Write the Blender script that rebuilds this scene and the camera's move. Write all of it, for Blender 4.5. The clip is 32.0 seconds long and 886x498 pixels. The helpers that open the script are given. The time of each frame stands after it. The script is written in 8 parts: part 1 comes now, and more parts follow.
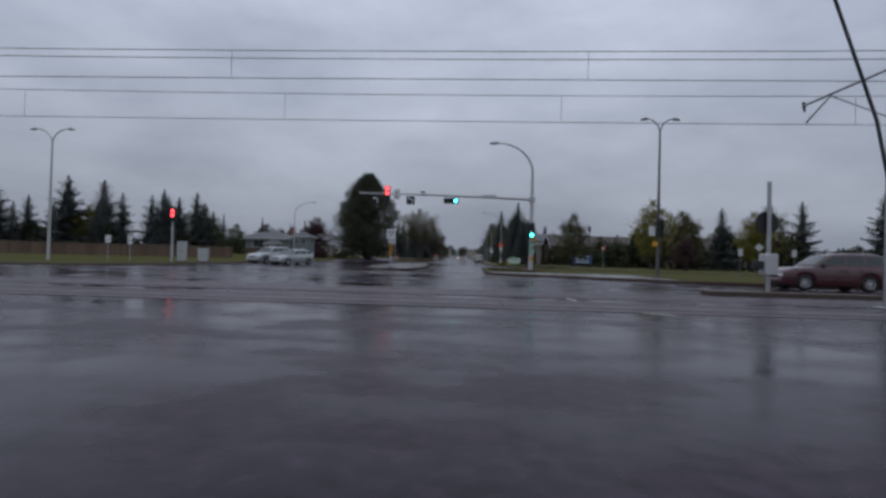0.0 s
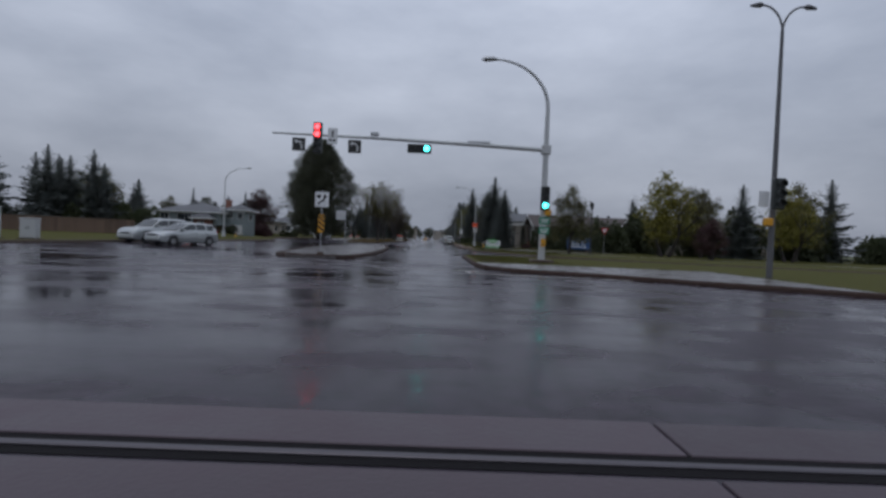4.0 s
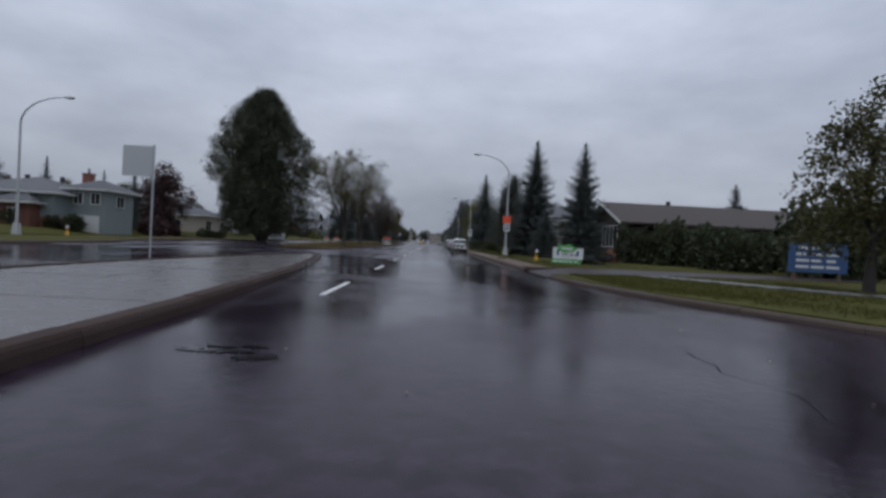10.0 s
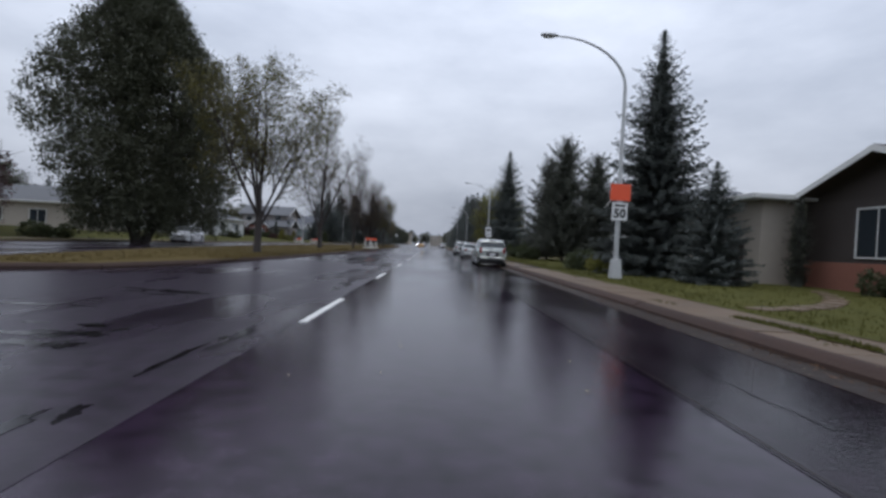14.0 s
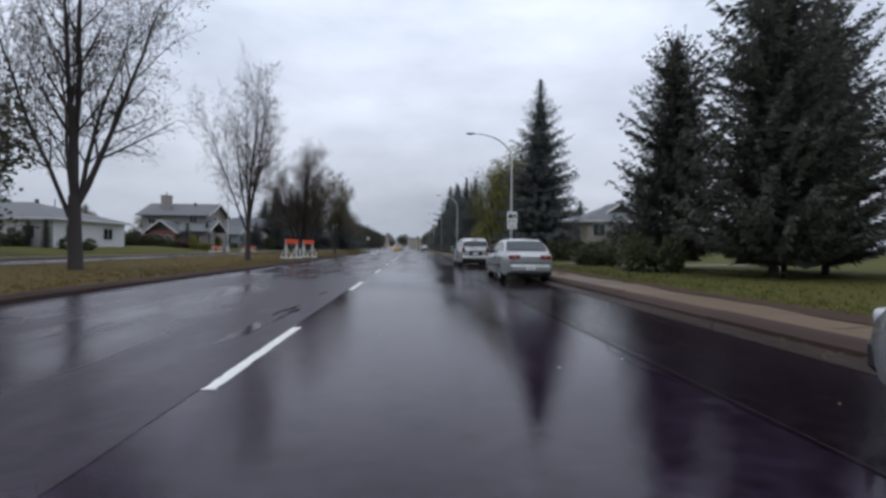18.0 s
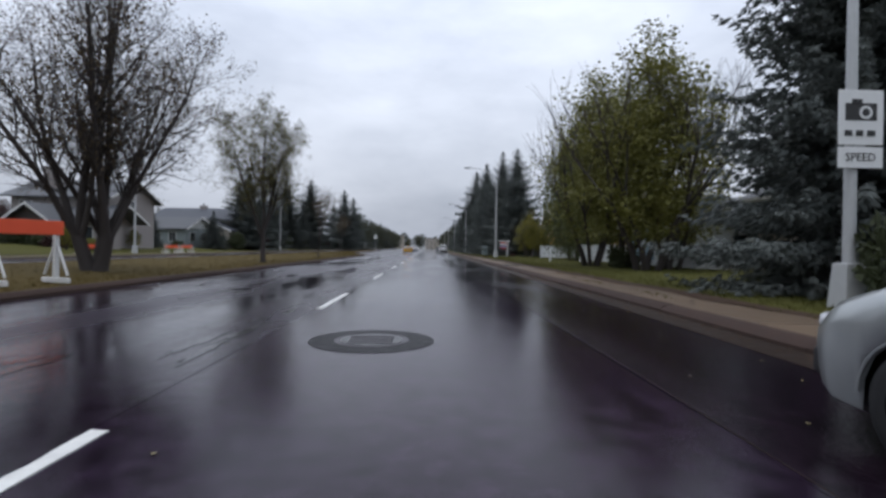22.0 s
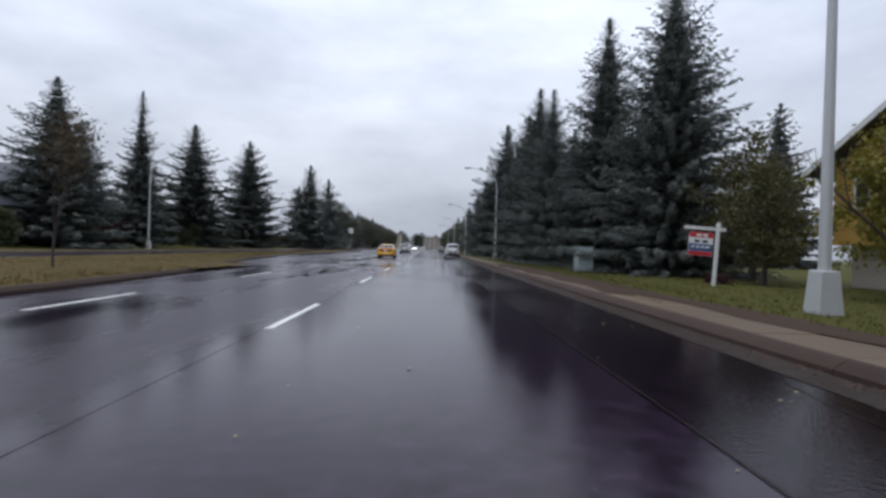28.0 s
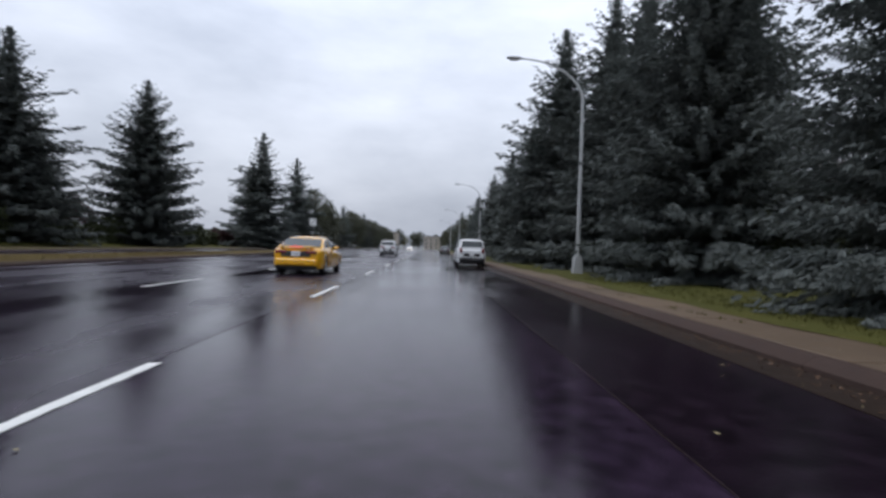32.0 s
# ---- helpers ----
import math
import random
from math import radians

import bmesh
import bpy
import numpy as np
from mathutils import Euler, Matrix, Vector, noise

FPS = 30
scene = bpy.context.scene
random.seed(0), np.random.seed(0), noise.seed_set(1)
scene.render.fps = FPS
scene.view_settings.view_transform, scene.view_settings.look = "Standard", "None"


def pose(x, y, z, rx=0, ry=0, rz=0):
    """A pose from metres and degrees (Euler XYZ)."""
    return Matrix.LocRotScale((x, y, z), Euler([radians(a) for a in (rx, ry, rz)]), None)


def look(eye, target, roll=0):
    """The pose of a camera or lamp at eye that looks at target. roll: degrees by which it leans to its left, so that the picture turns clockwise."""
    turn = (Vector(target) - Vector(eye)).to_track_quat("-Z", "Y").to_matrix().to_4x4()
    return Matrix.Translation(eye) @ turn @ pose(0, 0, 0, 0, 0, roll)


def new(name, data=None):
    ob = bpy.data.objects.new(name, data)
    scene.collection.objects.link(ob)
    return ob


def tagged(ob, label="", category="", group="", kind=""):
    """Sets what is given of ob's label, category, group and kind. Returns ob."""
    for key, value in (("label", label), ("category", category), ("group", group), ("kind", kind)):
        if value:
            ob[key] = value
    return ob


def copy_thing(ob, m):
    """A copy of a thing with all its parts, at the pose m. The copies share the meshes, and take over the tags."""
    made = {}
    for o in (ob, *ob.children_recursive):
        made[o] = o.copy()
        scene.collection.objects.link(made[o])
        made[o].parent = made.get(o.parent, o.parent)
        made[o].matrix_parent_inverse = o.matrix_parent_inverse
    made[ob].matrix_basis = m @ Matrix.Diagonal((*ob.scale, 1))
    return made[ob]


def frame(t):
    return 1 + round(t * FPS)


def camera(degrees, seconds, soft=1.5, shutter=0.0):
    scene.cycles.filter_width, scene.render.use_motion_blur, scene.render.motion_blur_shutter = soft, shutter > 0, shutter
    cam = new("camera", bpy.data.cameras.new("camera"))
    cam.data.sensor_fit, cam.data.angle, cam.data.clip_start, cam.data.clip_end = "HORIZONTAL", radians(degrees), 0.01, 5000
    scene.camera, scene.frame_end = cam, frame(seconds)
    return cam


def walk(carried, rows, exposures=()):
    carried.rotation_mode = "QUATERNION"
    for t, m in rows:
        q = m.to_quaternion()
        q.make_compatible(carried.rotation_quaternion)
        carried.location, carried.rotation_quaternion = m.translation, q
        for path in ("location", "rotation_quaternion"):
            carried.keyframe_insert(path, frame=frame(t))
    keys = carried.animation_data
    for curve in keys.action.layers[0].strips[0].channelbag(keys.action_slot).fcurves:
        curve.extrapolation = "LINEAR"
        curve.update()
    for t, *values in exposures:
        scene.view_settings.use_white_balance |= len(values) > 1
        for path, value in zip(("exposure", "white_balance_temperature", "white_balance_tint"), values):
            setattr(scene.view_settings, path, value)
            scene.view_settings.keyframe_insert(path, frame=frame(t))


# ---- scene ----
cam = camera(82.0, 32.0, soft=3.0)
PATH = [
    (0.0, pose(4.249, 19.815, 1.120, 90.873, -1.441, 3.200)),
    (0.5, pose(4.130, 21.281, 1.119, 90.925, -1.261, 2.997)),
    (1.0, pose(4.027, 22.838, 1.116, 90.177, -2.431, 5.163)),
    (1.5, pose(3.978, 24.495, 1.120, 89.643, 0.603, 0.857)),
    (2.0, pose(3.986, 26.317, 1.114, 88.769, 3.390, -2.333)),
    (2.5, pose(4.001, 28.183, 1.119, 89.706, -2.907, 1.904)),
    (3.0, pose(3.979, 30.054, 1.124, 89.068, 0.745, -2.639)),
    (3.5, pose(3.825, 32.146, 1.119, 89.374, -1.972, -2.459)),
    (4.0, pose(3.593, 34.354, 1.120, 88.867, -2.403, -0.692)),
    (4.5, pose(3.370, 36.692, 1.109, 89.378, -2.774, 1.076)),
    (6.5, pose(2.610, 46.963, 1.126, 89.111, -1.402, -0.391)),
    (7.0, pose(2.520, 49.752, 1.107, 88.397, -1.402, -1.157)),
    (7.5, pose(2.426, 52.520, 1.107, 88.822, -2.226, -1.425)),
    (8.0, pose(2.341, 56.061, 1.128, 88.773, -2.520, -1.829)),
    (8.5, pose(2.324, 59.768, 1.129, 89.498, -1.867, -0.137)),
    (9.0, pose(2.400, 63.420, 1.128, 89.054, -2.441, -1.288)),
    (9.5, pose(2.550, 67.057, 1.133, 89.654, -1.714, -1.525)),
    (10.0, pose(2.714, 70.710, 1.095, 89.293, -2.912, -1.181)),
    (10.5, pose(2.825, 74.409, 1.110, 90.057, -1.604, -0.428)),
    (11.0, pose(2.813, 77.909, 1.139, 89.797, -0.905, -0.830)),
    (11.5, pose(2.771, 81.755, 1.114, 89.685, -0.637, 0.630)),
    (12.0, pose(2.710, 85.580, 1.101, 89.918, -2.458, -1.491)),
    (12.5, pose(2.614, 89.254, 1.127, 89.805, -2.044, -0.863)),
    (13.0, pose(2.544, 92.836, 1.128, 89.730, -2.823, -0.367)),
    (13.5, pose(2.461, 96.495, 1.127, 89.865, -1.594, -0.353)),
    (14.0, pose(2.404, 100.386, 1.151, 89.554, -3.042, -1.096)),
    (14.5, pose(2.363, 104.057, 1.094, 90.114, -2.650, 0.142)),
    (15.0, pose(2.272, 107.923, 1.119, 90.282, -2.572, 0.789)),
    (15.5, pose(2.181, 111.820, 1.118, 90.067, 0.314, 1.697)),
    (17.5, pose(2.128, 128.572, 1.104, 89.774, 1.035, -3.415)),
    (18.0, pose(2.214, 132.367, 1.093, 89.838, -0.515, -3.530)),
    (18.5, pose(2.396, 136.200, 1.102, 89.853, -0.902, -3.535)),
    (19.0, pose(2.519, 139.998, 1.102, 89.668, -1.418, -3.482)),
    (19.5, pose(2.510, 143.685, 1.092, 89.913, -2.456, -2.298)),
    (20.0, pose(2.557, 147.735, 1.088, 89.803, -1.044, -1.985)),
    (20.5, pose(2.561, 151.734, 1.108, 89.793, -1.405, -1.681)),
    (21.0, pose(2.560, 155.677, 1.102, 89.789, -1.459, -1.131)),
    (21.5, pose(2.593, 159.475, 1.097, 89.874, -1.274, -1.411)),
    (22.0, pose(2.613, 163.234, 1.109, 89.893, -0.836, -1.572)),
    (22.5, pose(2.670, 166.981, 1.137, 90.003, -1.093, -1.995)),
    (23.0, pose(2.632, 170.566, 1.147, 89.819, -1.823, -2.050)),
    (23.5, pose(2.661, 174.658, 1.129, 89.643, -1.250, -1.616)),
    (24.0, pose(2.692, 178.561, 1.134, 89.645, -1.347, -1.944)),
    (24.5, pose(2.752, 182.557, 1.128, 89.738, -1.648, -1.145)),
    (25.0, pose(2.755, 186.350, 1.135, 89.700, -1.268, -0.519)),
    (25.5, pose(2.763, 190.211, 1.143, 89.757, -0.589, -0.609)),
    (27.5, pose(2.724, 206.396, 1.163, 89.941, -2.027, -1.606)),
    (28.0, pose(2.781, 210.493, 1.140, 89.921, -1.751, -1.556)),
    (28.5, pose(2.810, 214.620, 1.155, 89.683, -1.125, -1.716)),
    (29.0, pose(2.803, 218.869, 1.116, 89.896, -1.461, -1.720)),
    (29.5, pose(2.835, 222.846, 1.126, 89.439, -1.367, -1.695)),
    (30.0, pose(2.905, 226.639, 1.121, 89.384, -0.459, -2.067)),
    (30.5, pose(2.934, 230.589, 1.117, 89.675, -0.878, -2.969)),
    (31.0, pose(3.035, 234.736, 1.110, 89.766, -1.599, -3.134)),
    (31.5, pose(3.058, 238.738, 1.075, 89.827, -3.744, -2.433)),
    (32.0, pose(3.055, 242.756, 1.099, 89.918, -1.976, -1.618)),
]
walk(cam, PATH, exposures=[(0.0, -0.44, 5950, 13.5), (4.0, -0.42, 5950, 13.5), (7.0, -0.28, 5970, 13.5), (11.0, -0.16, 6000, 13), (13.0, 0.13, 6050, 13), (18.0, 0.31, 6100, 12.5), (25.0, 0.37, 6150, 12.5), (32.0, 0.40, 6150, 13)])

# ---------------------------------------------------------------- light
world = bpy.data.worlds.new("overcast")
scene.world = world
world.use_nodes = True
wn, wl = world.node_tree.nodes, world.node_tree.links
wn.clear()
w_out, w_bg = wn.new("ShaderNodeOutputWorld"), wn.new("ShaderNodeBackground")
w_sky = wn.new("ShaderNodeTexSky")
w_sky.sky_type, w_sky.sun_disc = "NISHITA", False
w_sky.sun_elevation, w_sky.sun_rotation = radians(77), radians(230)
w_sky.air_density, w_sky.dust_density = 2.0, 4.0
w_geo, w_map = wn.new("ShaderNodeTexCoord"), wn.new("ShaderNodeMapping")
w_map.inputs["Scale"].default_value = (1.0, 1.0, 2.6)
w_n1, w_n2 = wn.new("ShaderNodeTexNoise"), wn.new("ShaderNodeTexNoise")
w_n1.inputs["Scale"].default_value, w_n1.inputs["Detail"].default_value, w_n1.inputs["Roughness"].default_value = 2.1, 7.0, 0.55
w_n2.inputs["Scale"].default_value, w_n2.inputs["Detail"].default_value = 0.9, 3.0
w_r1 = wn.new("ShaderNodeValToRGB")
w_r1.color_ramp.elements[0].position, w_r1.color_ramp.elements[0].color = 0.32, (4.6, 4.95, 5.55, 1)
w_r1.color_ramp.elements[1].position, w_r1.color_ramp.elements[1].color = 0.70, (7.4, 7.75, 8.3, 1)
w_mix, w_add = wn.new("ShaderNodeMixRGB"), wn.new("ShaderNodeMath")
w_add.operation = "MULTIPLY_ADD"
w_add.inputs[1].default_value, w_add.inputs[2].default_value = 0.6, 0.2
w_sep, w_grad, w_gmix = wn.new("ShaderNodeSeparateXYZ"), wn.new("ShaderNodeMapRange"), wn.new("ShaderNodeMixRGB")
w_grad.inputs["From Min"].default_value, w_grad.inputs["From Max"].default_value = 0.0, 0.42
w_grad.inputs["To Min"].default_value, w_grad.inputs["To Max"].default_value = 0.66, 1.22
w_gmix.blend_type = "MULTIPLY"
w_gmix.inputs["Fac"].default_value = 1.0
w_mix.inputs["Fac"].default_value = 0.93
wl.new(w_geo.outputs["Generated"], w_map.inputs["Vector"])
wl.new(w_map.outputs["Vector"], w_n1.inputs["Vector"])
wl.new(w_map.outputs["Vector"], w_n2.inputs["Vector"])
wl.new(w_n2.outputs["Fac"], w_add.inputs[0])
wl.new(w_n1.outputs["Fac"], w_r1.inputs["Fac"])
wl.new(w_sky.outputs["Color"], w_mix.inputs["Color1"])
wl.new(w_r1.outputs["Color"], w_mix.inputs["Color2"])
wl.new(w_geo.outputs["Generated"], w_sep.inputs["Vector"])
wl.new(w_sep.outputs["Z"], w_grad.inputs["Value"])
wl.new(w_mix.outputs["Color"], w_gmix.inputs["Color1"])
wl.new(w_grad.outputs["Result"], w_gmix.inputs["Color2"])
wl.new(w_gmix.outputs["Color"], w_bg.inputs["Color"])
w_bg.inputs["Strength"].default_value = 0.10
wl.new(w_bg.outputs["Background"], w_out.inputs["Surface"])

sun_data = bpy.data.lights.new("sun", "SUN")
sun_data.energy, sun_data.angle, sun_data.color = 0.6, radians(40), (1.0, 0.97, 0.93)
sun = new("sun", sun_data)
sun.matrix_world = look((0, 0, 60), (10, 9, 0))

# ---------------------------------------------------------------- materials


def mat(name, color, rough=0.6, metal=0.0, vary=0.25, scale=6.0, fine=60.0, bump=0.15, bump_scale=40.0, rough_vary=0.1, spec=0.5, coat=0.0,
        stretch=(1, 1, 1), hue=None, per_object=0.0, translucent=0.0, emit=None, emit_power=0.0):
    """A surface with colour and gloss that change at two sizes, in metres, and a fine relief."""
    m = bpy.data.materials.new(name)
    m.use_nodes = True
    n, l = m.node_tree.nodes, m.node_tree.links
    b = n["Principled BSDF"]
    b.inputs["Metallic"].default_value = metal
    b.inputs["Specular IOR Level"].default_value = spec
    b.inputs["Coat Weight"].default_value = coat
    b.inputs["Coat Roughness"].default_value = 0.06
    tc, mp = n.new("ShaderNodeTexCoord"), n.new("ShaderNodeMapping")
    mp.inputs["Scale"].default_value = stretch
    l.new(tc.outputs["Object"], mp.inputs["Vector"])
    big, small, rel = n.new("ShaderNodeTexNoise"), n.new("ShaderNodeTexNoise"), n.new("ShaderNodeTexNoise")
    for node, s, d in ((big, 1.0 / max(scale, 1e-3) * 6, 4.0), (small, fine, 2.0), (rel, bump_scale, 3.0)):
        node.inputs["Scale"].default_value, node.inputs["Detail"].default_value = s, d
        l.new(mp.outputs["Vector"], node.inputs["Vector"])
    mix = n.new("ShaderNodeMixRGB")
    c2 = hue or tuple(max(0.0, c * (1 - vary)) for c in color)
    mix.inputs["Color1"].default_value, mix.inputs["Color2"].default_value = (*c2, 1), (*(min(1, c * (1 + vary * 0.5)) for c in color), 1)
    add = n.new("ShaderNodeMath")
    add.operation = "MULTIPLY_ADD"
    add.inputs[1].default_value, add.inputs[2].default_value = 0.45, 0.05
    l.new(small.outputs["Fac"], add.inputs[0])
    mid = n.new("ShaderNodeMath")
    mid.operation = "MULTIPLY_ADD"
    mid.inputs[1].default_value = 0.75
    l.new(big.outputs["Fac"], mid.inputs[0])
    l.new(add.outputs[0], mid.inputs[2])
    l.new(mid.outputs[0], mix.inputs["Fac"])
    last = mix.outputs["Color"]
    if per_object:
        info, hsv, rng = n.new("ShaderNodeObjectInfo"), n.new("ShaderNodeHueSaturation"), n.new("ShaderNodeMapRange")
        rng.inputs["To Min"].default_value, rng.inputs["To Max"].default_value = 1 - per_object, 1 + per_object
        l.new(info.outputs["Random"], rng.inputs["Value"])
        l.new(rng.outputs["Result"], hsv.inputs["Value"])
        l.new(last, hsv.inputs["Color"])
        last = hsv.outputs["Color"]
    l.new(last, b.inputs["Base Color"])
    rr = n.new("ShaderNodeMapRange")
    rr.inputs["To Min"].default_value, rr.inputs["To Max"].default_value = max(0.02, rough - rough_vary), min(1, rough + rough_vary)
    l.new(mid.outputs[0], rr.inputs["Value"])
    l.new(rr.outputs["Result"], b.inputs["Roughness"])
    if bump:
        bp = n.new("ShaderNodeBump")
        bp.inputs["Strength"].default_value, bp.inputs["Distance"].default_value = bump, 0.02
        l.new(rel.outputs["Fac"], bp.inputs["Height"])
        l.new(bp.outputs["Normal"], b.inputs["Normal"])
    if translucent:
        tr, mx = n.new("ShaderNodeBsdfTranslucent"), n.new("ShaderNodeMixShader")
        mx.inputs["Fac"].default_value = translucent
        l.new(last, tr.inputs["Color"])
        l.new(b.outputs["BSDF"], mx.inputs[1])
        l.new(tr.outputs["BSDF"], mx.inputs[2])
        l.new(mx.outputs["Shader"], n["Material Output"].inputs["Surface"])
    if emit:
        b.inputs["Emission Color"].default_value, b.inputs["Emission Strength"].default_value = (*emit, 1), emit_power
    return m


def wet_road(name, dry, wet, lo=0.40, hi=0.60, dull=0.27, gloss=0.06, spec=0.42, run=0.16, ripple=7.0, ripple_by=0.10):
    """Wet asphalt: a film of water over grit, glossy in the wheel tracks and hollows and duller where the stones stand out."""
    m = bpy.data.materials.new(name)
    m.use_nodes = True
    n, l = m.node_tree.nodes, m.node_tree.links
    b = n["Principled BSDF"]
    b.inputs["IOR"].default_value = 1.33
    b.inputs["Specular IOR Level"].default_value = spec
    tc = n.new("ShaderNodeTexCoord")
    mp = n.new("ShaderNodeMapping")
    mp.inputs["Scale"].default_value = (1.0, run, 1.0)
    l.new(tc.outputs["Object"], mp.inputs["Vector"])
    lanes, blot, grit, crack, wave = (n.new("ShaderNodeTexNoise") for _ in range(5))
    for node, s, d, v in ((lanes, 0.55, 4.0, mp), (blot, 0.16, 5.0, tc), (grit, 130.0, 2.0, tc), (crack, 5.0, 8.0, tc), (wave, ripple, 3.0, tc)):
        node.inputs["Scale"].default_value, node.inputs["Detail"].default_value = s, d
        l.new(v.outputs["Vector"] if v is mp else v.outputs["Object"], node.inputs["Vector"])
    mul = n.new("ShaderNodeMath")
    mul.operation = "MULTIPLY_ADD"
    mul.inputs[1].default_value = 0.55
    l.new(lanes.outputs["Fac"], mul.inputs[0])
    half = n.new("ShaderNodeMath")
    half.operation = "MULTIPLY"
    half.inputs[1].default_value = 0.45
    l.new(blot.outputs["Fac"], half.inputs[0])
    l.new(half.outputs[0], mul.inputs[2])
    pool = n.new("ShaderNodeMapRange")
    pool.inputs["From Min"].default_value, pool.inputs["From Max"].default_value = lo, hi
    l.new(mul.outputs[0], pool.inputs["Value"])
    col, gr = n.new("ShaderNodeMixRGB"), n.new("ShaderNodeMixRGB")
    col.inputs["Color1"].default_value, col.inputs["Color2"].default_value = (*dry, 1), (*wet, 1)
    l.new(pool.outputs["Result"], col.inputs["Fac"])
    gr.blend_type = "MULTIPLY"
    gr.inputs["Fac"].default_value = 0.6
    l.new(col.outputs["Color"], gr.inputs["Color1"])
    l.new(grit.outputs["Fac"], gr.inputs["Color2"])
    worn, mott = n.new("ShaderNodeMapRange"), n.new("ShaderNodeMixRGB")
    worn.inputs["From Min"].default_value, worn.inputs["From Max"].default_value = 0.30, 0.70
    worn.inputs["To Min"].default_value, worn.inputs["To Max"].default_value = 0.45, 1.7
    l.new(crack.outputs["Fac"], worn.inputs["Value"])
    mott.blend_type = "MULTIPLY"
    mott.inputs["Fac"].default_value = 1.0
    l.new(gr.outputs["Color"], mott.inputs["Color1"])
    l.new(worn.outputs["Result"], mott.inputs["Color2"])
    l.new(mott.outputs["Color"], b.inputs["Base Color"])
    rr = n.new("ShaderNodeMapRange")
    rr.inputs["To Min"].default_value, rr.inputs["To Max"].default_value = dull, gloss
    l.new(pool.outputs["Result"], rr.inputs["Value"])
    l.new(rr.outputs["Result"], b.inputs["Roughness"])
    bp, bp2 = n.new("ShaderNodeBump"), n.new("ShaderNodeBump")
    inv = n.new("ShaderNodeMapRange")
    inv.inputs["To Min"].default_value, inv.inputs["To Max"].default_value = 0.15, 0.04
    l.new(pool.outputs["Result"], inv.inputs["Value"])
    l.new(inv.outputs["Result"], bp.inputs["Strength"])
    bp.inputs["Distance"].default_value = 0.006
    bp2.inputs["Strength"].default_value, bp2.inputs["Distance"].default_value = ripple_by, 0.012
    l.new(grit.outputs["Fac"], bp.inputs["Height"])
    l.new(wave.outputs["Fac"], bp2.inputs["Height"])
    l.new(bp.outputs["Normal"], bp2.inputs["Normal"])
    l.new(bp2.outputs["Normal"], b.inputs["Normal"])
    return m


def glass(name, tint=(0.02, 0.025, 0.03), rough=0.04):
    m = bpy.data.materials.new(name)
    m.use_nodes = True
    b = m.node_tree.nodes["Principled BSDF"]
    b.inputs["Base Color"].default_value, b.inputs["Roughness"].default_value = (*tint, 1), rough
    b.inputs["Specular IOR Level"].default_value, b.inputs["IOR"].default_value = 0.6, 1.5
    return m


M_ASPHALT = wet_road("wet asphalt", (0.0320, 0.0195, 0.0360), (0.0210, 0.0130, 0.0250), dull=0.16, gloss=0.05, spec=0.37)
M_CROSSING = wet_road("crossing asphalt", (0.0370, 0.0250, 0.0375), (0.0230, 0.0162, 0.0250), 0.42, 0.60, 0.34, 0.06, 0.235, 1.6, 9.0, 0.14)
M_APPROACH = wet_road("worn approach asphalt", (0.0340, 0.0215, 0.0365), (0.0220, 0.0140, 0.0255), 0.42, 0.60, 0.26, 0.09, 0.33, 0.5, 9.0, 0.22)
M_LANE_LEFT = wet_road("streaked wet asphalt", (0.0290, 0.0190, 0.0330), (0.0190, 0.0125, 0.0220), 0.45, 0.62, 0.34, 0.06, 0.52, 0.07, 7.0, 0.18)
# Darker asphalt of its own, deepened further in place of mirrored roadside trees.
M_PARKING = wet_road("dark parking lane asphalt deepened for tree reflections", (0.0180, 0.0105, 0.0175), (0.0120, 0.0075, 0.0125), 0.40, 0.58, 0.24, 0.05, 0.22, 0.30, 22.0, 0.26)
M_PATCH = wet_road("tar patch", (0.011, 0.0100, 0.0120), (0.008, 0.0078, 0.0090))
M_PUDDLE = wet_road("wet tar repair", (0.0130, 0.0100, 0.0140), (0.0090, 0.0075, 0.0100), dull=0.09, gloss=0.035, spec=0.40)
M_TAR = mat("rough tar", (0.008, 0.0072, 0.009), 0.48, vary=0.4, scale=0.8, bump=0.35, bump_scale=60, rough_vary=0.2, spec=0.26)
M_DRIVE = mat("dark wet driveway concrete", (0.040, 0.029, 0.032), 0.40, vary=0.5, scale=2.0, bump=0.2, bump_scale=26, rough_vary=0.22, spec=0.18)
M_TRACK = mat("wet track slab concrete", (0.066, 0.049, 0.058), 0.34, vary=0.5, scale=3.0, bump=0.15, bump_scale=30, rough_vary=0.22, per_object=0.22, spec=0.27)
M_CONC_WET = mat("wet concrete", (0.088, 0.078, 0.074), 0.24, vary=0.35, scale=3.0, bump=0.12, bump_scale=30, rough_vary=0.16, per_object=0.10)
M_KERB_DARK = mat("stained kerb concrete", (0.052, 0.034, 0.028), 0.70, spec=0.14, vary=0.5, scale=1.2, bump=0.35, bump_scale=18, rough_vary=0.2, per_object=0.12)
M_KERB = mat("kerb concrete", (0.082, 0.060, 0.046), 0.58, spec=0.3, vary=0.6, scale=2.0, bump=0.35, bump_scale=18, rough_vary=0.18, per_object=0.08)
M_WALK = mat("sidewalk concrete", (0.118, 0.082, 0.052), 0.55, spec=0.3, vary=0.5, scale=2.0, bump=0.25, bump_scale=25, rough_vary=0.2, per_object=0.16)
M_GUTTER = mat("gutter grit", (0.022, 0.0135, 0.0095), 0.5, spec=0.15, vary=0.5, scale=1.5, bump=0.3, bump_scale=30, rough_vary=0.2)
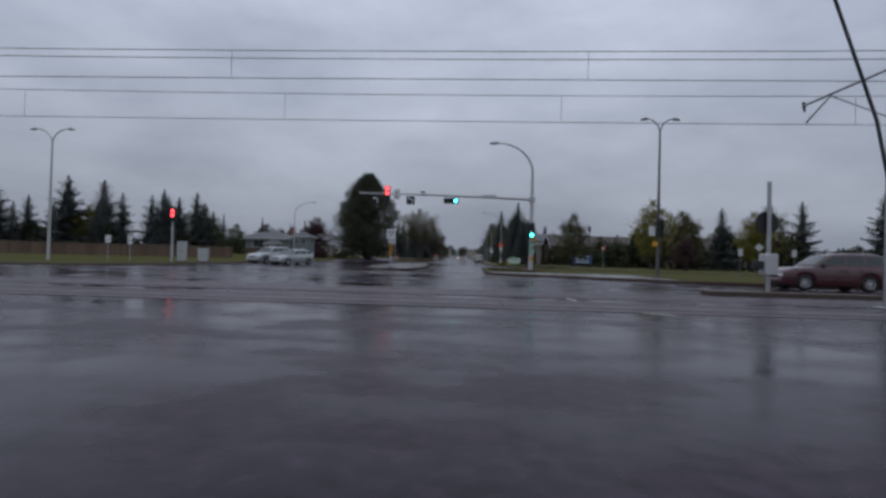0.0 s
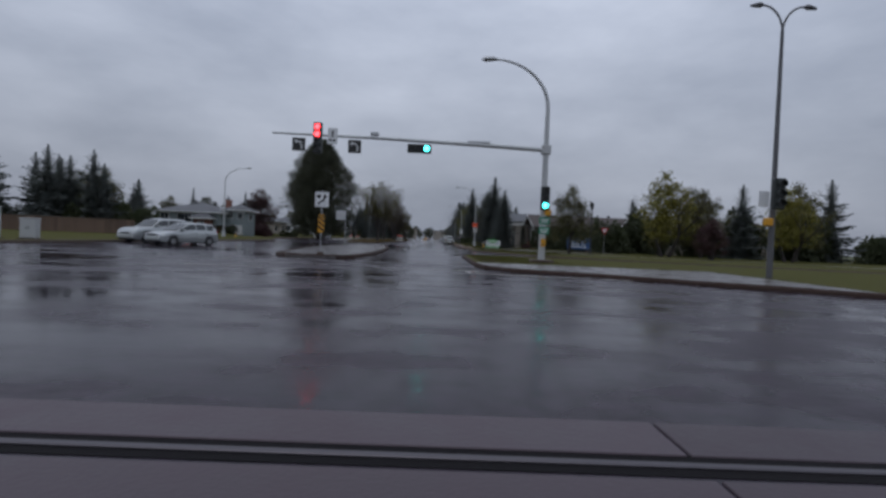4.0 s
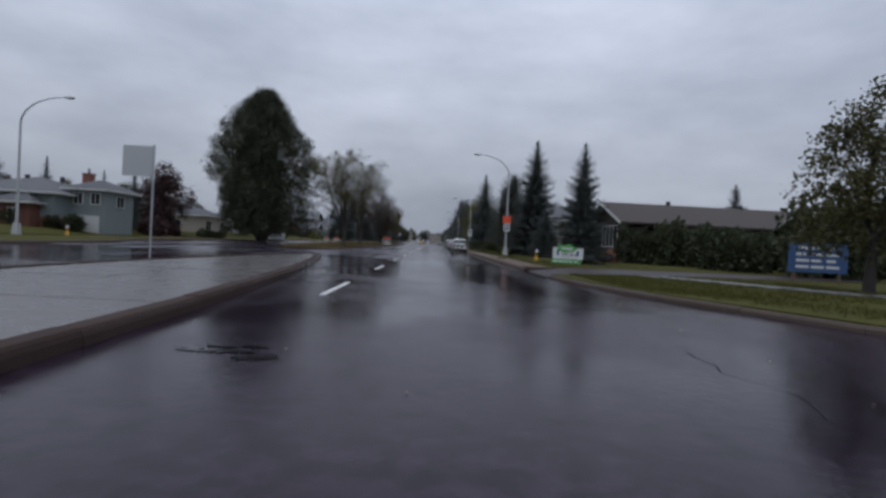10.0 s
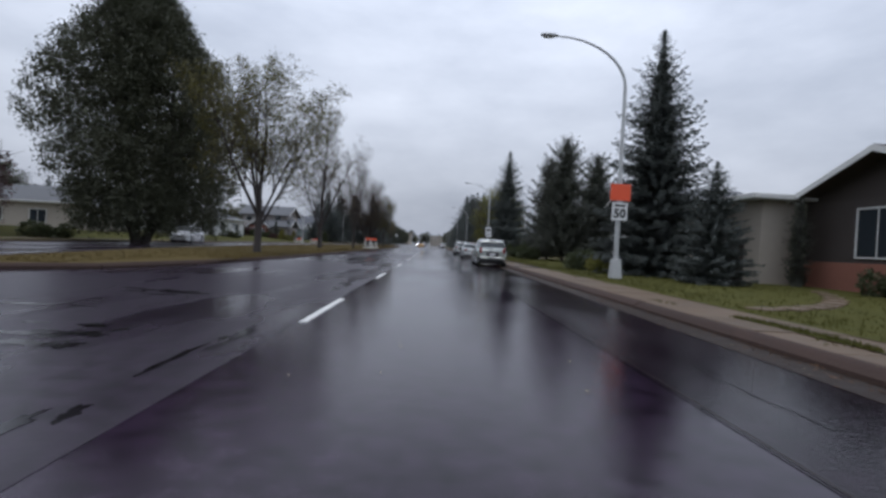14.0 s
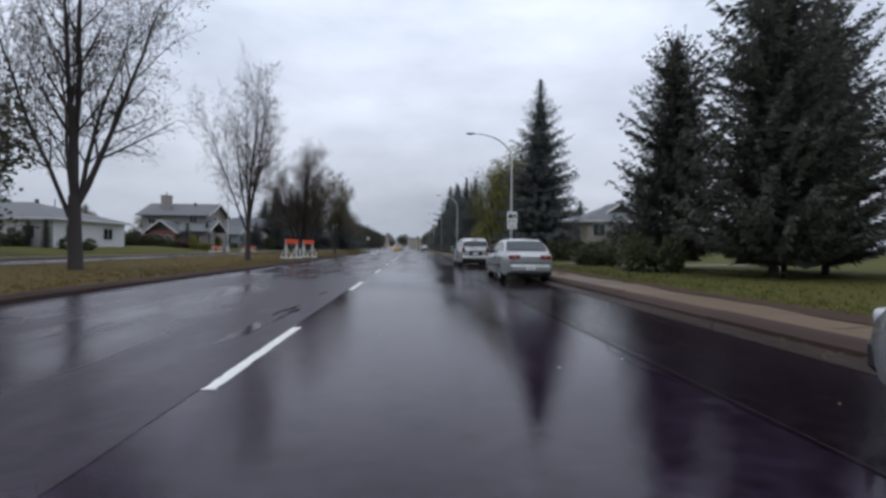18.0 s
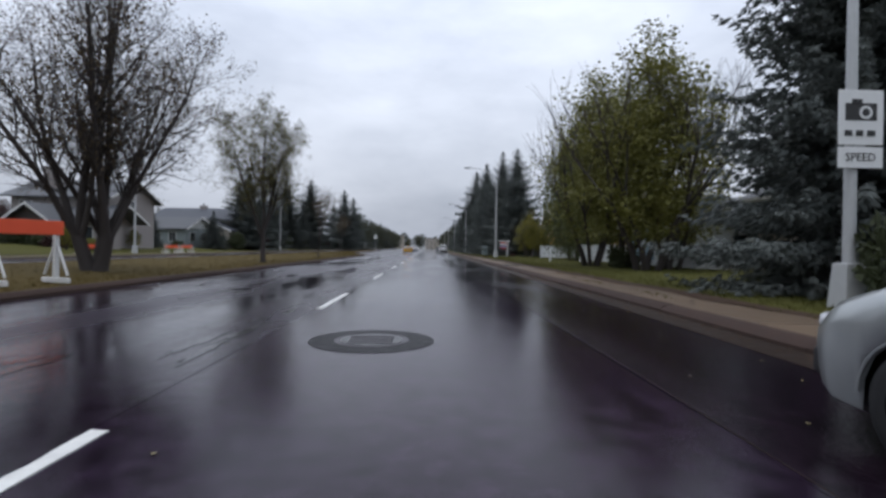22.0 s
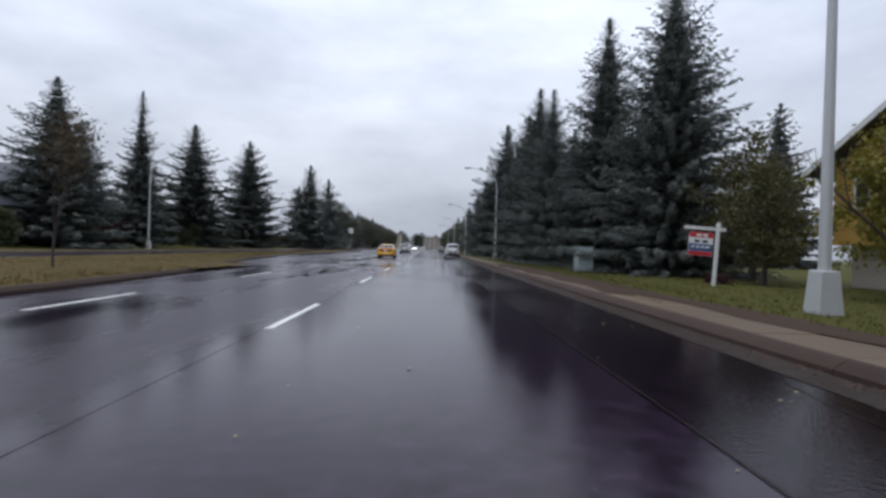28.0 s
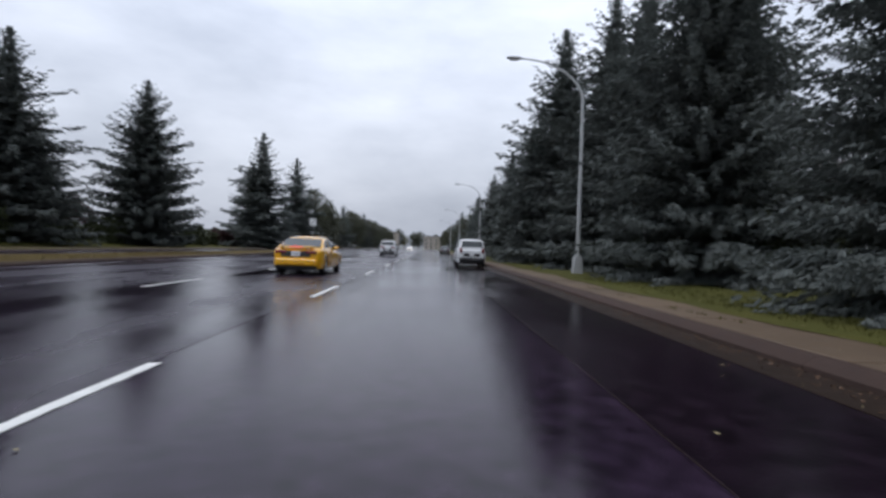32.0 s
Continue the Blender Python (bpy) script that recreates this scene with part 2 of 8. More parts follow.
M_GRASS = mat("autumn lawn", (0.071, 0.065, 0.017), 0.95, vary=0.5, scale=5.0, fine=25, bump=0.9, bump_scale=22, hue=(0.036, 0.047, 0.012), spec=0.10)
M_MEDIAN = mat("median grass", (0.086, 0.061, 0.022), 0.95, vary=0.5, scale=1.6, fine=25, bump=0.9, bump_scale=22, hue=(0.056, 0.048, 0.016), spec=0.10)
M_BLADE = mat("grass blades", (0.080, 0.074, 0.020), 0.6, vary=0.5, scale=3.0, bump=0, translucent=0.45, hue=(0.060, 0.074, 0.019), spec=0.12)
M_EARTH = mat("ground cover", (0.075, 0.085, 0.035), 0.9, vary=0.5, scale=30.0, fine=4, bump=0.5, bump_scale=3)
M_PAINT = mat("road paint", (0.70, 0.70, 0.67), 0.38, vary=0.45, scale=0.8, fine=90, bump=0.2, bump_scale=90, rough_vary=0.15)
M_PAINT_WORN = mat("worn road paint", (0.42, 0.41, 0.38), 0.45, vary=0.8, scale=0.5, fine=40, bump=0.2, bump_scale=60, rough_vary=0.2)
M_STEEL = mat("galvanised steel", (0.42, 0.43, 0.44), 0.42, metal=0.75, vary=0.2, scale=1.0, bump=0.05)
M_POLE = mat("grey painted pole", (0.46, 0.47, 0.47), 0.40, metal=0.2, vary=0.15, scale=1.0, bump=0.04)
M_WEATHERED = mat("weathered dark pole", (0.11, 0.11, 0.115), 0.5, metal=0.2, vary=0.25, scale=1.0, bump=0.05)
M_RAIL = mat("worn rail", (0.12, 0.11, 0.12), 0.42, metal=0.95, vary=0.3, scale=0.6, bump=0.05)
M_GROOVE = mat("rail groove", (0.010, 0.009, 0.010), 0.8, bump=0.3, spec=0.12)
M_BLACK = mat("black housing", (0.018, 0.018, 0.019), 0.45, vary=0.3, bump=0.05)
M_RUBBER = mat("tyre rubber", (0.016, 0.016, 0.017), 0.62, vary=0.3, scale=0.3, bump=0.15)
M_TRIM = mat("dark plastic trim", (0.03, 0.03, 0.032), 0.45, vary=0.25, bump=0.05)
M_RIM = mat("alloy rim", (0.55, 0.55, 0.56), 0.28, metal=0.9, vary=0.2, scale=0.3, bump=0.04)
M_WIRE = mat("overhead cable", (0.02, 0.02, 0.022), 0.5, bump=0)
M_BARK = mat("wet bark", (0.042, 0.034, 0.031), 0.75, vary=0.5, scale=0.8, fine=30, bump=0.8, bump_scale=14, stretch=(1, 1, 0.25))
M_SPRUCE = mat("blue spruce needles", (0.114, 0.126, 0.120), 0.65, vary=0.5, scale=5.0, fine=8, bump=0, translucent=0.3, hue=(0.072, 0.085, 0.078), spec=0.3, per_object=0.2)
M_PINE = mat("dark pine needles", (0.108, 0.114, 0.096), 0.65, vary=0.5, scale=5.0, fine=8, bump=0, translucent=0.3, hue=(0.066, 0.072, 0.060), spec=0.3, per_object=0.2)
M_LEAF_POPLAR = mat("poplar leaves", (0.072, 0.076, 0.048), 0.6, vary=0.5, scale=6.0, fine=6, bump=0, translucent=0.2, hue=(0.034, 0.039, 0.025), spec=0.35)
M_LEAF_ELM = mat("thin yellow green leaves", (0.125, 0.110, 0.030), 0.55, vary=0.5, scale=4.0, fine=6, bump=0, translucent=0.3, hue=(0.055, 0.060, 0.018), spec=0.35)
M_LEAF_BROWN = mat("russet leaves", (0.105, 0.075, 0.040), 0.6, vary=0.5, scale=4.0, fine=6, bump=0, translucent=0.3, hue=(0.050, 0.038, 0.022), spec=0.3)
M_LEAF_ASPEN = mat("aspen leaves", (0.175, 0.165, 0.042), 0.55, vary=0.5, scale=5.0, fine=6, bump=0, translucent=0.3, hue=(0.070, 0.085, 0.024), spec=0.35)
M_LEAF_YELLOW = mat("yellowing leaves", (0.20, 0.175, 0.030), 0.55, vary=0.5, scale=5.0, fine=6, bump=0, translucent=0.3, hue=(0.08, 0.09, 0.02), spec=0.35)
M_LEAF_RED = mat("dark red leaves", (0.082, 0.042, 0.042), 0.55, vary=0.5, scale=4.0, fine=6, bump=0, translucent=0.3, hue=(0.040, 0.024, 0.026), spec=0.35)
M_LEAF_BIRCH = mat("drooping birch leaves", (0.080, 0.092, 0.036), 0.55, vary=0.5, scale=4.0, fine=6, bump=0, translucent=0.3, hue=(0.034, 0.044, 0.018), spec=0.35)
M_LEAF_ASH = mat("dull olive leaves", (0.100, 0.092, 0.036), 0.55, vary=0.5, scale=5.0, fine=6, bump=0, translucent=0.3, hue=(0.045, 0.048, 0.020), spec=0.35)
M_HEDGE = mat("hedge leaves", (0.062, 0.072, 0.036), 0.6, vary=0.5, scale=3.0, fine=6, bump=0, translucent=0.3, hue=(0.030, 0.038, 0.020), spec=0.3, per_object=0.25)
M_FALLEN = mat("fallen leaves", (0.30, 0.25, 0.12), 0.6, vary=0.5, scale=0.4, bump=0, per_object=0.3)
M_LITTER = mat("sodden leaf litter", (0.085, 0.045, 0.022), 0.6, vary=0.6, scale=0.5, fine=12, bump=0, hue=(0.03, 0.018, 0.012), spec=0.3)
M_WHITE_PAINT = mat("white car paint", (0.70, 0.71, 0.72), 0.25, vary=0.06, scale=3, bump=0, coat=0.8, rough_vary=0.06)
M_SILVER = mat("silver car paint", (0.40, 0.42, 0.42), 0.30, metal=0.55, vary=0.08, scale=3, bump=0, coat=0.7, rough_vary=0.06)
M_GOLD = mat("pale champagne car paint", (0.42, 0.44, 0.42), 0.24, metal=0.8, vary=0.08, scale=3, bump=0, coat=0.6, rough_vary=0.06)
M_YELLOW_CAR = mat("yellow car paint", (0.80, 0.40, 0.008), 0.26, vary=0.08, scale=3, bump=0, coat=0.8, rough_vary=0.06)
M_RED_CAR = mat("dark red car paint", (0.050, 0.006, 0.009), 0.26, vary=0.1, scale=3, bump=0, coat=0.8)
M_DARK_CAR = mat("dark blue car paint", (0.022, 0.026, 0.036), 0.24, vary=0.1, scale=3, bump=0, coat=0.8)
# Opaque pane; its grey-blue colour stands in for sky seen through the cabin.
M_CARGLASS = glass("opaque car glass with sky tone", (0.040, 0.047, 0.050), 0.05)
M_WINDOW = glass("house window glass", (0.03, 0.036, 0.042), 0.06)
M_AMBER = mat("amber lens", (0.32, 0.095, 0.014), 0.2, vary=0.15, bump=0, coat=0.5)
M_TAIL = mat("red tail lens", (0.17, 0.010, 0.014), 0.2, vary=0.15, bump=0, coat=0.5)
M_TAIL_ON = mat("lit tail lens", (0.5, 0.02, 0.02), 0.2, bump=0, emit=(1.0, 0.06, 0.05), emit_power=0.9)
M_HEAD = mat("clear lamp lens", (0.55, 0.56, 0.58), 0.12, vary=0.15, bump=0, coat=0.5)
M_HEAD_ON = mat("lit head lamp", (0.9, 0.9, 0.85), 0.2, bump=0, emit=(1.0, 0.95, 0.85), emit_power=9.0)
M_SIG_RED = mat("lit red signal lens", (0.5, 0.02, 0.02), 0.3, bump=0, emit=(1.0, 0.045, 0.05), emit_power=9.0)
M_SIG_GREEN = mat("lit green signal lens", (0.02, 0.4, 0.35), 0.3, bump=0, emit=(0.10, 1.0, 0.85), emit_power=8.0)
M_SIG_OFF = mat("unlit signal lens", (0.03, 0.03, 0.028), 0.3, bump=0)
M_SIG_BACK = mat("signal housing", (0.022, 0.026, 0.024), 0.4, vary=0.3, bump=0.04)
M_SIGN_WHITE = mat("white sign sheet", (0.72, 0.73, 0.73), 0.45, vary=0.10, scale=1.0, bump=0.02)
M_SIGN_BACK = mat("bare aluminium sign back", (0.50, 0.51, 0.51), 0.45, metal=0.4, vary=0.12, bump=0.02)
M_SIGN_BLACK = mat("black sign print", (0.018, 0.018, 0.018), 0.5, bump=0)
M_SIGN_YELLOW = mat("amber sign sheet", (0.62, 0.30, 0.015), 0.45, vary=0.15, bump=0)
M_SIGN_ORANGE = mat("orange red sign sheet", (0.78, 0.10, 0.035), 0.45, vary=0.12, bump=0)
M_SIGN_GREEN = mat("green sign sheet", (0.03, 0.22, 0.12), 0.45, vary=0.12, bump=0)
M_SIGN_LIME = mat("leaf green sign print", (0.10, 0.36, 0.10), 0.45, vary=0.15, bump=0)
M_SIGN_BLUE = mat("blue sign sheet", (0.045, 0.10, 0.24), 0.45, vary=0.15, bump=0)
M_SIGN_RED = mat("red sign print", (0.50, 0.03, 0.04), 0.45, vary=0.12, bump=0)
M_HYDRANT = mat("yellow hydrant paint", (0.66, 0.36, 0.03), 0.5, vary=0.3, scale=0.4, bump=0.15)
M_BOX = mat("pale green cabinet paint", (0.30, 0.36, 0.37), 0.45, vary=0.15, scale=1.0, bump=0.05)
M_WHITEWOOD = mat("white painted timber", (0.66, 0.66, 0.64), 0.5, vary=0.15, scale=1.0, bump=0.1)
M_VINYL = mat("white vinyl fence", (0.66, 0.68, 0.69), 0.45, vary=0.1, scale=1.0, bump=0.05)
M_FENCEWOOD = mat("brown fence boards", (0.13, 0.085, 0.06), 0.75, vary=0.4, scale=1.0, bump=0.4, bump_scale=12, stretch=(1, 1, 0.2), per_object=0.2)
M_ROOF_GREY = mat("grey asphalt shingles", (0.10, 0.104, 0.112), 0.75, vary=0.3, scale=2.0, bump=0.4, bump_scale=14, per_object=0.15)
M_ROOF_BROWN = mat("brown asphalt shingles", (0.060, 0.048, 0.043), 0.78, vary=0.3, scale=2.0, bump=0.4, bump_scale=14, per_object=0.15)
M_ROOF_DARK = mat("blue black shingles", (0.050, 0.055, 0.068), 0.6, vary=0.3, scale=2.0, bump=0.4, bump_scale=14, per_object=0.15)
M_SIDING_WHITE = mat("white siding", (0.56, 0.57, 0.56), 0.55, vary=0.12, scale=2.0, bump=0.08)
M_SIDING_TEAL = mat("pale teal siding", (0.21, 0.245, 0.245), 0.55, vary=0.12, scale=2.0, bump=0.08)
M_SIDING_BEIGE = mat("beige stucco", (0.38, 0.34, 0.29), 0.8, vary=0.15, scale=2.0, bump=0.3, bump_scale=30)
M_SIDING_YELLOW = mat("mustard stucco", (0.42, 0.25, 0.055), 0.8, vary=0.15, scale=2.0, bump=0.3, bump_scale=30)
M_SIDING_BLUE = mat("light blue siding", (0.20, 0.31, 0.38), 0.6, vary=0.12, scale=2.0, bump=0.08)
M_STUCCO_GREY = mat("grey beige stucco", (0.27, 0.245, 0.235), 0.8, vary=0.15, scale=2.0, bump=0.3, bump_scale=30)
M_MUD = mat("dark wet soil", (0.052, 0.033, 0.023), 0.75, vary=0.6, scale=1.5, fine=14, bump=0.6, bump_scale=16, rough_vary=0.25, spec=0.14)
M_BRICK = mat("red brick", (0.20, 0.085, 0.06), 0.75, vary=0.4, scale=0.4, bump=0.4, bump_scale=12, per_object=0.25)
M_DARKWALL = mat("dark brown siding", (0.055, 0.045, 0.040), 0.7, vary=0.25, scale=1.0, bump=0.2)
M_TRIMWHITE = mat("white house trim", (0.62, 0.62, 0.60), 0.5, vary=0.1, bump=0.03)

# ---------------------------------------------------------------- building helpers


class Shape:
    """Vertices and faces gathered before they become one mesh."""

    def __init__(self):
        self.v, self.f, self.s = [], [], []

    def grid(self, rows, closed=False, smooth=True):
        base, w = len(self.v), len(rows[0])
        for r in rows:
            self.v.extend(tuple(p) for p in r)
        for i in range(len(rows) - 1):
            for j in range(w if closed else w - 1):
                a, b = base + i * w + j, base + i * w + (j + 1) % w
                self.f.append((a, b, b + w, a + w))
                self.s.append(smooth)
        return self

    def face(self, pts, smooth=False):
        base = len(self.v)
        self.v.extend(tuple(p) for p in pts)
        self.f.append(tuple(range(base, base + len(pts))))
        self.s.append(smooth)
        return self

    def box(self, x0, x1, y0, y1, z0, z1, c=0.0):
        """A box, its edges cut back by c."""
        if c <= 0:
            p = [(x, y, z) for z in (z0, z1) for y in (y0, y1) for x in (x0, x1)]
            base = len(self.v)
            self.v.extend(p)
            for q in ((0, 2, 3, 1), (4, 5, 7, 6), (0, 1, 5, 4), (2, 6, 7, 3), (0, 4, 6, 2), (1, 3, 7, 5)):
                self.f.append(tuple(base + k for k in q))
                self.s.append(False)
            return self
        c = min(c, 0.45 * min(x1 - x0, y1 - y0, z1 - z0))
        rings = []
        for z, i in ((z0, c), (z0 + c, 0), (z1 - c, 0), (z1, c)):
            a, b, d, e = x0 + i, x1 - i, y0 + i, y1 - i
            k = c if i == 0 else c * 0.4
            rings.append([(a + k, d, z), (b - k, d, z), (b, d + k, z), (b, e - k, z), (b - k, e, z), (a + k, e, z), (a, e - k, z), (a, d + k, z)])
        self.grid(rings, True, False)
        self.face(rings[0][::-1])
        self.face(rings[-1])
        return self

    def tube(self, path, radii, n=8, cap=True):
        path = [Vector(p) for p in path]
        if not hasattr(radii, "__len__"):
            radii = [radii] * len(path)
        rows, side = [], None
        for i, p in enumerate(path):
            d = (path[min(i + 1, len(path) - 1)] - path[max(i - 1, 0)]).normalized()
            if side is None:
                side = d.orthogonal().normalized()
            side = (side - d * side.dot(d)).normalized()
            up = d.cross(side)
            rows.append([p + (side * math.cos(a) + up * math.sin(a)) * radii[i] for a in (2 * math.pi * k / n for k in range(n))])
        self.grid(rows, True)
        if cap:
            self.face(rows[0][::-1])
            self.face(rows[-1])
        return self

    def prism(self, outline, z0, z1):
        """A slab over an outline that runs anticlockwise."""
        top, low = [(x, y, z1) for x, y in outline], [(x, y, z0) for x, y in outline]
        self.face(top)
        for i in range(len(outline)):
            j = (i + 1) % len(outline)
            self.face([low[i], low[j], top[j], top[i]])
        return self

    def mesh(self, name, material):
        me = bpy.data.meshes.new(name)
        me.from_pydata(self.v, [], self.f)
        me.polygons.foreach_set("use_smooth", self.s)
        for m in material if isinstance(material, (list, tuple)) else [material]:
            me.materials.append(m)
        me.update()
        return me


def part(name, shape, material, parent=None, label="", m=None):
    ob = new(name, shape.mesh(name, material) if isinstance(shape, Shape) else shape)
    if parent:
        ob.parent = parent
    if m is not None:
        ob.matrix_basis = m
    return tagged(ob, label)


def thing(name, label, category, m=None, group="", kind=""):
    ob = new(name)
    ob.empty_display_size = 0.2
    if m is not None:
        ob.matrix_basis = m
    return tagged(ob, label, category, group, kind)


def solid(name, shape, material, label, category, group="", kind="", m=None):
    ob = part(name, shape, material, None, label, m)
    return tagged(ob, "", category, group, kind)


# ---------------------------------------------------------------- ground and road
LANE_X = 0.69
KERB_R = 6.9

ground = solid("ground", Shape().grid([[(x, y, -0.06) for x in (-2200, -400, 0, 400, 2200)] for y in (-1500, -200, 300, 900, 3000)], smooth=False),
               M_EARTH, "dull green and brown open ground out to the horizon", "ground", kind="structure")
road_shape = Shape()
road_shape.grid([[(x, y, 0.0) for x in (-140, -70, -23, 0, 8, 70, 140)] for y in (86, 95, 116)], smooth=False)
road_shape.grid([[(x, y, 0.0) for x in (-23.2, -8, 0, 8)] for y in (116, 180, 260, 340, 520, 760)], smooth=False)
road = solid("road", road_shape, M_ASPHALT, "wet dark asphalt road that mirrors the grey sky", "road", kind="structure")
solid("road_approach", Shape().grid([[(x, y, 0.0) for x in (-140, -70, -23, 0, 8, 70, 140)] for y in (57.2, 72, 86)], smooth=False), M_APPROACH,
      "worn wet asphalt between the signals and the avenue", "road", kind="structure")
solid("road_crossing", Shape().grid([[(x, y, 0.0) for x in (-140, -70, -23, 0, 8, 70, 140)] for y in (-60, 20, 40, 57.2)], smooth=False), M_CROSSING,
      "rough wet asphalt of the wide crossing", "road", kind="structure")


solid("road_left_lane", Shape().grid([[(x, y, 0.003) for x in (-23.2, -8, 0.62)] for y in (98, 180, 260, 340, 520, 760)], smooth=False), M_LANE_LEFT,
      "streaked wet asphalt of the inner lane", "road", kind="structure")
solid("road_parking_lane", Shape().grid([[(x + (0.04 * math.sin(y * 0.21) if x < 5 else 0), y, 0.004) for x in (4.5, 6.9)] for y in range(80, 762, 6)], smooth=False), M_PARKING,
      "dull dark asphalt of the parking lane, deepened for mirrored trees", "road", kind="structure")


def slab(name, outline, z1, material, label, category, z0=-0.05):
    return solid(name, Shape().prism(outline, z0, z1), material, label, category, kind="structure")


corner_out = [(9.0, 52.0), (12, 49.9), (16, 47.7), (16, 57.4), (5.3, 57.4), (5.3, 56.0), (5.58, 54.2), (6.4, 53.1), (7.6, 52.5)]
slab("pavement", corner_out, 0.13, M_CONC_WET, "wet concrete corner pavement at the crossing", "pavement")
slab("ground_lawn_corner", [(5.3, 57.4), (16, 57.4), (16, 47.7), (24, 46.3), (120, 46.3), (120, 55), (45, 60.5), (20, 66.5), (10, 68.6), (6.4, 69.0), (5.65, 68.4), (5.3, 67)],
                   0.14, M_GRASS, "wet green corner lawn turning yellow", "lawn")
slab("ground_lawn_near", [(20, -60), (140, -60), (140, 10), (24, 10), (20, 4)], 0.13, M_GRASS, "lawn beside the street before the crossing", "lawn")
slab("ground_lawn_near_far", [(-140, -60), (-20, -60), (-20, 4), (-24, 10), (-140, 10)], 0.13, M_GRASS, "lawn across the street before the crossing", "lawn")
slab("ground_lawn_right", [(9.35, 700), (9.35, 90.5), (7.1, 89.2), (7.5, 85.5), (8.2, 82.6), (9.8, 78.6), (12.2, 74.5), (20, 70), (45, 63.7), (120, 60.2), (140, 700)],
                  0.15, M_GRASS, "wet lawn with yellow patches beside the pavement", "lawn")
slab("ground_lawn_left", [(-18.0, 58), (-18.0, 99), (-18.8, 105), (-21.4, 112), (-22.8, 119), (-22.8, 700), (-140, 700), (-140, 48.6), (-25, 48.6), (-20.4, 51.2)],
                 0.14, M_GRASS, "wet lawn along the far side of the opposite carriageway", "lawn")
rise = Shape()
rise.grid([[(x, y, z + 0.10 * math.sin(y * 0.07 + x * 0.2)) for x, z in ((-150, 1.0), (-60, 1.0), (-36, 0.85), (-31, 0.5), (-27.4, 0.12))] for y in range(100, 700, 12)])
rise.grid([[(x, 92, 0.10) for x in (-150, -60, -36, -31, -27.4)], [(x, 100, z + 0.10 * math.sin(7.0 + x * 0.2)) for x, z in ((-150, 1.0), (-60, 1.0), (-36, 0.85), (-31, 0.5), (-27.4, 0.12))]])
def lawn_z(x, y):
    """Height of the front lawns beyond the opposite carriageway."""
    for (a, p), (b, q) in zip(RISE, RISE[1:]):
        if a <= x <= b and y > 100:
            return p + (q - p) * (x - a) / (b - a) + 0.10 * math.sin(y * 0.07 + x * 0.2)
    return 0.14


RISE = ((-150, 1.0), (-60, 1.0), (-36, 0.85), (-31, 0.5), (-27.4, 0.12))
solid("ground_lawn_rise", rise, M_GRASS, "front lawns that rise gently towards the houses", "lawn", kind="structure")
slab("pavement_far", [(-24.6, 112), (-24.6, 690), (-26.1, 690), (-26.1, 112)], 0.155, M_WALK, "concrete pavement along the far houses", "pavement", 0.0)
slab("path", [(11.0, 91.0), (15.0, 85.2), (24, 80.6), (45, 75), (45, 76.4), (24, 82.2), (16, 86.6), (12.2, 92.4)], 0.165, M_CONC_WET,
                  "narrow wet concrete footpath across the lawn", "path", 0.05)
slab("garden_path", [(9.3, 158.6), (14, 160.2), (24, 163), (24, 164), (14, 161.3), (9.3, 159.7)], 0.165, M_CONC_WET,
                  "narrow concrete garden path across the lawn", "path", 0.05)
slab("driveway", [(9.36, 90.62), (14.5, 92.8), (26, 96), (26, 100), (12, 96.6), (9.36, 95.4)], 0.168, M_DRIVE, "wet concrete driveway apron", "driveway", 0.05)
apron = Shape()
for j in range(4):
    a, b = j / 4 + 0.004, (j + 1) / 4 - 0.004
    lo = [(7.0, 89.6 + 4.0 * s, 0.02) for s in (a, b)]
    hi = [(9.36, 90.62 + 4.78 * s, 0.168) for s in (a, b)]
    top = [lo[0], lo[1], hi[1], hi[0]][::-1]
    low = [(x, y, -0.04) for x, y, z in top]
    apron.face(top)
    for i in range(4):
        apron.face([top[i], top[(i + 1) % 4], low[(i + 1) % 4], low[i]])
solid("driveway_apron", apron, M_DRIVE, "wet concrete driveway ramp dipping to the gutter", "driveway", kind="structure")

MEDIAN_R = [(-9.3, 112.7), (-8.2, 112.8), (-6.7, 114.6), (-5.8, 119), (-5.35, 128), (-5.2, 150), (-5.2, 222), (-5.7, 229), (-7.2, 236), (-8.8, 243), (-10.2, 252), (-11.2, 265), (-11.6, 285), (-11.9, 312)]
MEDIAN_L = [(-12.6, 316), (-15.6, 316), (-16.5, 312), (-16.5, 166), (-15.2, 146), (-13.0, 128), (-11.0, 117), (-10.1, 113.6)]
median = solid("ground_median", Shape().prism([(x - 0.14 if i else x, y) for i, (x, y) in enumerate(MEDIAN_R)] + [(x + (0.14 if y < 313 else 0), y) for x, y in MEDIAN_L], -0.05, 0.13),
               M_MEDIAN, "brownish grass median between the carriageways", "median", kind="structure")
crown = Shape()
rows = []
for k in range(34):
    y = 120 + k * 3.5
    xl = max(-16.2, -11.2 - (y - 119) * 0.115)
    rows.append([(xl + (-5.65 - xl) * c, y, 0.128 + 0.20 * math.sin(math.pi * c) * min(1, k / 4, (33 - k) / 4)) for c in (0, 0.2, 0.4, 0.6, 0.78, 0.9, 1.0)])
crown.grid(rows)
solid("ground_median_crown", crown, M_MEDIAN, "gently crowned brownish median grass", "median", kind="structure")

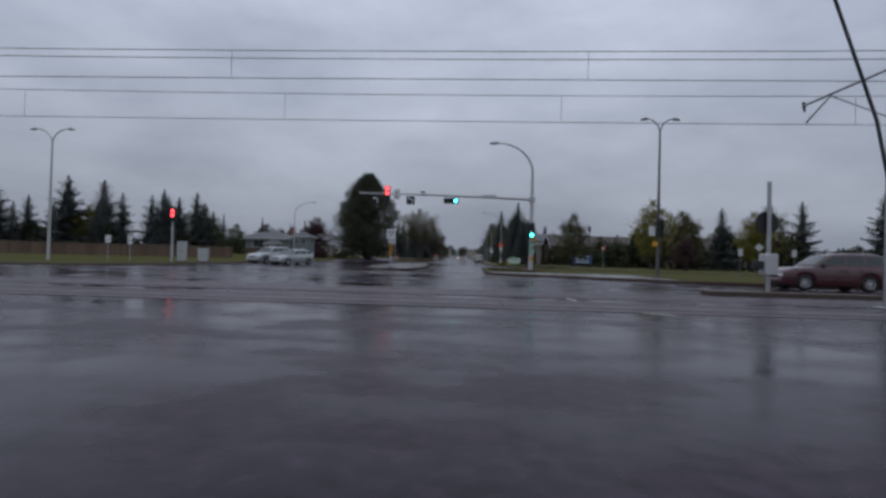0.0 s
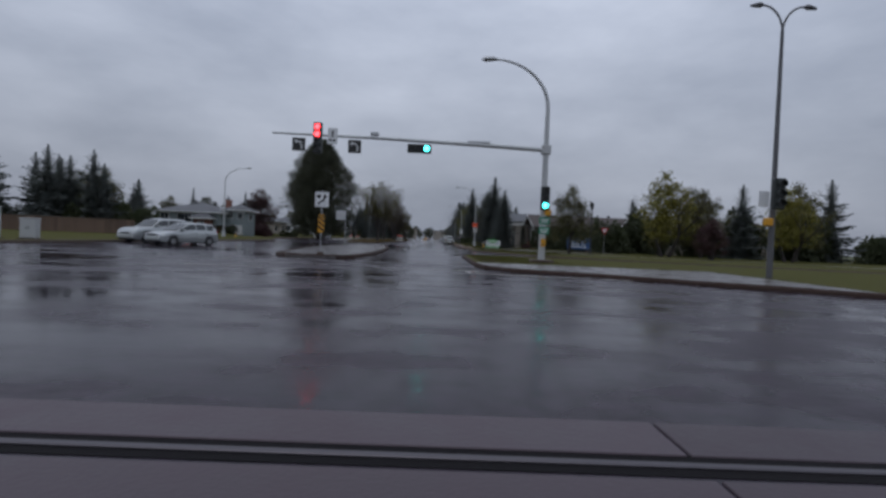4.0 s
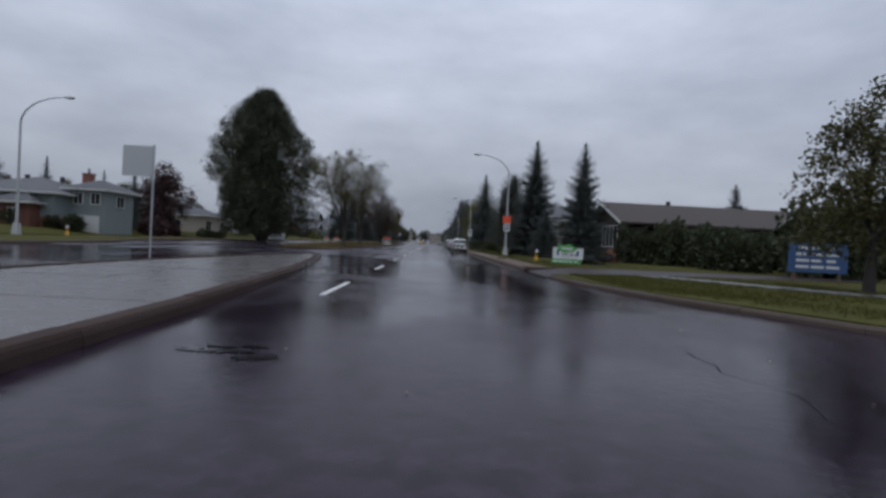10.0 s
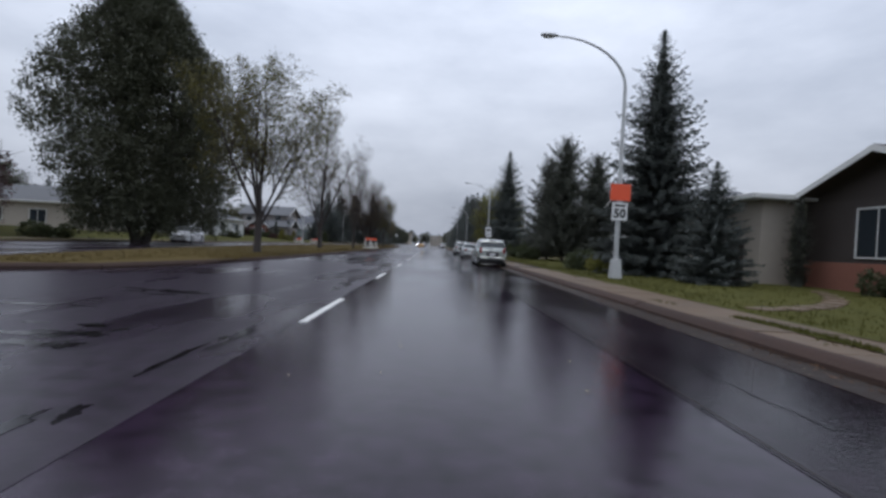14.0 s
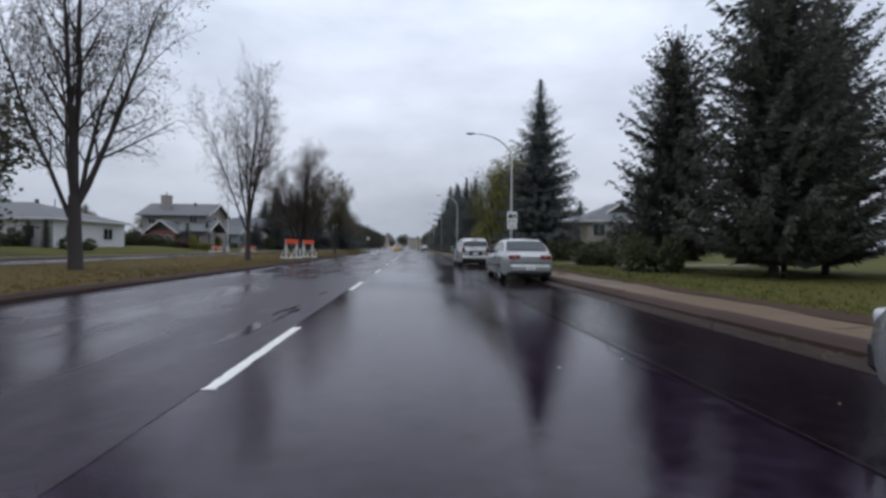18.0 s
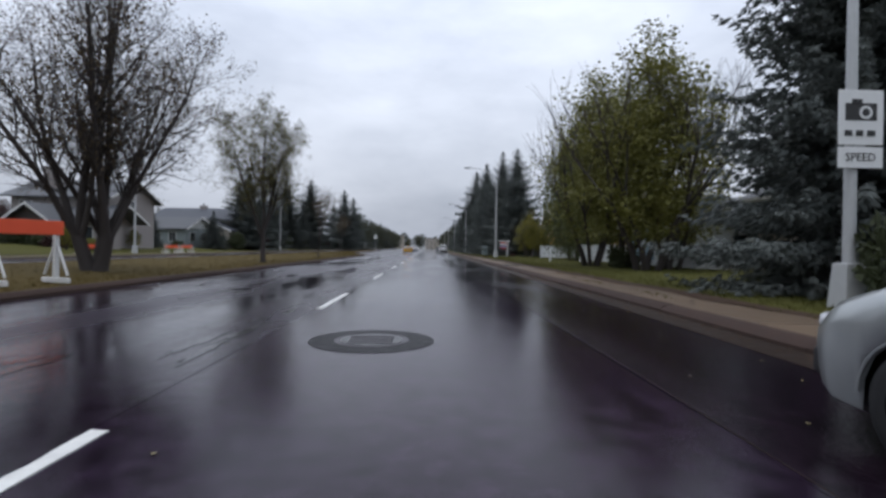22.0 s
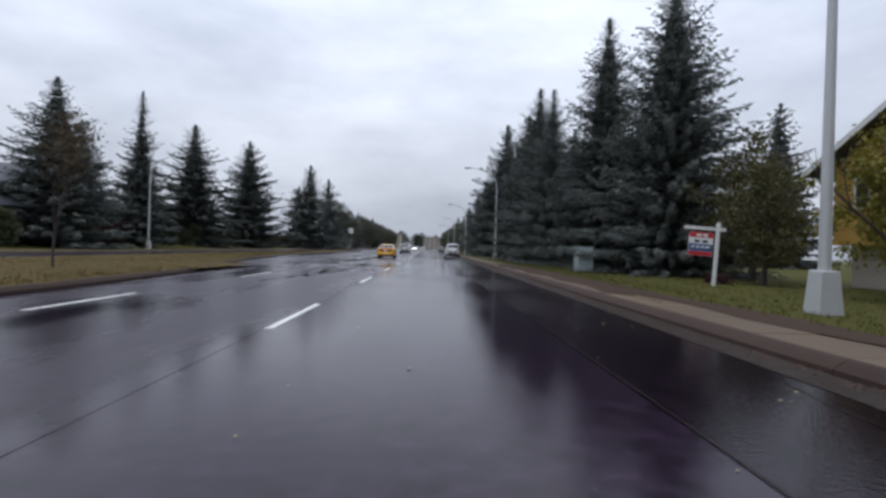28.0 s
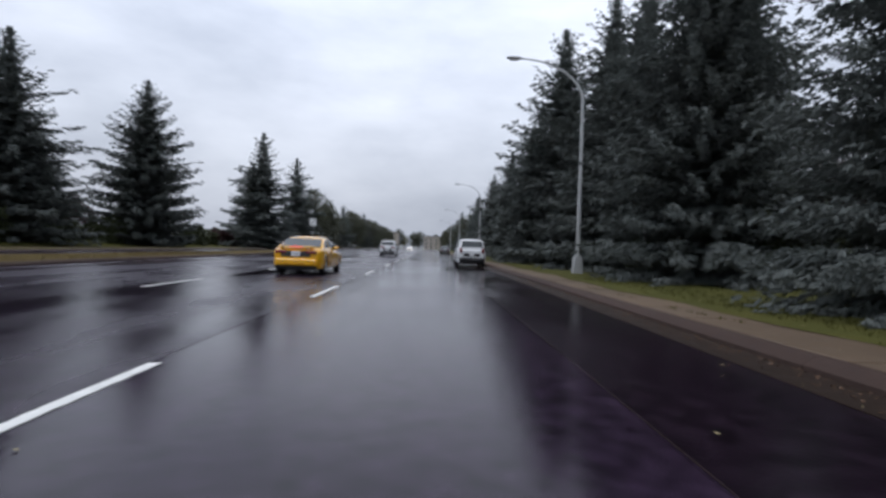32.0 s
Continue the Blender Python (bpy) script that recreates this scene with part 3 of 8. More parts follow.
ISLAND_R = [(-3.4, 57.9), (-2.2, 57.5), (-1.0, 57.7), (-0.35, 58.6), (-0.12, 62), (-0.08, 70), (-0.5, 78), (-1.15, 85), (-2.1, 92), (-3.2, 98), (-3.7, 99.2)]
ISLAND_L = [(-4.2, 99.2), (-4.6, 97), (-5.6, 91), (-6.1, 84), (-6.0, 76), (-5.4, 68), (-4.6, 62), (-4.15, 59)]
island = thing("traffic_island", "raised wet concrete traffic island with pale kerbs and joints", "traffic island", kind="structure")
core = part("core", Shape().prism([(x * 0.985 - 0.03, y) for x, y in ISLAND_R + ISLAND_L], -0.05, 0.125), M_CONC_WET, island)


def edge_at(line, y):
    for (x0, y0), (x1, y1) in zip(line, line[1:]):
        if min(y0, y1) <= y <= max(y0, y1) and y0 != y1:
            return x0 + (x1 - x0) * (y - y0) / (y1 - y0)
    return line[-1][0]


ys = [59.4 + 3.0 * k for k in range(14)]
for y0, y1 in zip(ys, ys[1:]):
    xr0, xr1, xl0, xl1 = edge_at(ISLAND_R[3:], y0), edge_at(ISLAND_R[3:], y1), edge_at(ISLAND_L[::-1], y0), edge_at(ISLAND_L[::-1], y1)
    for a, b in ((0.0, 0.5), (0.5, 1.0)):
        g = 0.012
        lo, hi = xl0 + 0.2, xr0 - 0.2
        lo1, hi1 = xl1 + 0.2, xr1 - 0.2
        dz = random.uniform(-0.004, 0.006)
        part("slab", Shape().prism([(lo + (hi - lo) * a + g, y0 + g), (lo + (hi - lo) * b - g, y0 + g), (lo1 + (hi1 - lo1) * b - g, y1 - g), (lo1 + (hi1 - lo1) * a + g, y1 - g)],
                                   0.12, 0.137 + dz), M_CONC_WET, island)


def kerb(name, line, label, piece=3.0, side=1.0, width=0.17, height=0.15, closed=False, roll=0.0, material=None):
    """Kerb stones along a line: pieces with a rounded nose and open joints. side: on which hand of the line the body lies (1: left)."""
    top = thing(name, label, "kerb", kind="structure")
    pts = [Vector((x, y, 0)) for x, y in line]
    if closed:
        pts.append(pts[0])
    for a, b in zip(pts, pts[1:]):
        d = b - a
        n = max(1, round(d.length / piece))
        out = Vector((-d.y, d.x, 0)).normalized() * side
        for k in range(n):
            p, q = a + d * (k / n), a + d * ((k + 1) / n)
            t = d.normalized() * 0.006
            lift = random.uniform(-0.006, 0.008)
            prof = [(-roll, -0.05), (0.012 - roll, height * (0.55 - 1.6 * roll)), (0.03 - roll * 0.35, height - 0.03), (0.055, height), (width, height), (width, -0.05)]
            rows = [[e + out * w + Vector((0, 0, z + lift * (z > 0))) for w, z in prof] for e in (p + t, q - t)]
            s = Shape().grid(rows, False, False)
            s.face(rows[0][::-1]).face(rows[1])
            part("kerb_stone", s, material or M_KERB, top)
    return top


kerb("kerb_island", ISLAND_R + ISLAND_L, "rounded concrete kerb round the traffic island", 2.6, 1.0, 0.26, 0.17, True, material=M_KERB_DARK)
kerb("kerb_median", MEDIAN_R, "worn concrete kerb along the grass median", 3.6, roll=0.06, material=M_KERB_DARK)
kerb("kerb_median_far", MEDIAN_L, "concrete kerb along the far side of the median", 8.0)
kerb("kerb_right", [(KERB_R, 420), (KERB_R, 93.4)], "worn concrete kerb beside the parking lane", 3.6, 1.0, roll=0.10, material=M_KERB_DARK)
kerb("kerb_bend", [(7.0, 89.0), (7.3, 85.5), (8.0, 82.6), (9.6, 78.6), (12, 74.4), (20, 69.8), (45, 63.5)][::1], "low concrete kerb round the side street bend", 2.4, 1.0, height=0.12)
kerb("kerb_corner", [(45, 60.5), (20, 66.5), (10, 68.6), (6.4, 69.0), (5.6, 68.4), (5.22, 67), (5.22, 56.0), (5.5, 54.2), (6.35, 53.0), (7.6, 52.4), (9.0, 51.9), (12, 49.8), (16, 47.6), (24, 46.2), (80, 46.2)],
     "stained concrete kerb round the corner lawn", 2.4, 1.0, material=M_KERB_DARK)
kerb("kerb_left", [(-80, 48.5), (-25, 48.5), (-20.3, 51.1), (-17.9, 58), (-17.9, 99), (-18.7, 105), (-21.3, 112), (-22.7, 119), (-22.7, 420)], "concrete kerb along the opposite carriageway", 9.0, 1.0)

# pavement beside the right-hand kerb, slab by slab
pavement = thing("pavement_right", "damp tan concrete pavement slabs with open joints", "pavement", kind="structure")
part("bed", Shape().box(KERB_R + 0.15, 9.36, 95.5, 420, -0.05, 0.12), M_KERB, pavement)
for k in range(122):
    y0 = 95.5 + 1.52 * k
    lift = random.uniform(-0.006, 0.008)
    part("pavement_slab", Shape().box(KERB_R + 0.175, 8.55, y0 + 0.008, y0 + 1.512, 0.10, 0.15 + lift, 0.012), M_WALK, pavement)
part("far_pavement", Shape().box(KERB_R + 0.175, 8.55, 281.2, 420, 0.10, 0.15, 0.01), M_WALK, pavement)
for y in (192.6, 240.6, 128.4):
    part("tar_patch", Shape().box(KERB_R + 0.2, 8.5, y, y + 1.3, 0.10, 0.163, 0.01), M_PATCH, pavement, "dark asphalt repair in the pavement")
verge = Shape()
for k in range(108):
    y0 = 96 + 3.0 * k
    verge.grid([[(8.52 + 0.16 * math.sin(k * 1.7) * (j > 0), y0 + dy, 0.156) if j == 0 else (9.5, y0 + dy, 0.158) for j in range(2)] for dy in (0, 3.0)])
solid("ground_verge", verge, M_GRASS, "ragged grass verge creeping over the pavement edge", "verge", kind="structure")

mud = Shape()
for k in range(78):
    y0 = 130 + 1.5 * k
    mud.grid([[((8.16 if k < 36 else 8.0 if k < 62 else 7.32) + 0.14 * math.sin((k + j) * 1.9) + 0.08 * math.sin((k + j) * 0.7), y0 + 1.5 * j, 0.1625), (8.75 + 0.12 * math.sin((k + j) * 1.3), y0 + 1.5 * j, 0.1645)] for j in (0, 1)], smooth=False)
solid("ground_verge_mud", mud, M_MUD, "dark wet soil washed over the pavement edge", "verge", kind="structure")
edge = Shape()
for k in range(112):
    y0 = 247 + 1.5 * k
    edge.grid([[(8.08 + 0.12 * math.sin((k + j) * 1.9) + 0.08 * math.sin((k + j) * 0.7), y0 + 1.5 * j, 0.1625), (9.3, y0 + 1.5 * j, 0.1605)] for j in (0, 1)], smooth=False)
solid("ground_verge_grass", edge, M_GRASS, "turf grown over the inner half of the pavement", "verge", kind="structure")
bare = Shape().prism([(5.75 + 0.75 * math.cos(a) * (1 + 0.25 * math.sin(3 * a)) + 0.55, 60.6 + 1.9 * math.sin(a) * (1 + 0.2 * math.cos(4 * a))) for a in (2 * math.pi * k / 30 for k in range(30))], 0.10, 0.146)
solid("ground_bare_patch", bare, M_MUD, "bare muddy patch in the corner lawn", "soil", kind="structure")

turf = Shape()
for k in range(7):
    y0 = 106.2 + 0.45 * k
    turf.grid([[(7.72 + 0.03 * math.sin((k + j) * 2.1), y0 + 0.45 * j, 0.1615), (7.72 + 0.26 * math.sin(math.pi * (k + j + 0.4) / 7.9) + 0.03, y0 + 0.45 * j, 0.1625)] for j in (0, 1)], smooth=False)
solid("ground_pavement_turf", turf, M_GRASS, "strip of grass grown through the pavement", "verge", kind="structure")
crack = Shape()
rnd = random.Random(77)
for x, y, n, ang in ((7.3, 102.6, 7, 52), (7.25, 98.4, 5, 20), (7.4, 117.5, 6, 64), (7.3, 138.2, 6, 40), (7.3, 168.0, 6, 58), (7.2, 172.4, 5, 30), (7.3, 181.2, 6, 48)):
    for _ in range(n):
        a = radians(ang + rnd.uniform(-50, 50))
        x1, y1 = min(8.45, x + 0.24 * math.cos(a)), y + 0.24 * math.sin(a)
        dx, dy = -0.013 * math.sin(a), 0.013 * math.cos(a)
        crack.face([(x - dx, y - dy, 0.1605), (x1 - dx, y1 - dy, 0.1605), (x1 + dx, y1 + dy, 0.1605), (x + dx, y + dy, 0.1605)])
        x, y = x1, y1
solid("pavement_cracks", crack, M_GUTTER, "dark cracks in the pavement slabs", "crack", kind="structure")

# gutter: a darker gritty strip and a long seam
gutter = Shape().box(KERB_R - 0.62, KERB_R - 0.003, 94, 420, -0.02, 0.010)
solid("gutter", gutter, M_GUTTER, "gritty brown gutter with wet leaf litter", "gutter", kind="structure")
seam = Shape()
for k in range(60):
    y = 94 + 5.4 * k
    x0, x1 = 4.5 + 0.05 * math.sin(k * 0.9), 4.5 + 0.05 * math.sin((k + 1) * 0.9)
    seam.face([(x0, y, 0.011), (x0 + 0.009, y, 0.011), (x1 + 0.009, y + 5.4, 0.011), (x1, y + 5.4, 0.011)])
solid("road_seam", seam, M_GUTTER, "dark seam between paving strips in the road", "seam", kind="structure")

# cracks and tar lines
cracks = Shape()
random.seed(11)
for k in range(40):
    x, y = random.choice((random.uniform(-4.4, 0.3), random.uniform(4.6, 6.4))), random.uniform(44, 250)
    ang = random.choice((0.0, 0.02, 0.0, 1.57)) + random.uniform(-0.08, 0.08)
    w = random.uniform(0.004, 0.010)
    head = ang
    pts = []
    for j in range(random.randint(6, 13)):
        pts.append((x, y))
        ang = head + random.uniform(-0.45, 0.45)
        x, y = x + math.sin(ang) * 0.34, y + math.cos(ang) * 0.34
    for (a, b), (c, d) in zip(pts, pts[1:]):
        cracks.face([(a - w, b, 0.009), (a + w, b, 0.009), (c + w, d, 0.009), (c - w, d, 0.009)])
solid("road_cracks", cracks, M_GROOVE, "dark cracks and tar lines in the asphalt", "cracks", kind="stuff")
patches = thing("road_patches", "dark worn asphalt repairs in the left lane", "road repair", kind="structure")
for x, y, w, d in ((0.95, 75.4, 0.55, 0.28), (0.9, 83.5, 0.6, 0.5), (-1.0, 84.5, 1.4, 1.8), (-1.7, 88.5, 1.5, 2.2), (-0.8, 93.5, 1.2, 2.6), (-2.6, 101, 1.8, 2.4), (-2.2, 178, 0.5, 5), (-2.0, 196, 0.5, 7), (-2.2, 212, 0.5, 6),
                   (-1.9, 232, 0.5, 6), (0.1, 202, 0.35, 4), (0.0, 236, 0.35, 3), (4.8, 47.5, 0.4, 0.25), (5.3, 49.3, 0.3, 0.3), (1.0, 48.6, 0.4, 0.15), (-3.6, 246, 0.9, 5), (-5.6, 244, 0.9, 5), (-4, 103, 2.2, 0.5), (-7, 105, 2.0, 0.4), (-5, 108, 2.5, 0.4), (-9, 102, 1.5, 0.3), (-2.4, 110, 1.2, 0.5), (-1.6, 106, 0.8, 0.8),
                   (-10, 108, 1.5, 0.3), (0.2, 104, 0.2, 3), (0.15, 114, 0.2, 3), (0.2, 125, 0.2, 3.5), (0.15, 141, 0.2, 4), (0.2, 158, 0.2, 4), (0.15, 172, 0.2, 4), (-1.2, 166, 0.4, 3), (0.2, 186, 0.2, 3.5), (-1.4, 187, 0.5, 4)):
    for _ in range(11):
        cx, cy = x + w * random.uniform(-0.8, 0.8), y + d * random.uniform(-0.9, 0.9)
        sx, sy = w * random.uniform(0.10, 0.36) + 0.02, d * random.uniform(0.05, 0.22) + 0.03
        p, q, g = random.uniform(0, 6.28), random.uniform(0, 6.28), random.uniform(0, 6.28)
        rim = [(a, 0.72 + 0.22 * math.sin(2 * a + p) + 0.16 * math.sin(5 * a + q) + 0.10 * math.sin(11 * a + g)) for a in (2 * math.pi * k / 44 for k in range(44))]
        pts = [(cx + sx * f * math.cos(a), cy + sy * f * math.sin(a)) for a, f in rim]
        part("patch", Shape().prism(pts, -0.01, random.uniform(0.005, 0.0075)), M_PUDDLE, patches)

# ---------------------------------------------------------------- road markings
marks = thing("lane_markings", "worn white painted lane lines", "road marking", kind="structure")
DASHES = []
for k in range(4):
    edge = [(0.056 - random.choice((0, 0, 0.004, 0.016)) * random.random(), 0.1 * j + random.uniform(-0.02, 0.02)) for j in range(31)]
    back = [(-0.056 + random.choice((0, 0, 0.004, 0.016)) * random.random(), 0.1 * j + random.uniform(-0.02, 0.02)) for j in range(30, -1, -1)]
    DASHES.append(Shape().prism(edge + back, -0.01, 0.008).mesh("lane_dash", M_PAINT))
for k in range(6):
    part("lane_dash", DASHES[k % 4], None, marks, m=pose(LANE_X, 80.35 + 9 * k, 0))
for k in range(6, 40):
    part("lane_dash", DASHES[k % 4], None, marks, m=pose(LANE_X, 82.3 + 9 * k, 0))
for k in range(13, 40):
    if 82.3 + 9 * k > 204:
        part("lane_dash", DASHES[k % 4], None, marks, m=pose(-3.35, 82.3 + 9 * k + 1.1, 0))


def stripe(x0, y0, x1, y1, w=0.10):
    d = Vector((x1 - x0, y1 - y0, 0))
    o = Vector((-d.y, d.x, 0)).normalized() * w / 2
    a, b = Vector((x0, y0, 0)), Vector((x1, y1, 0))
    part("painted_line", Shape().prism([tuple((p)[:2]) for p in (a - o, b - o, b + o, a + o)], -0.01, 0.008), M_PAINT_WORN, marks)


stripe(-3.6, 53.4, -0.4, 53.1, 0.05)
stripe(1.3, 52.8, 5.4, 52.7, 0.07)
stripe(4.72, 52.6, 4.78, 51.5)
stripe(4.9, 51.5, 12.4, 51.0)
stripe(-3.0, 56.6, -0.4, 56.4, 0.04)
stripe(-4.4, 50.6, -0.8, 50.4, 0.05)
stripe(6.1, 71.6, 14.0, 66.9)
stripe(5.2, 70.0, 5.5, 69.0, 0.06)
stripe(7.0, 35.3, 7.15, 34.0)
stripe(7.2, 31.6, 8.6, 30.9)
stripe(9.5, 39.4, 10.1, 40.5)

# ---------------------------------------------------------------- light-rail crossing
for k, (y0, y1, ra, rb) in enumerate(((31.15, 33.65, 31.75, 33.18), (34.85, 37.55, 35.5, 36.93))):
    track = thing("track_%d" % (k + 1), "light-rail track set in wet concrete across the street", "tram track", kind="structure")
    for j in range(26):
        x0 = -65 + 5.0 * j
        for a, b in ((y0, ra - 0.12), (ra + 0.16, rb - 0.16), (rb + 0.12, y1)):
            part("track_slab", Shape().box(x0 + 0.012, x0 + 4.988, a, b, -0.03, 0.014 + random.uniform(-0.003, 0.003), 0.006), M_TRACK, track)
    for y, s in ((ra, 1), (rb, -1)):
        part("rail", Shape().box(-65, 65, y - 0.028, y + 0.028, -0.04, 0.018, 0.006), M_RAIL, track)
        part("flangeway", Shape().box(-65, 65, y - 0.115, y + 0.155, -0.04, 0.004), M_GROOVE, track)
strip = solid("rail_median", Shape().prism([(12.9, 29.6), (45, 29.2), (45, 30.8), (13.4, 30.85), (12.8, 30.3)], -0.05, 0.16), M_KERB, "raised concrete median beside the tracks", "median", kind="structure")
solid("rail_median_far", Shape().prism([(12.6, 38.1), (60, 37.9), (60, 38.9), (12.6, 38.9)], -0.05, 0.15), M_KERB, "low concrete median behind the tracks", "median", kind="structure")


def wire(name, pts, r, label, group):
    return solid(name, Shape().tube(pts, r, 5), M_WIRE, label, "cable", group)


for y, zs in ((32.45, (5.55, 6.05, 6.25)), (36.2, (5.5, 6.35))):
    for z in zs:
        wire("overhead_wire", [(x, y, z + 0.0004 * ((x - 4) ** 2) * (0.3 if z < 5.6 else 1.0)) for x in range(-60, 22, 6)], 0.011, "thin dark overhead traction wire", "traction wires")
    for x in range(-56, 22, 9):
        wire("wire_dropper", [(x, y, zs[0]), (x, y, zs[-1])], 0.006, "short hanger between traction wires", "wire hangers")


def catenary_mast(x, y):
    t = thing("catenary_mast", "tall grey steel mast carrying tram wires beside the track", "mast", pose(x, y, 0.0))
    part("pole", Shape().tube([(0, 0, 0), (0, 0, 8.8)], [0.15, 0.10], 10), M_STEEL, t)
    part("base_plate", Shape().box(-0.28, 0.28, -0.28, 0.28, 0, 0.06, 0.01), M_STEEL, t)
    for dy in (-1.9, 1.9):
        part("bracket_arm", Shape().tube([(0, 0, 6.6), (-1.15, dy, 6.1)], 0.04, 6), M_STEEL, t)
        part("bracket_stay", Shape().tube([(0, 0, 5.2), (-0.75, dy * 0.68, 6.22), (-1.1, dy * 0.98, 5.55)], 0.03, 6), M_STEEL, t)
        part("insulator", Shape().tube([(-1.15, dy, 6.2), (-1.12, dy, 5.9)], [0.05, 0.03], 8), M_BLACK, t)
    return t


catenary_mast(15.6, 34.3)
catenary_mast(-38.0, 34.3)
guy = wire("guy_cable", [(10.6, 30.2, 8.4), (12.1, 30.2, 4.0), (12.95, 30.3, 0.1)], 0.035, "thick dark guy cable anchored beside the tracks", "guy cables")

# level-crossing post with black backboard
for x, y, rot, lab in ((15.4, 30.3, 8, "black level-crossing signal on a grey post beside the track"), (14.7, 38.4, 186, "level-crossing signal post with a black backboard seen from behind")):
    cp = thing("crossing_signal", lab, "crossing signal", pose(x, y, 0.16, 0, 0, rot), "crossing signals")
    part("post", Shape().tube([(0, 0, 0), (0, 0, 3.9)], 0.07, 10), M_STEEL, cp)
    part("backboard", Shape().tube([(0, -0.10, 2.45), (0, -0.14, 2.45)], 0.42, 20), M_BLACK, cp)
    part("lamp", Shape().tube([(0, -0.15, 2.45), (0, -0.22, 2.45)], 0.15, 14), M_SIG_OFF, cp)
    if rot < 90:
        part("cross_arm", Shape().box(-0.45, 0.45, -0.12, -0.09, 3.4, 3.58, 0.01), M_SIGN_BACK, cp)
    part("gate_box", Shape().box(-0.24, 0.24, -0.2, 0.2, 0.6, 1.35, 0.03), M_SIGN_BACK, cp)
    part("counterweight", Shape().box(0.25, 0.55, -0.14, 0.14, 0.8, 1.1, 0.03), M_BLACK, cp)

# ---------------------------------------------------------------- street lamps, signals and signs


def sweep(x0, z0, x1, z1, n=12):
    """A davit arm: a quarter ellipse from an upright to a level end."""
    return [(x0 + (x1 - x0) * (1 - math.cos(a)), 0, z0 + (z1 - z0) * math.sin(a)) for a in (math.pi / 2 * k / n for k in range(n + 1))]


def street_lamp(x, y, reach, label, rot=0.0, group="street lamps", height=10.0, base=0.82, material=None):
    t = thing("street_lamp", label, "street lamp", pose(x, y, 0.13, 0, 0, rot), group)
    material = material or M_POLE
    if base:
        s = Shape()
        s.grid([[(sx * w, sy * w, z) for sx, sy in ((-1, -1), (1, -1), (1, 1), (-1, 1))] for w, z in ((0.215, -0.1), (0.215, 0.05), (0.165, base - 0.02), (0.15, base))], True, False)
        s.face([(-0.15, -0.15, base), (0.15, -0.15, base), (0.15, 0.15, base), (-0.15, 0.15, base)])
        part("breakaway_base", s, material, t, "pale tapered metal base box")
    bend = height - 2.1
    part("pole", Shape().tube([(0, 0, base or 0.02), (0, 0, bend * 0.5), (0, 0, bend)], [0.105, 0.09, 0.07], 10), material, t)
    part("davit_arm", Shape().tube(sweep(0, bend, reach, height - 0.12), [0.07 - 0.003 * k for k in range(13)], 8), material, t)
    d = 1 if reach > 0 else -1
    head = Shape()
    prof = ((0.0, 0.05, 0.04), (0.12, 0.11, 0.07), (0.42, 0.15, 0.09), (0.66, 0.12, 0.07), (0.72, 0.05, 0.03))
    rows = [[(reach + d * u, w * math.cos(a), height - 0.1 + h * math.sin(a)) for a in (2 * math.pi * k / 10 for k in range(10))] for u, w, h in prof]
    head.grid(rows, True)
    hd = part("lamp_head", head, M_STEEL, t, "grey cobra-head lamp")
    part("lens", Shape().box(min(reach + d * 0.2, reach + d * 0.58), max(reach + d * 0.2, reach + d * 0.58), -0.09, 0.09, height - 0.2, height - 0.16, 0.015), M_HEAD, hd)
    return t


for y in (121.4, 172.0, 219.6, 266.3, 313, 360, 407):
    street_lamp(10.0, y, -2.9, "tall grey davit street lamp on a pale tapered base", 0)
for y in (107.6, 162.0, 215.2, 265.2, 302.3, 350, 398):
    street_lamp(-26.9, y, 3.0, "tall grey davit street lamp beside the far pavement", 0)


def board(parent, name, x0, x1, z0, z1, y, material, c=0.01, label=""):
    return part(name, Shape().box(x0, x1, y - 0.006, y + 0.006, z0, z1, c * 0.4), material, parent, label)


def bars(parent, x0, x1, z, h, y, material, n, seed):
    """A line of unreadable writing as plain bars."""
    rnd = random.Random(seed)
    w = (x1 - x0) / n
    for k in range(n):
        a = x0 + k * w + w * 0.06
        part("print_bar", Shape().box(a, a + w * rnd.uniform(0.6, 0.88), y - 0.004, y + 0.002, z - h / 2, z + h / 2), material, parent)


def text(parent, words, x, z, size, y, material, name="lettering", bold=0.0):
    cu = bpy.data.curves.new(name, "FONT")
    cu.body, cu.size, cu.align_x, cu.align_y, cu.extrude, cu.resolution_u, cu.offset = words, size, "CENTER", "CENTER", 0.002, 2, bold
    cu.materials.append(material)
    tmp = new(name, cu)
    me = bpy.data.meshes.new_from_object(tmp.evaluated_get(bpy.context.evaluated_depsgraph_get()))
    bpy.data.objects.remove(tmp)
    return part(name, me, None, parent, m=pose(x, y, z, 90, 0, 0))


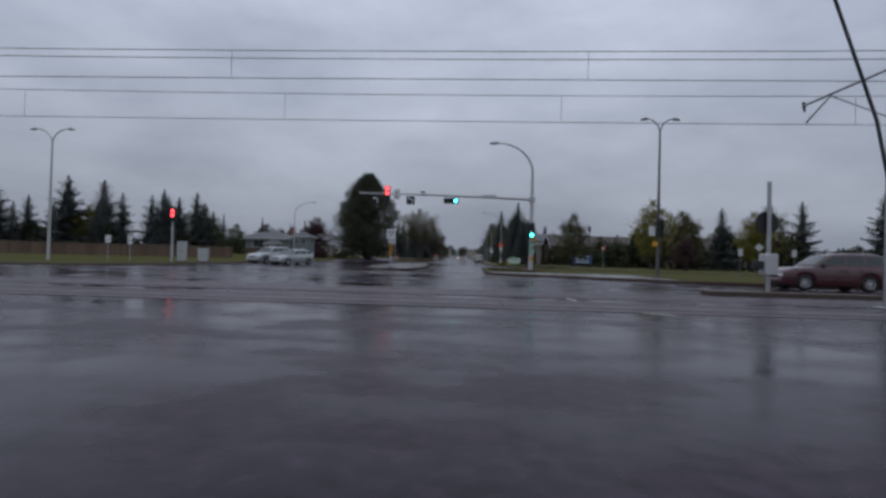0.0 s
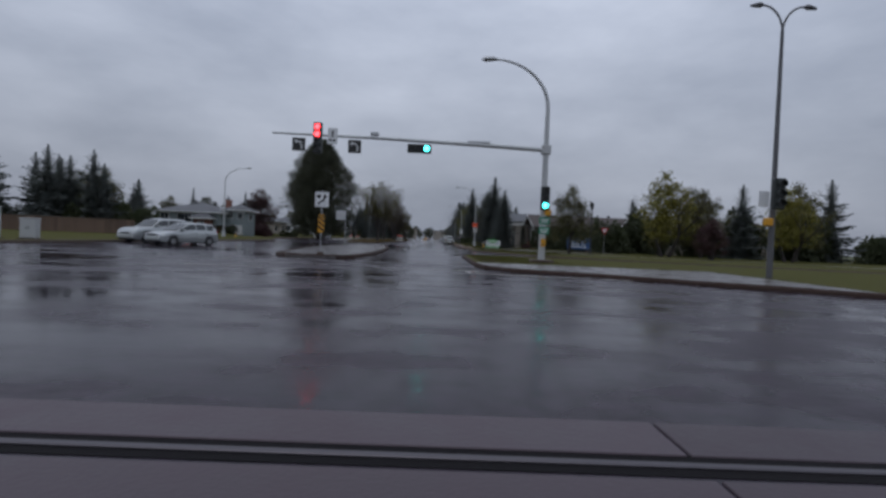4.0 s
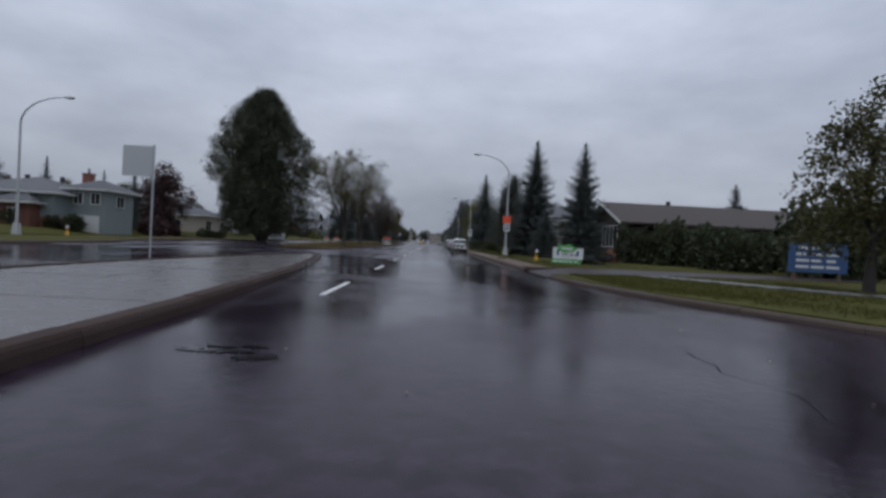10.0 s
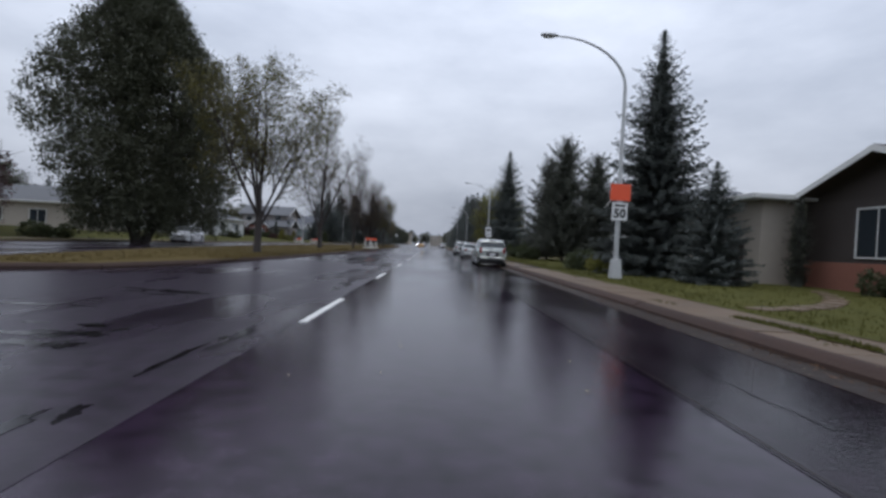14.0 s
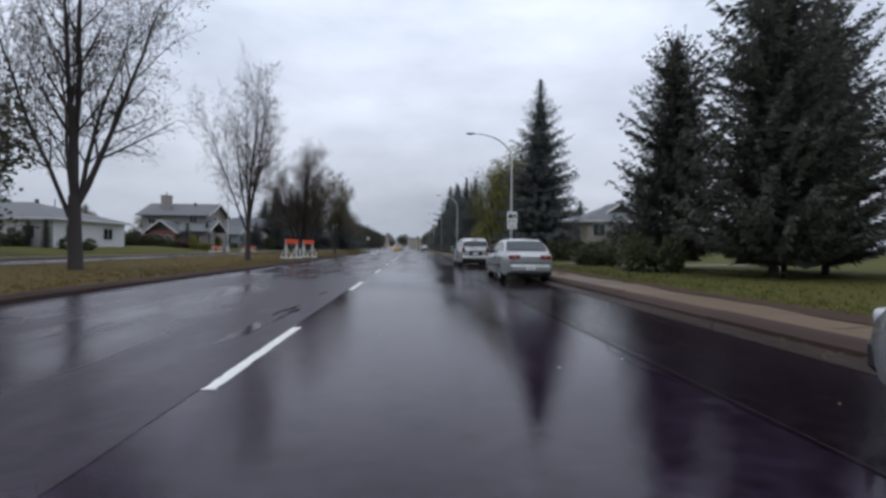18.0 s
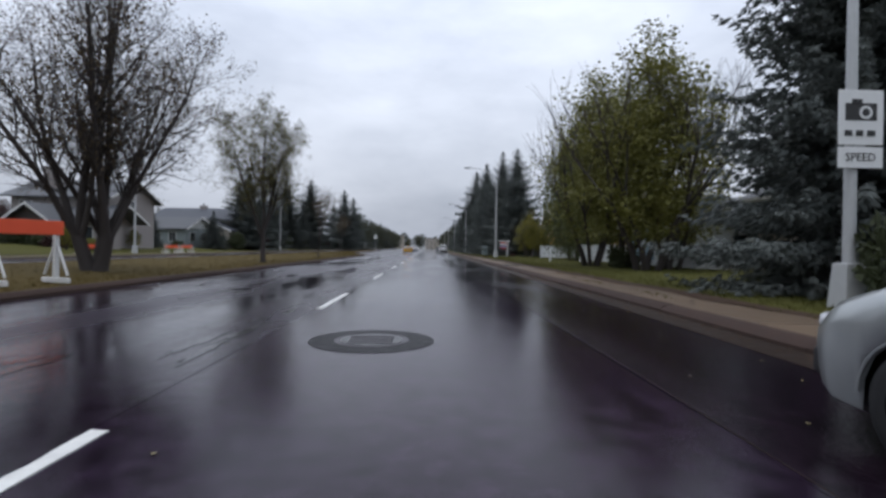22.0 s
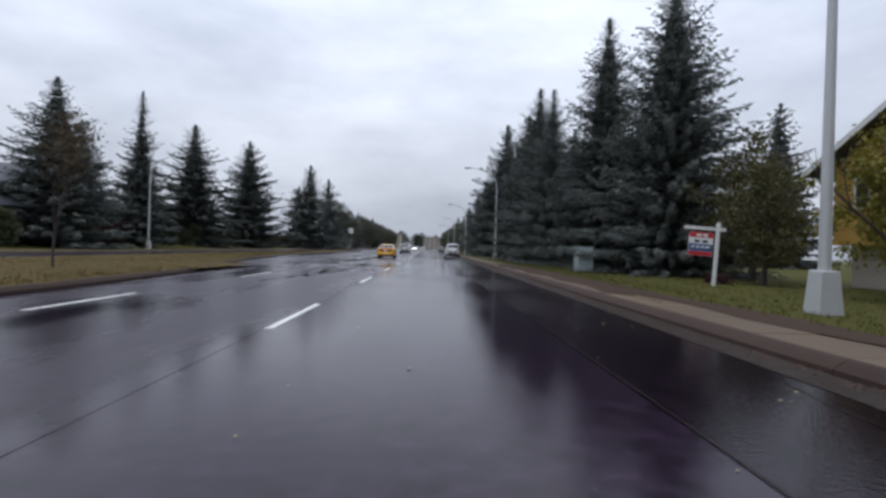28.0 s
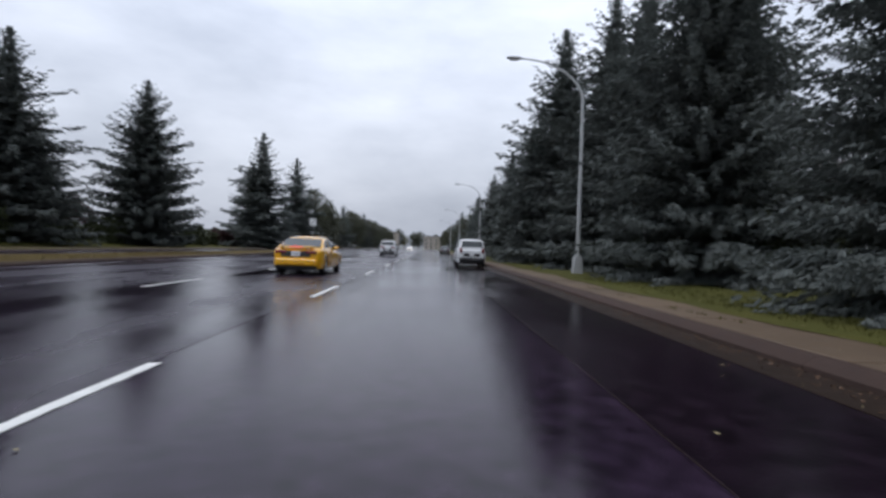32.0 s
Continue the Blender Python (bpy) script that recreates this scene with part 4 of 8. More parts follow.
def signal_head(parent, x, z, y, lit, level=False, lenses=3, size=0.36):
    """A traffic signal: housing, backplate, visors and lenses. lit: index of the lit lens and its glow."""
    n = lenses
    h = size * n + 0.08
    w = size + 0.06
    dx, dz = (h, w) if level else (w, h)
    body = part("signal_head", Shape().box(x - dx / 2, x + dx / 2, y - 0.12, y + 0.12, z - dz / 2, z + dz / 2, 0.03), M_SIG_BACK, parent, "dark traffic signal head")
    for k in range(n):
        o = (k - (n - 1) / 2) * size
        cx, cz = (x + o, z) if level else (x, z - o)
        glow = lit.get(k)
        part("lens", Shape().tube([(cx, y - 0.125, cz), (cx, y - 0.145, cz)], size * 0.36, 16), glow or M_SIG_OFF, body)
        vis = []
        for yy in (y - 0.12, y - 0.30):
            vis.append([(cx + size * 0.42 * math.cos(a), yy, cz + size * 0.42 * math.sin(a)) for a in (radians(-35 + 250 * j / 12) for j in range(13))])
        part("visor", Shape().grid(vis), M_SIG_BACK, body)
    return body


# main signal pole with mast arm, lamp and signs
sp = thing("signal_pole", "grey signal pole with long mast arm, lit signals and lamp", "traffic signal", pose(8.85, 59.8, 0.13))
part("pedestal", Shape().box(-0.55, 0.55, -0.45, 0.45, -0.05, 0.16, 0.03), M_KERB, sp, "low concrete footing")
part("pole", Shape().tube([(0, 0, 0.1), (0, 0, 3.0), (0, 0, 5.9), (0, 0, 7.7)], [0.17, 0.155, 0.13, 0.10], 12), M_POLE, sp)
part("lamp_arm", Shape().tube(sweep(0, 7.7, -2.7, 10.0), [0.10 - 0.004 * k for k in range(13)], 8), M_POLE, sp)
part("lamp_head", Shape().tube([(-2.6, 0, 10.0), (-2.8, 0, 10.02), (-3.2, 0, 10.0), (-3.4, 0, 9.97)], [0.05, 0.12, 0.14, 0.05], 8), M_STEEL, sp, "grey cobra-head lamp")
part("mast_arm", Shape().tube([(0, 0, 5.62), (-3, 0, 5.72), (-8, 0, 5.84), (-13.6, 0, 5.9)], [0.12, 0.105, 0.08, 0.05], 10), M_POLE, sp)
part("arm_clamp", Shape().box(-0.22, 0.22, -0.2, 0.2, 5.4, 5.86, 0.03), M_POLE, sp)
signal_head(sp, -11.35, 5.72, -0.05, {0: M_SIG_RED, 1: M_SIG_RED}, False, 4, 0.36)
signal_head(sp, -6.3, 5.38, -0.22, {2: M_SIG_GREEN}, True, 3, 0.36)
signal_head(sp, 0.0, 3.2, -0.30, {2: M_SIG_GREEN}, False, 3, 0.36)
for x, z, m_, dark in ((-12.25, 5.36, M_SIGN_BLACK, True), (-9.5, 5.36, M_SIGN_BLACK, True)):
    b = board(sp, "lane_sign", x - 0.32, x + 0.32, z - 0.32, z + 0.32, -0.14, m_, label="black lane-use sign with a white arrow")
    part("sign_arrow", Shape().tube([(x + 0.14, -0.15, z - 0.22), (x + 0.14, -0.15, z + 0.02), (x + 0.06, -0.15, z + 0.12), (x - 0.1, -0.15, z + 0.14)], 0.032, 5), M_SIGN_WHITE, b)
    part("arrow_head", Shape().face([(x - 0.24, -0.152, z + 0.14), (x - 0.08, -0.152, z + 0.03), (x - 0.08, -0.152, z + 0.25)]), M_SIGN_WHITE, b)
b = board(sp, "rule_sign", -10.85, -10.35, 5.42, 6.22, -0.14, M_SIGN_WHITE, label="white regulatory sign with dark print")
bars(b, -10.78, -10.42, 5.62, 0.1, -0.152, M_SIGN_BLACK, 2, 3)
part("print_bar", Shape().box(-10.64, -10.56, -0.152, -0.147, 5.78, 6.1), M_SIGN_BLACK, b)
part("camera_box", Shape().box(-8.75, -8.35, -0.12, 0.12, 5.96, 6.14, 0.03), M_STEEL, sp, "small detector box")
part("arm_box", Shape().box(-3.9, -2.8, -0.07, 0.07, 5.80, 5.92, 0.02), M_STEEL, sp)
for z, m_ in ((2.1, M_SIGN_GREEN), (1.62, M_SIGN_GREEN)):
    b = board(sp, "street_sign", -0.22, 0.30, z - 0.18, z + 0.18, -0.2, m_, label="small green sign with white print")
    bars(b, -0.16, 0.24, z + 0.05, 0.07, -0.21, M_SIGN_WHITE, 3, 5)
    bars(b, -0.12, 0.2, z - 0.07, 0.07, -0.21, M_SIGN_WHITE, 2, 6)
part("walk_signal", Shape().box(0.02, 0.3, -0.38, -0.18, 2.36, 2.66, 0.03), M_SIGN_YELLOW, sp, "amber pedestrian signal housing")
bt = board(sp, "push_button_sign", -0.1, 0.14, 0.82, 1.2, -0.19, M_SIGN_YELLOW, label="yellow push-button plate")
part("button", Shape().tube([(0.02, -0.2, 0.92), (0.02, -0.24, 0.92)], 0.04, 10), M_BLACK, bt)

# second pole on the right-hand corner: twin lamp and signal seen from behind
p2 = thing("signal_pole", "tall grey pole with twin lamps and black signal head", "traffic signal", pose(16.3, 53.6, 0.13))
part("pole", Shape().tube([(0, 0, -0.1), (0, 0, 4.5), (0, 0, 9.4)], [0.11, 0.09, 0.06], 10), M_WEATHERED, p2)
for s_ in (-1, 1):
    part("lamp_arm", Shape().tube([(s_ * u, 0, z) for u, _, z in sweep(0, 9.3, 0.8, 10.3, 8)], 0.04, 6), M_WEATHERED, p2)
    part("lamp_head", Shape().tube([(s_ * 0.78, 0, 10.3), (s_ * 0.92, 0, 10.3), (s_ * 1.25, 0, 10.25)], [0.05, 0.11, 0.05], 8), M_WEATHERED, p2, "grey lamp head")
signal_head(p2, 0.0, 3.2, -0.28, {}, False, 3, 0.36)
board(p2, "rule_sign", -0.62, -0.22, 2.7, 3.3, -0.1, M_SIGN_WHITE, label="small white sign")
part("walk_signal", Shape().box(-0.36, -0.06, -0.2, 0.0, 2.0, 2.3, 0.03), M_SIGN_YELLOW, p2, "amber pedestrian signal housing")

# twin lamp on the far corner of the cross street
p4 = thing("street_lamp", "tall grey pole with twin curved lamps", "street lamp", pose(-28.2, 57.2, 0.13))
part("pole", Shape().tube([(0, 0, -0.1), (0, 0, 4.5), (0, 0, 9.0)], [0.11, 0.09, 0.06], 10), M_POLE, p4)
for s_ in (-1, 1):
    part("lamp_arm", Shape().tube([(s_ * u, 0, z) for u, _, z in sweep(0, 8.9, 1.3, 10.1, 8)], 0.045, 6), M_POLE, p4)
    part("lamp_head", Shape().tube([(s_ * 1.25, 0, 10.1), (s_ * 1.4, 0, 10.1), (s_ * 1.8, 0, 10.04)], [0.06, 0.13, 0.05], 8), M_STEEL, p4, "grey lamp head")

# signal at the far corner
p3 = thing("signal_pole", "short grey signal post with red lights beside control cabinets", "traffic signal", pose(-20.9, 61.3, 0.14, 0, 0, 20))
part("pole", Shape().tube([(0, 0, -0.1), (0, 0, 3.4)], [0.12, 0.09], 10), M_STEEL, p3)
signal_head(p3, 0.0, 3.9, -0.1, {0: M_SIG_RED, 1: M_SIG_RED}, False, 3, 0.34)


def cabinet(x, y, w, d, h, rot, label, material):
    t = thing("control_cabinet", label, "utility cabinet", pose(x, y, 0.13, 0, 0, rot), "utility cabinets")
    part("plinth", Shape().box(-w / 2 - 0.08, w / 2 + 0.08, -d / 2 - 0.08, d / 2 + 0.08, -0.08, 0.07, 0.01), M_KERB, t)
    part("body", Shape().box(-w / 2, w / 2, -d / 2, d / 2, 0.07, h, 0.03), material, t)
    part("lid", Shape().box(-w / 2 - 0.03, w / 2 + 0.03, -d / 2 - 0.03, d / 2 + 0.03, h, h + 0.05, 0.015), material, t)
    for s_ in (-1, 1):
        dr = part("door", Shape().box(min(0.01 * s_, s_ * (w / 2 - 0.04)), max(0.01 * s_, s_ * (w / 2 - 0.04)), -d / 2 - 0.015, -d / 2 + 0.005, 0.14, h - 0.07, 0.006), material, t)
        part("handle", Shape().box(s_ * 0.06 - 0.015, s_ * 0.06 + 0.015, -d / 2 - 0.04, -d / 2 - 0.014, h * 0.5, h * 0.5 + 0.14, 0.005), M_TRIM, dr)
    return t


cabinet(-20.6, 62.3, 0.7, 0.5, 1.7, 12, "tall grey traffic control cabinet on a plinth", M_SIGN_BACK)
cabinet(-19.2, 63.2, 0.8, 0.5, 1.15, 12, "low grey utility cabinet on a plinth", M_SIGN_BACK)
for x, y, w, hh in ((-27.3, 62.4, 0.42, 0.62), (-25.6, 62.8, 0.36, 0.72)):
    sg = thing("corner_sign", "small pale sign on a thin post by the fence", "road sign", pose(x, y, 0.14, 0, 0, 24), "corner signs")
    part("post", Shape().tube([(0, 0, -0.1), (0, 0, 2.1)], 0.035, 6), M_STEEL, sg)
    bb = board(sg, "sign_plate", -w / 2, w / 2, 2.1 - hh, 2.12, -0.05, M_SIGN_WHITE, label="pale plate with dark print")
    bars(bb, -w * 0.36, w * 0.36, 2.1 - hh / 2, 0.08, -0.062, M_SIGN_BLACK, 2, 4)
for x, y, kind_ in ((21.4, 53.4, 0), (23.0, 54.2, 1), (24.6, 53.2, 0)):
    sg = thing("corner_sign", "small pale sign on a thin post by the crossing", "road sign", pose(x, y, 0.14, 0, 0, -30), "corner signs")
    part("post", Shape().tube([(0, 0, -0.1), (0, 0, 2.0)], 0.03, 6), M_WEATHERED, sg)
    if kind_:
        part("sign_plate", Shape().prism([(0, -0.27), (0.27, 0), (0, 0.27), (-0.27, 0)], -0.006, 0.006), M_SIGN_BACK, sg, "pale diamond plate", pose(0, -0.04, 2.1, 90, 0, 0))
    else:
        board(sg, "sign_plate", -0.13, 0.13, 1.5, 1.95, -0.04, M_SIGN_BACK, label="narrow pale plate")
bx = cabinet(10.6, 236.1, 0.76, 0.8, 1.25, 0, "pale grey-green metal utility box beside a spruce", M_BOX)
part("warning_label", Shape().box(0.28, 0.40, -0.48, -0.462, 0.88, 1.02), M_SIGN_WHITE, bx)

# keep-right sign with striped marker
kr = thing("direction_sign", "white arrow sign above an amber striped marker post", "road sign", pose(-2.0, 59.0, 0.13))
part("post", Shape().tube([(0, 0, 0), (0, 0, 3.1)], 0.03, 8), M_STEEL, kr)
part("foot", Shape().box(-0.14, 0.14, -0.14, 0.14, -0.01, 0.12, 0.02), M_KERB, kr)
b = board(kr, "sign_board", -0.33, 0.33, 2.28, 3.0, -0.04, M_SIGN_WHITE)
part("sign_arrow", Shape().tube([(-0.16, -0.05, 2.38), (-0.13, -0.05, 2.5), (0.1, -0.05, 2.62), (0.14, -0.05, 2.76)], 0.035, 5), M_SIGN_BLACK, b)
part("arrow_head", Shape().face([(0.14, -0.052, 2.93), (0.04, -0.052, 2.74), (0.24, -0.052, 2.74)]), M_SIGN_BLACK, b)
part("shield_mark", Shape().face([(-0.24, -0.052, 2.86), (-0.24, -0.052, 2.76), (-0.15, -0.052, 2.68), (-0.06, -0.052, 2.76), (-0.06, -0.052, 2.86)]), M_SIGN_BLACK, b)
mk = board(kr, "striped_marker", -0.15, 0.15, 1.05, 1.92, -0.04, M_SIGN_YELLOW, label="black and amber diagonal stripes")
for k in range(4):
    z = 1.06 + 0.23 * k
    lo, hi = z + 0.26, z
    part("stripe", Shape().face([(-0.149, -0.048, min(1.91, lo)), (-0.149, -0.048, min(1.91, lo + 0.11)), (0.149, -0.048, min(1.91, hi + 0.11)), (0.149, -0.048, hi)][::-1]), M_SIGN_BLACK, mk)

bk = thing("road_sign", "back of a square sign on a post on the island", "road sign", pose(-6.0, 86.3, 0.0))
bk.matrix_basis = pose(-5.7, 86.2, 0.13)
part("post", Shape().tube([(0, 0, -0.05), (0, 0, 3.45)], 0.032, 8), M_STEEL, bk)
board(bk, "sign_board", -0.95, -0.02, 2.5, 3.42, 0.04, M_SIGN_BACK)
bk.matrix_basis = pose(-5.75, 86.2, 0.13)

k2 = thing("direction_sign", "white arrow sign on the median nose", "road sign", pose(-13.2, 314.5, 0.12))
part("post", Shape().tube([(0, 0, 0), (0, 0, 4.4)], 0.04, 8), M_STEEL, k2)
b = board(k2, "sign_board", -0.45, 0.45, 3.5, 4.5, -0.05, M_SIGN_WHITE)
part("sign_arrow", Shape().tube([(-0.2, -0.06, 3.65), (-0.15, -0.06, 3.85), (0.15, -0.06, 4.05), (0.2, -0.06, 4.3)], 0.05, 5), M_SIGN_BLACK, b)

# red and white signs on the first lamp, camera sign on the second
s1 = thing("speed_sign", "orange-red sign above a white speed limit sign on a lamp post", "road sign", pose(10.0, 121.26, 0))
board(s1, "warning_board", -0.42, 0.42, 3.36, 4.05, 0, M_SIGN_ORANGE, label="orange-red sign board")
b = board(s1, "speed_board", -0.32, 0.32, 2.55, 3.28, 0, M_SIGN_WHITE)
text(b, "50", 0.0, 2.82, 0.5, -0.012, M_SIGN_BLACK, bold=0.02)
bars(b, -0.24, 0.24, 3.16, 0.09, -0.012, M_SIGN_BLACK, 2, 2)
part("clamp", Shape().box(-0.12, 0.12, 0.008, 0.06, 2.6, 4.0, 0.01), M_STEEL, s1)
s2 = thing("camera_sign", "white sign with a black camera symbol on a lamp post", "road sign", pose(10.05, 171.86, 0))
b = board(s2, "sign_board", -0.4, 0.4, 3.0, 3.95, 0, M_SIGN_WHITE)
part("camera_symbol", Shape().box(-0.28, 0.28, -0.014, -0.006, 3.42, 3.72, 0.003), M_SIGN_BLACK, b)
part("camera_top", Shape().box(-0.16, 0.02, -0.014, -0.006, 3.70, 3.79), M_SIGN_BLACK, b)
part("camera_ring", Shape().tube([(0.08, -0.012, 3.56), (0.08, -0.018, 3.56)], 0.115, 18), M_SIGN_WHITE, b)
part("camera_lens", Shape().tube([(0.08, -0.016, 3.56), (0.08, -0.022, 3.56)], 0.07, 18), M_SIGN_BLACK, b)
bars(b, -0.3, 0.3, 3.2, 0.1, -0.012, M_SIGN_BLACK, 3, 4)
b = board(s2, "lower_board", -0.4, 0.4, 2.6, 2.96, 0, M_SIGN_WHITE)
text(b, "SPEED", 0.0, 2.78, 0.2, -0.012, M_SIGN_BLACK)
part("clamp", Shape().box(-0.12, 0.12, 0.008, 0.06, 2.7, 3.9, 0.01), M_STEEL, s2)

# blue information board on the lawn
bl = thing("information_board", "blue board with four lines of white writing on two posts", "sign board", pose(20.0, 93.2, 0.14, 0, 0, -4))
for x in (-1.0, 1.0):
    part("post", Shape().box(x - 0.05, x + 0.05, 0.01, 0.11, -0.1, 1.7, 0.01), M_FENCEWOOD, bl)
b = board(bl, "panel", -1.3, 1.3, 0.45, 1.75, -0.01, M_SIGN_BLUE)
for k in range(4):
    bars(b, -1.0 + 0.1 * (k == 0), 1.0 - 0.1 * (k == 0), 1.55 - 0.28 * k, 0.12, -0.018, M_SIGN_WHITE, 3, 20 + k)

# garden sign with green cloud shape
gs = thing("lawn_sign", "white and green board sign with NOW lettering on lawn", "sign board", pose(11.1, 102.0, 0.14, 0, 0, -6))
for x in (-0.7, 0.7):
    part("post", Shape().box(x - 0.04, x + 0.04, 0.01, 0.09, -0.1, 1.0, 0.01), M_WHITEWOOD, gs)
b = board(gs, "panel", -0.92, 0.92, 0.34, 1.02, -0.02, M_SIGN_WHITE)
cl = [(-0.1 + 0.60 * math.cos(a) * (1 + 0.13 * math.cos(5 * a)), 0.98 + 0.25 * math.sin(a) * (1 + 0.2 * math.sin(6 * a))) for a in (2 * math.pi * k / 36 for k in range(36))]
part("cloud_shape", Shape().face([(x, -0.034, z) for x, z in cl]).face([(x, -0.006, z) for x, z in cl[::-1]]).grid([[(x, -0.034, z) for x, z in cl], [(x, -0.006, z) for x, z in cl]], True), M_SIGN_LIME, b, "leaf-green cloud cutout")
text(b, "NOW!", 0.12, 0.58, 0.34, -0.03, M_SIGN_BLACK)
bars(b, -0.42, 0.26, 0.98, 0.16, -0.038, M_SIGN_WHITE, 4, 9)
for x in (-0.62, 0.58):
    part("blue_mark", Shape().box(x - 0.07, x + 0.07, -0.032, -0.025, 0.55, 0.85), M_SIGN_BLUE, b)
b = board(gs, "lower_panel", -1.0, 0.8, 0.05, 0.32, -0.03, M_SIGN_LIME, label="green lower panel")
bars(b, -0.9, 0.7, 0.19, 0.09, -0.04, M_SIGN_WHITE, 5, 12)

# house-for-sale sign
rs = thing("sale_sign", "white timber post with a hanging red, white and blue sale board", "sign board", pose(12.5, 227.6, 0.15, 0, 3, 0))
part("post", Shape().box(-0.05, 0.05, -0.05, 0.05, -0.15, 2.15, 0.006), M_WHITEWOOD, rs)
part("crossbar", Shape().box(-1.15, 0.26, -0.04, 0.04, 1.86, 1.97, 0.006), M_WHITEWOOD, rs)
b = board(rs, "hanging_board", -0.98, -0.14, 0.98, 1.78, 0.0, M_SIGN_WHITE)
for z0, z1, m_ in ((1.60, 1.77, M_SIGN_RED), (1.13, 1.38, M_SIGN_BLUE), (0.99, 1.12, M_SIGN_RED)):
    part("colour_band", Shape().box(-0.97, -0.15, -0.012, -0.004, z0, z1), m_, b)
bars(b, -0.8, -0.25, 1.47, 0.09, -0.012, M_SIGN_BLACK, 2, 31)
bars(b, -0.9, -0.25, 1.28, 0.07, -0.016, M_SIGN_WHITE, 4, 32)
bars(b, -0.75, -0.3, 1.68, 0.08, -0.016, M_SIGN_WHITE, 2, 33)

# lantern on a black post, yield sign
ln = thing("garden_lantern", "black post lantern on the lawn", "lamp post", pose(19.4, 86.6, 0.14))
part("post", Shape().tube([(0, 0, -0.1), (0, 0, 0.5), (0, 0, 0.55), (0, 0, 4.6)], [0.12, 0.1, 0.06, 0.045], 8), M_BLACK, ln)
part("lantern", Shape().tube([(0, 0, 4.6), (0, 0, 4.75), (0, 0, 5.15)], [0.08, 0.14, 0.19], 6), M_BLACK, ln)
part("cap", Shape().tube([(0, 0, 5.15), (0, 0, 5.2), (0, 0, 5.4)], [0.24, 0.22, 0.03], 6), M_BLACK, ln)
yl = thing("yield_sign", "white and red yield sign on a thin post", "road sign", pose(22.4, 91.5, 0.14))
part("post", Shape().tube([(0, 0, -0.1), (0, 0, 2.9)], 0.03, 8), M_STEEL, yl)
b = part("sign_board", Shape().prism([(0, 0), (0.42, 0.74), (-0.42, 0.74)], -0.006, 0.006), M_SIGN_RED, yl, m=pose(0, -0.04, 2.2, 90, 0, 0))
part("sign_centre", Shape().face([(0, 0.2, 0.008), (0.24, 0.62, 0.008), (-0.24, 0.62, 0.008)]), M_SIGN_WHITE, b)


def hydrant(x, y, z):
    t = thing("fire_hydrant", "yellow fire hydrant with dark outlet caps on the lawn", "fire hydrant", pose(x, y, z), "fire hydrants")
    part("barrel", Shape().tube([(0, 0, -0.05), (0, 0, 0.05), (0, 0, 0.06), (0, 0, 0.5), (0, 0, 0.56), (0, 0, 0.6)], [0.17, 0.17, 0.11, 0.11, 0.15, 0.15], 14), M_HYDRANT, t)
    part("bonnet", Shape().tube([(0, 0, 0.6), (0, 0, 0.7), (0, 0, 0.76), (0, 0, 0.82)], [0.14, 0.12, 0.06, 0.035], 14), M_STEEL, t, "grey bonnet")
    for a in (0, 180, 270):
        c, s_ = math.cos(radians(a)), math.sin(radians(a))
        part("outlet_cap", Shape().tube([(0.1 * c, 0.1 * s_, 0.50), (0.2 * c, 0.2 * s_, 0.50)], 0.085, 10), M_BLACK, t)
    return t


hydrant(10.3, 107.5, 0.15)
hydrant(-27.5, 113.5, 0.16)
for x, y, lab in ((12.9, 206.2, "low white marker post on the verge"),):
    mp_ = thing("marker_post", lab, "post", pose(x, y, 0.15), "marker posts")
    part("stem", Shape().box(-0.09, 0.09, -0.05, 0.05, -0.1, 0.98, 0.02), M_VINYL, mp_)
    part("cap", Shape().box(-0.11, 0.11, -0.07, 0.07, 0.98, 1.03, 0.015), M_VINYL, mp_)


def barricade(x, y, rot, label, width=1.7, tall=1.5, group="barricades"):
    t = thing("barricade", label, "barricade", pose(x, y, 0.30, 0, 0, rot), group)
    for s_ in (-1, 1):
        px = s_ * width * 0.42
        part("upright", Shape().box(px - 0.05, px + 0.05, -0.05, 0.05, 0, tall, 0.01), M_WHITEWOOD, t)
        part("foot", Shape().box(px - 0.04, px + 0.04, -0.48, 0.48, -0.12, 0.0, 0.01), M_WHITEWOOD, t)
        for d in (-1, 1):
            part("brace", Shape().tube([(px, d * 0.42, 0.06), (px, d * 0.05, 0.75)], 0.028, 4), M_WHITEWOOD, t)
    part("panel", Shape().box(-width / 2, width / 2, -0.085, -0.055, tall - 0.32, tall, 0.008), M_SIGN_ORANGE, t, "orange-red board")
    return t


barricade(-6.55, 170.2, 66, "white timber barricade with an orange-red board on the median", 1.45, 1.3)
barricade(-6.25, 174.7, 66, "white timber barricade with an orange-red board on the median", 1.45, 1.3)
for x, y in ((-25.4, 219.5), (-25.6, 223.2), (-25.3, 206.0)):
    barricade(x, y, 80, "low barricade with an orange-red panel and white foot", 2.2, 0.7, "low barricades")
for x, y, r in ((-38.6, 112.5, 20), (-31.5, 106.5, 10)):
    t = thing("construction_sign", "orange construction sign board by the fence", "road sign", pose(x, y, 0.5, 0, 0, r))
    for d in (-0.3, 0.3):
        part("leg", Shape().tube([(d, 0.3, -0.3), (d * 0.5, 0, 0.9)], 0.02, 6), M_STEEL, t)
    b = board(t, "panel", -0.55, 0.55, 0.25, 1.35, -0.03, M_SIGN_ORANGE)
    bars(b, -0.35, 0.35, 0.9, 0.14, -0.04, M_SIGN_WHITE, 2, 41)
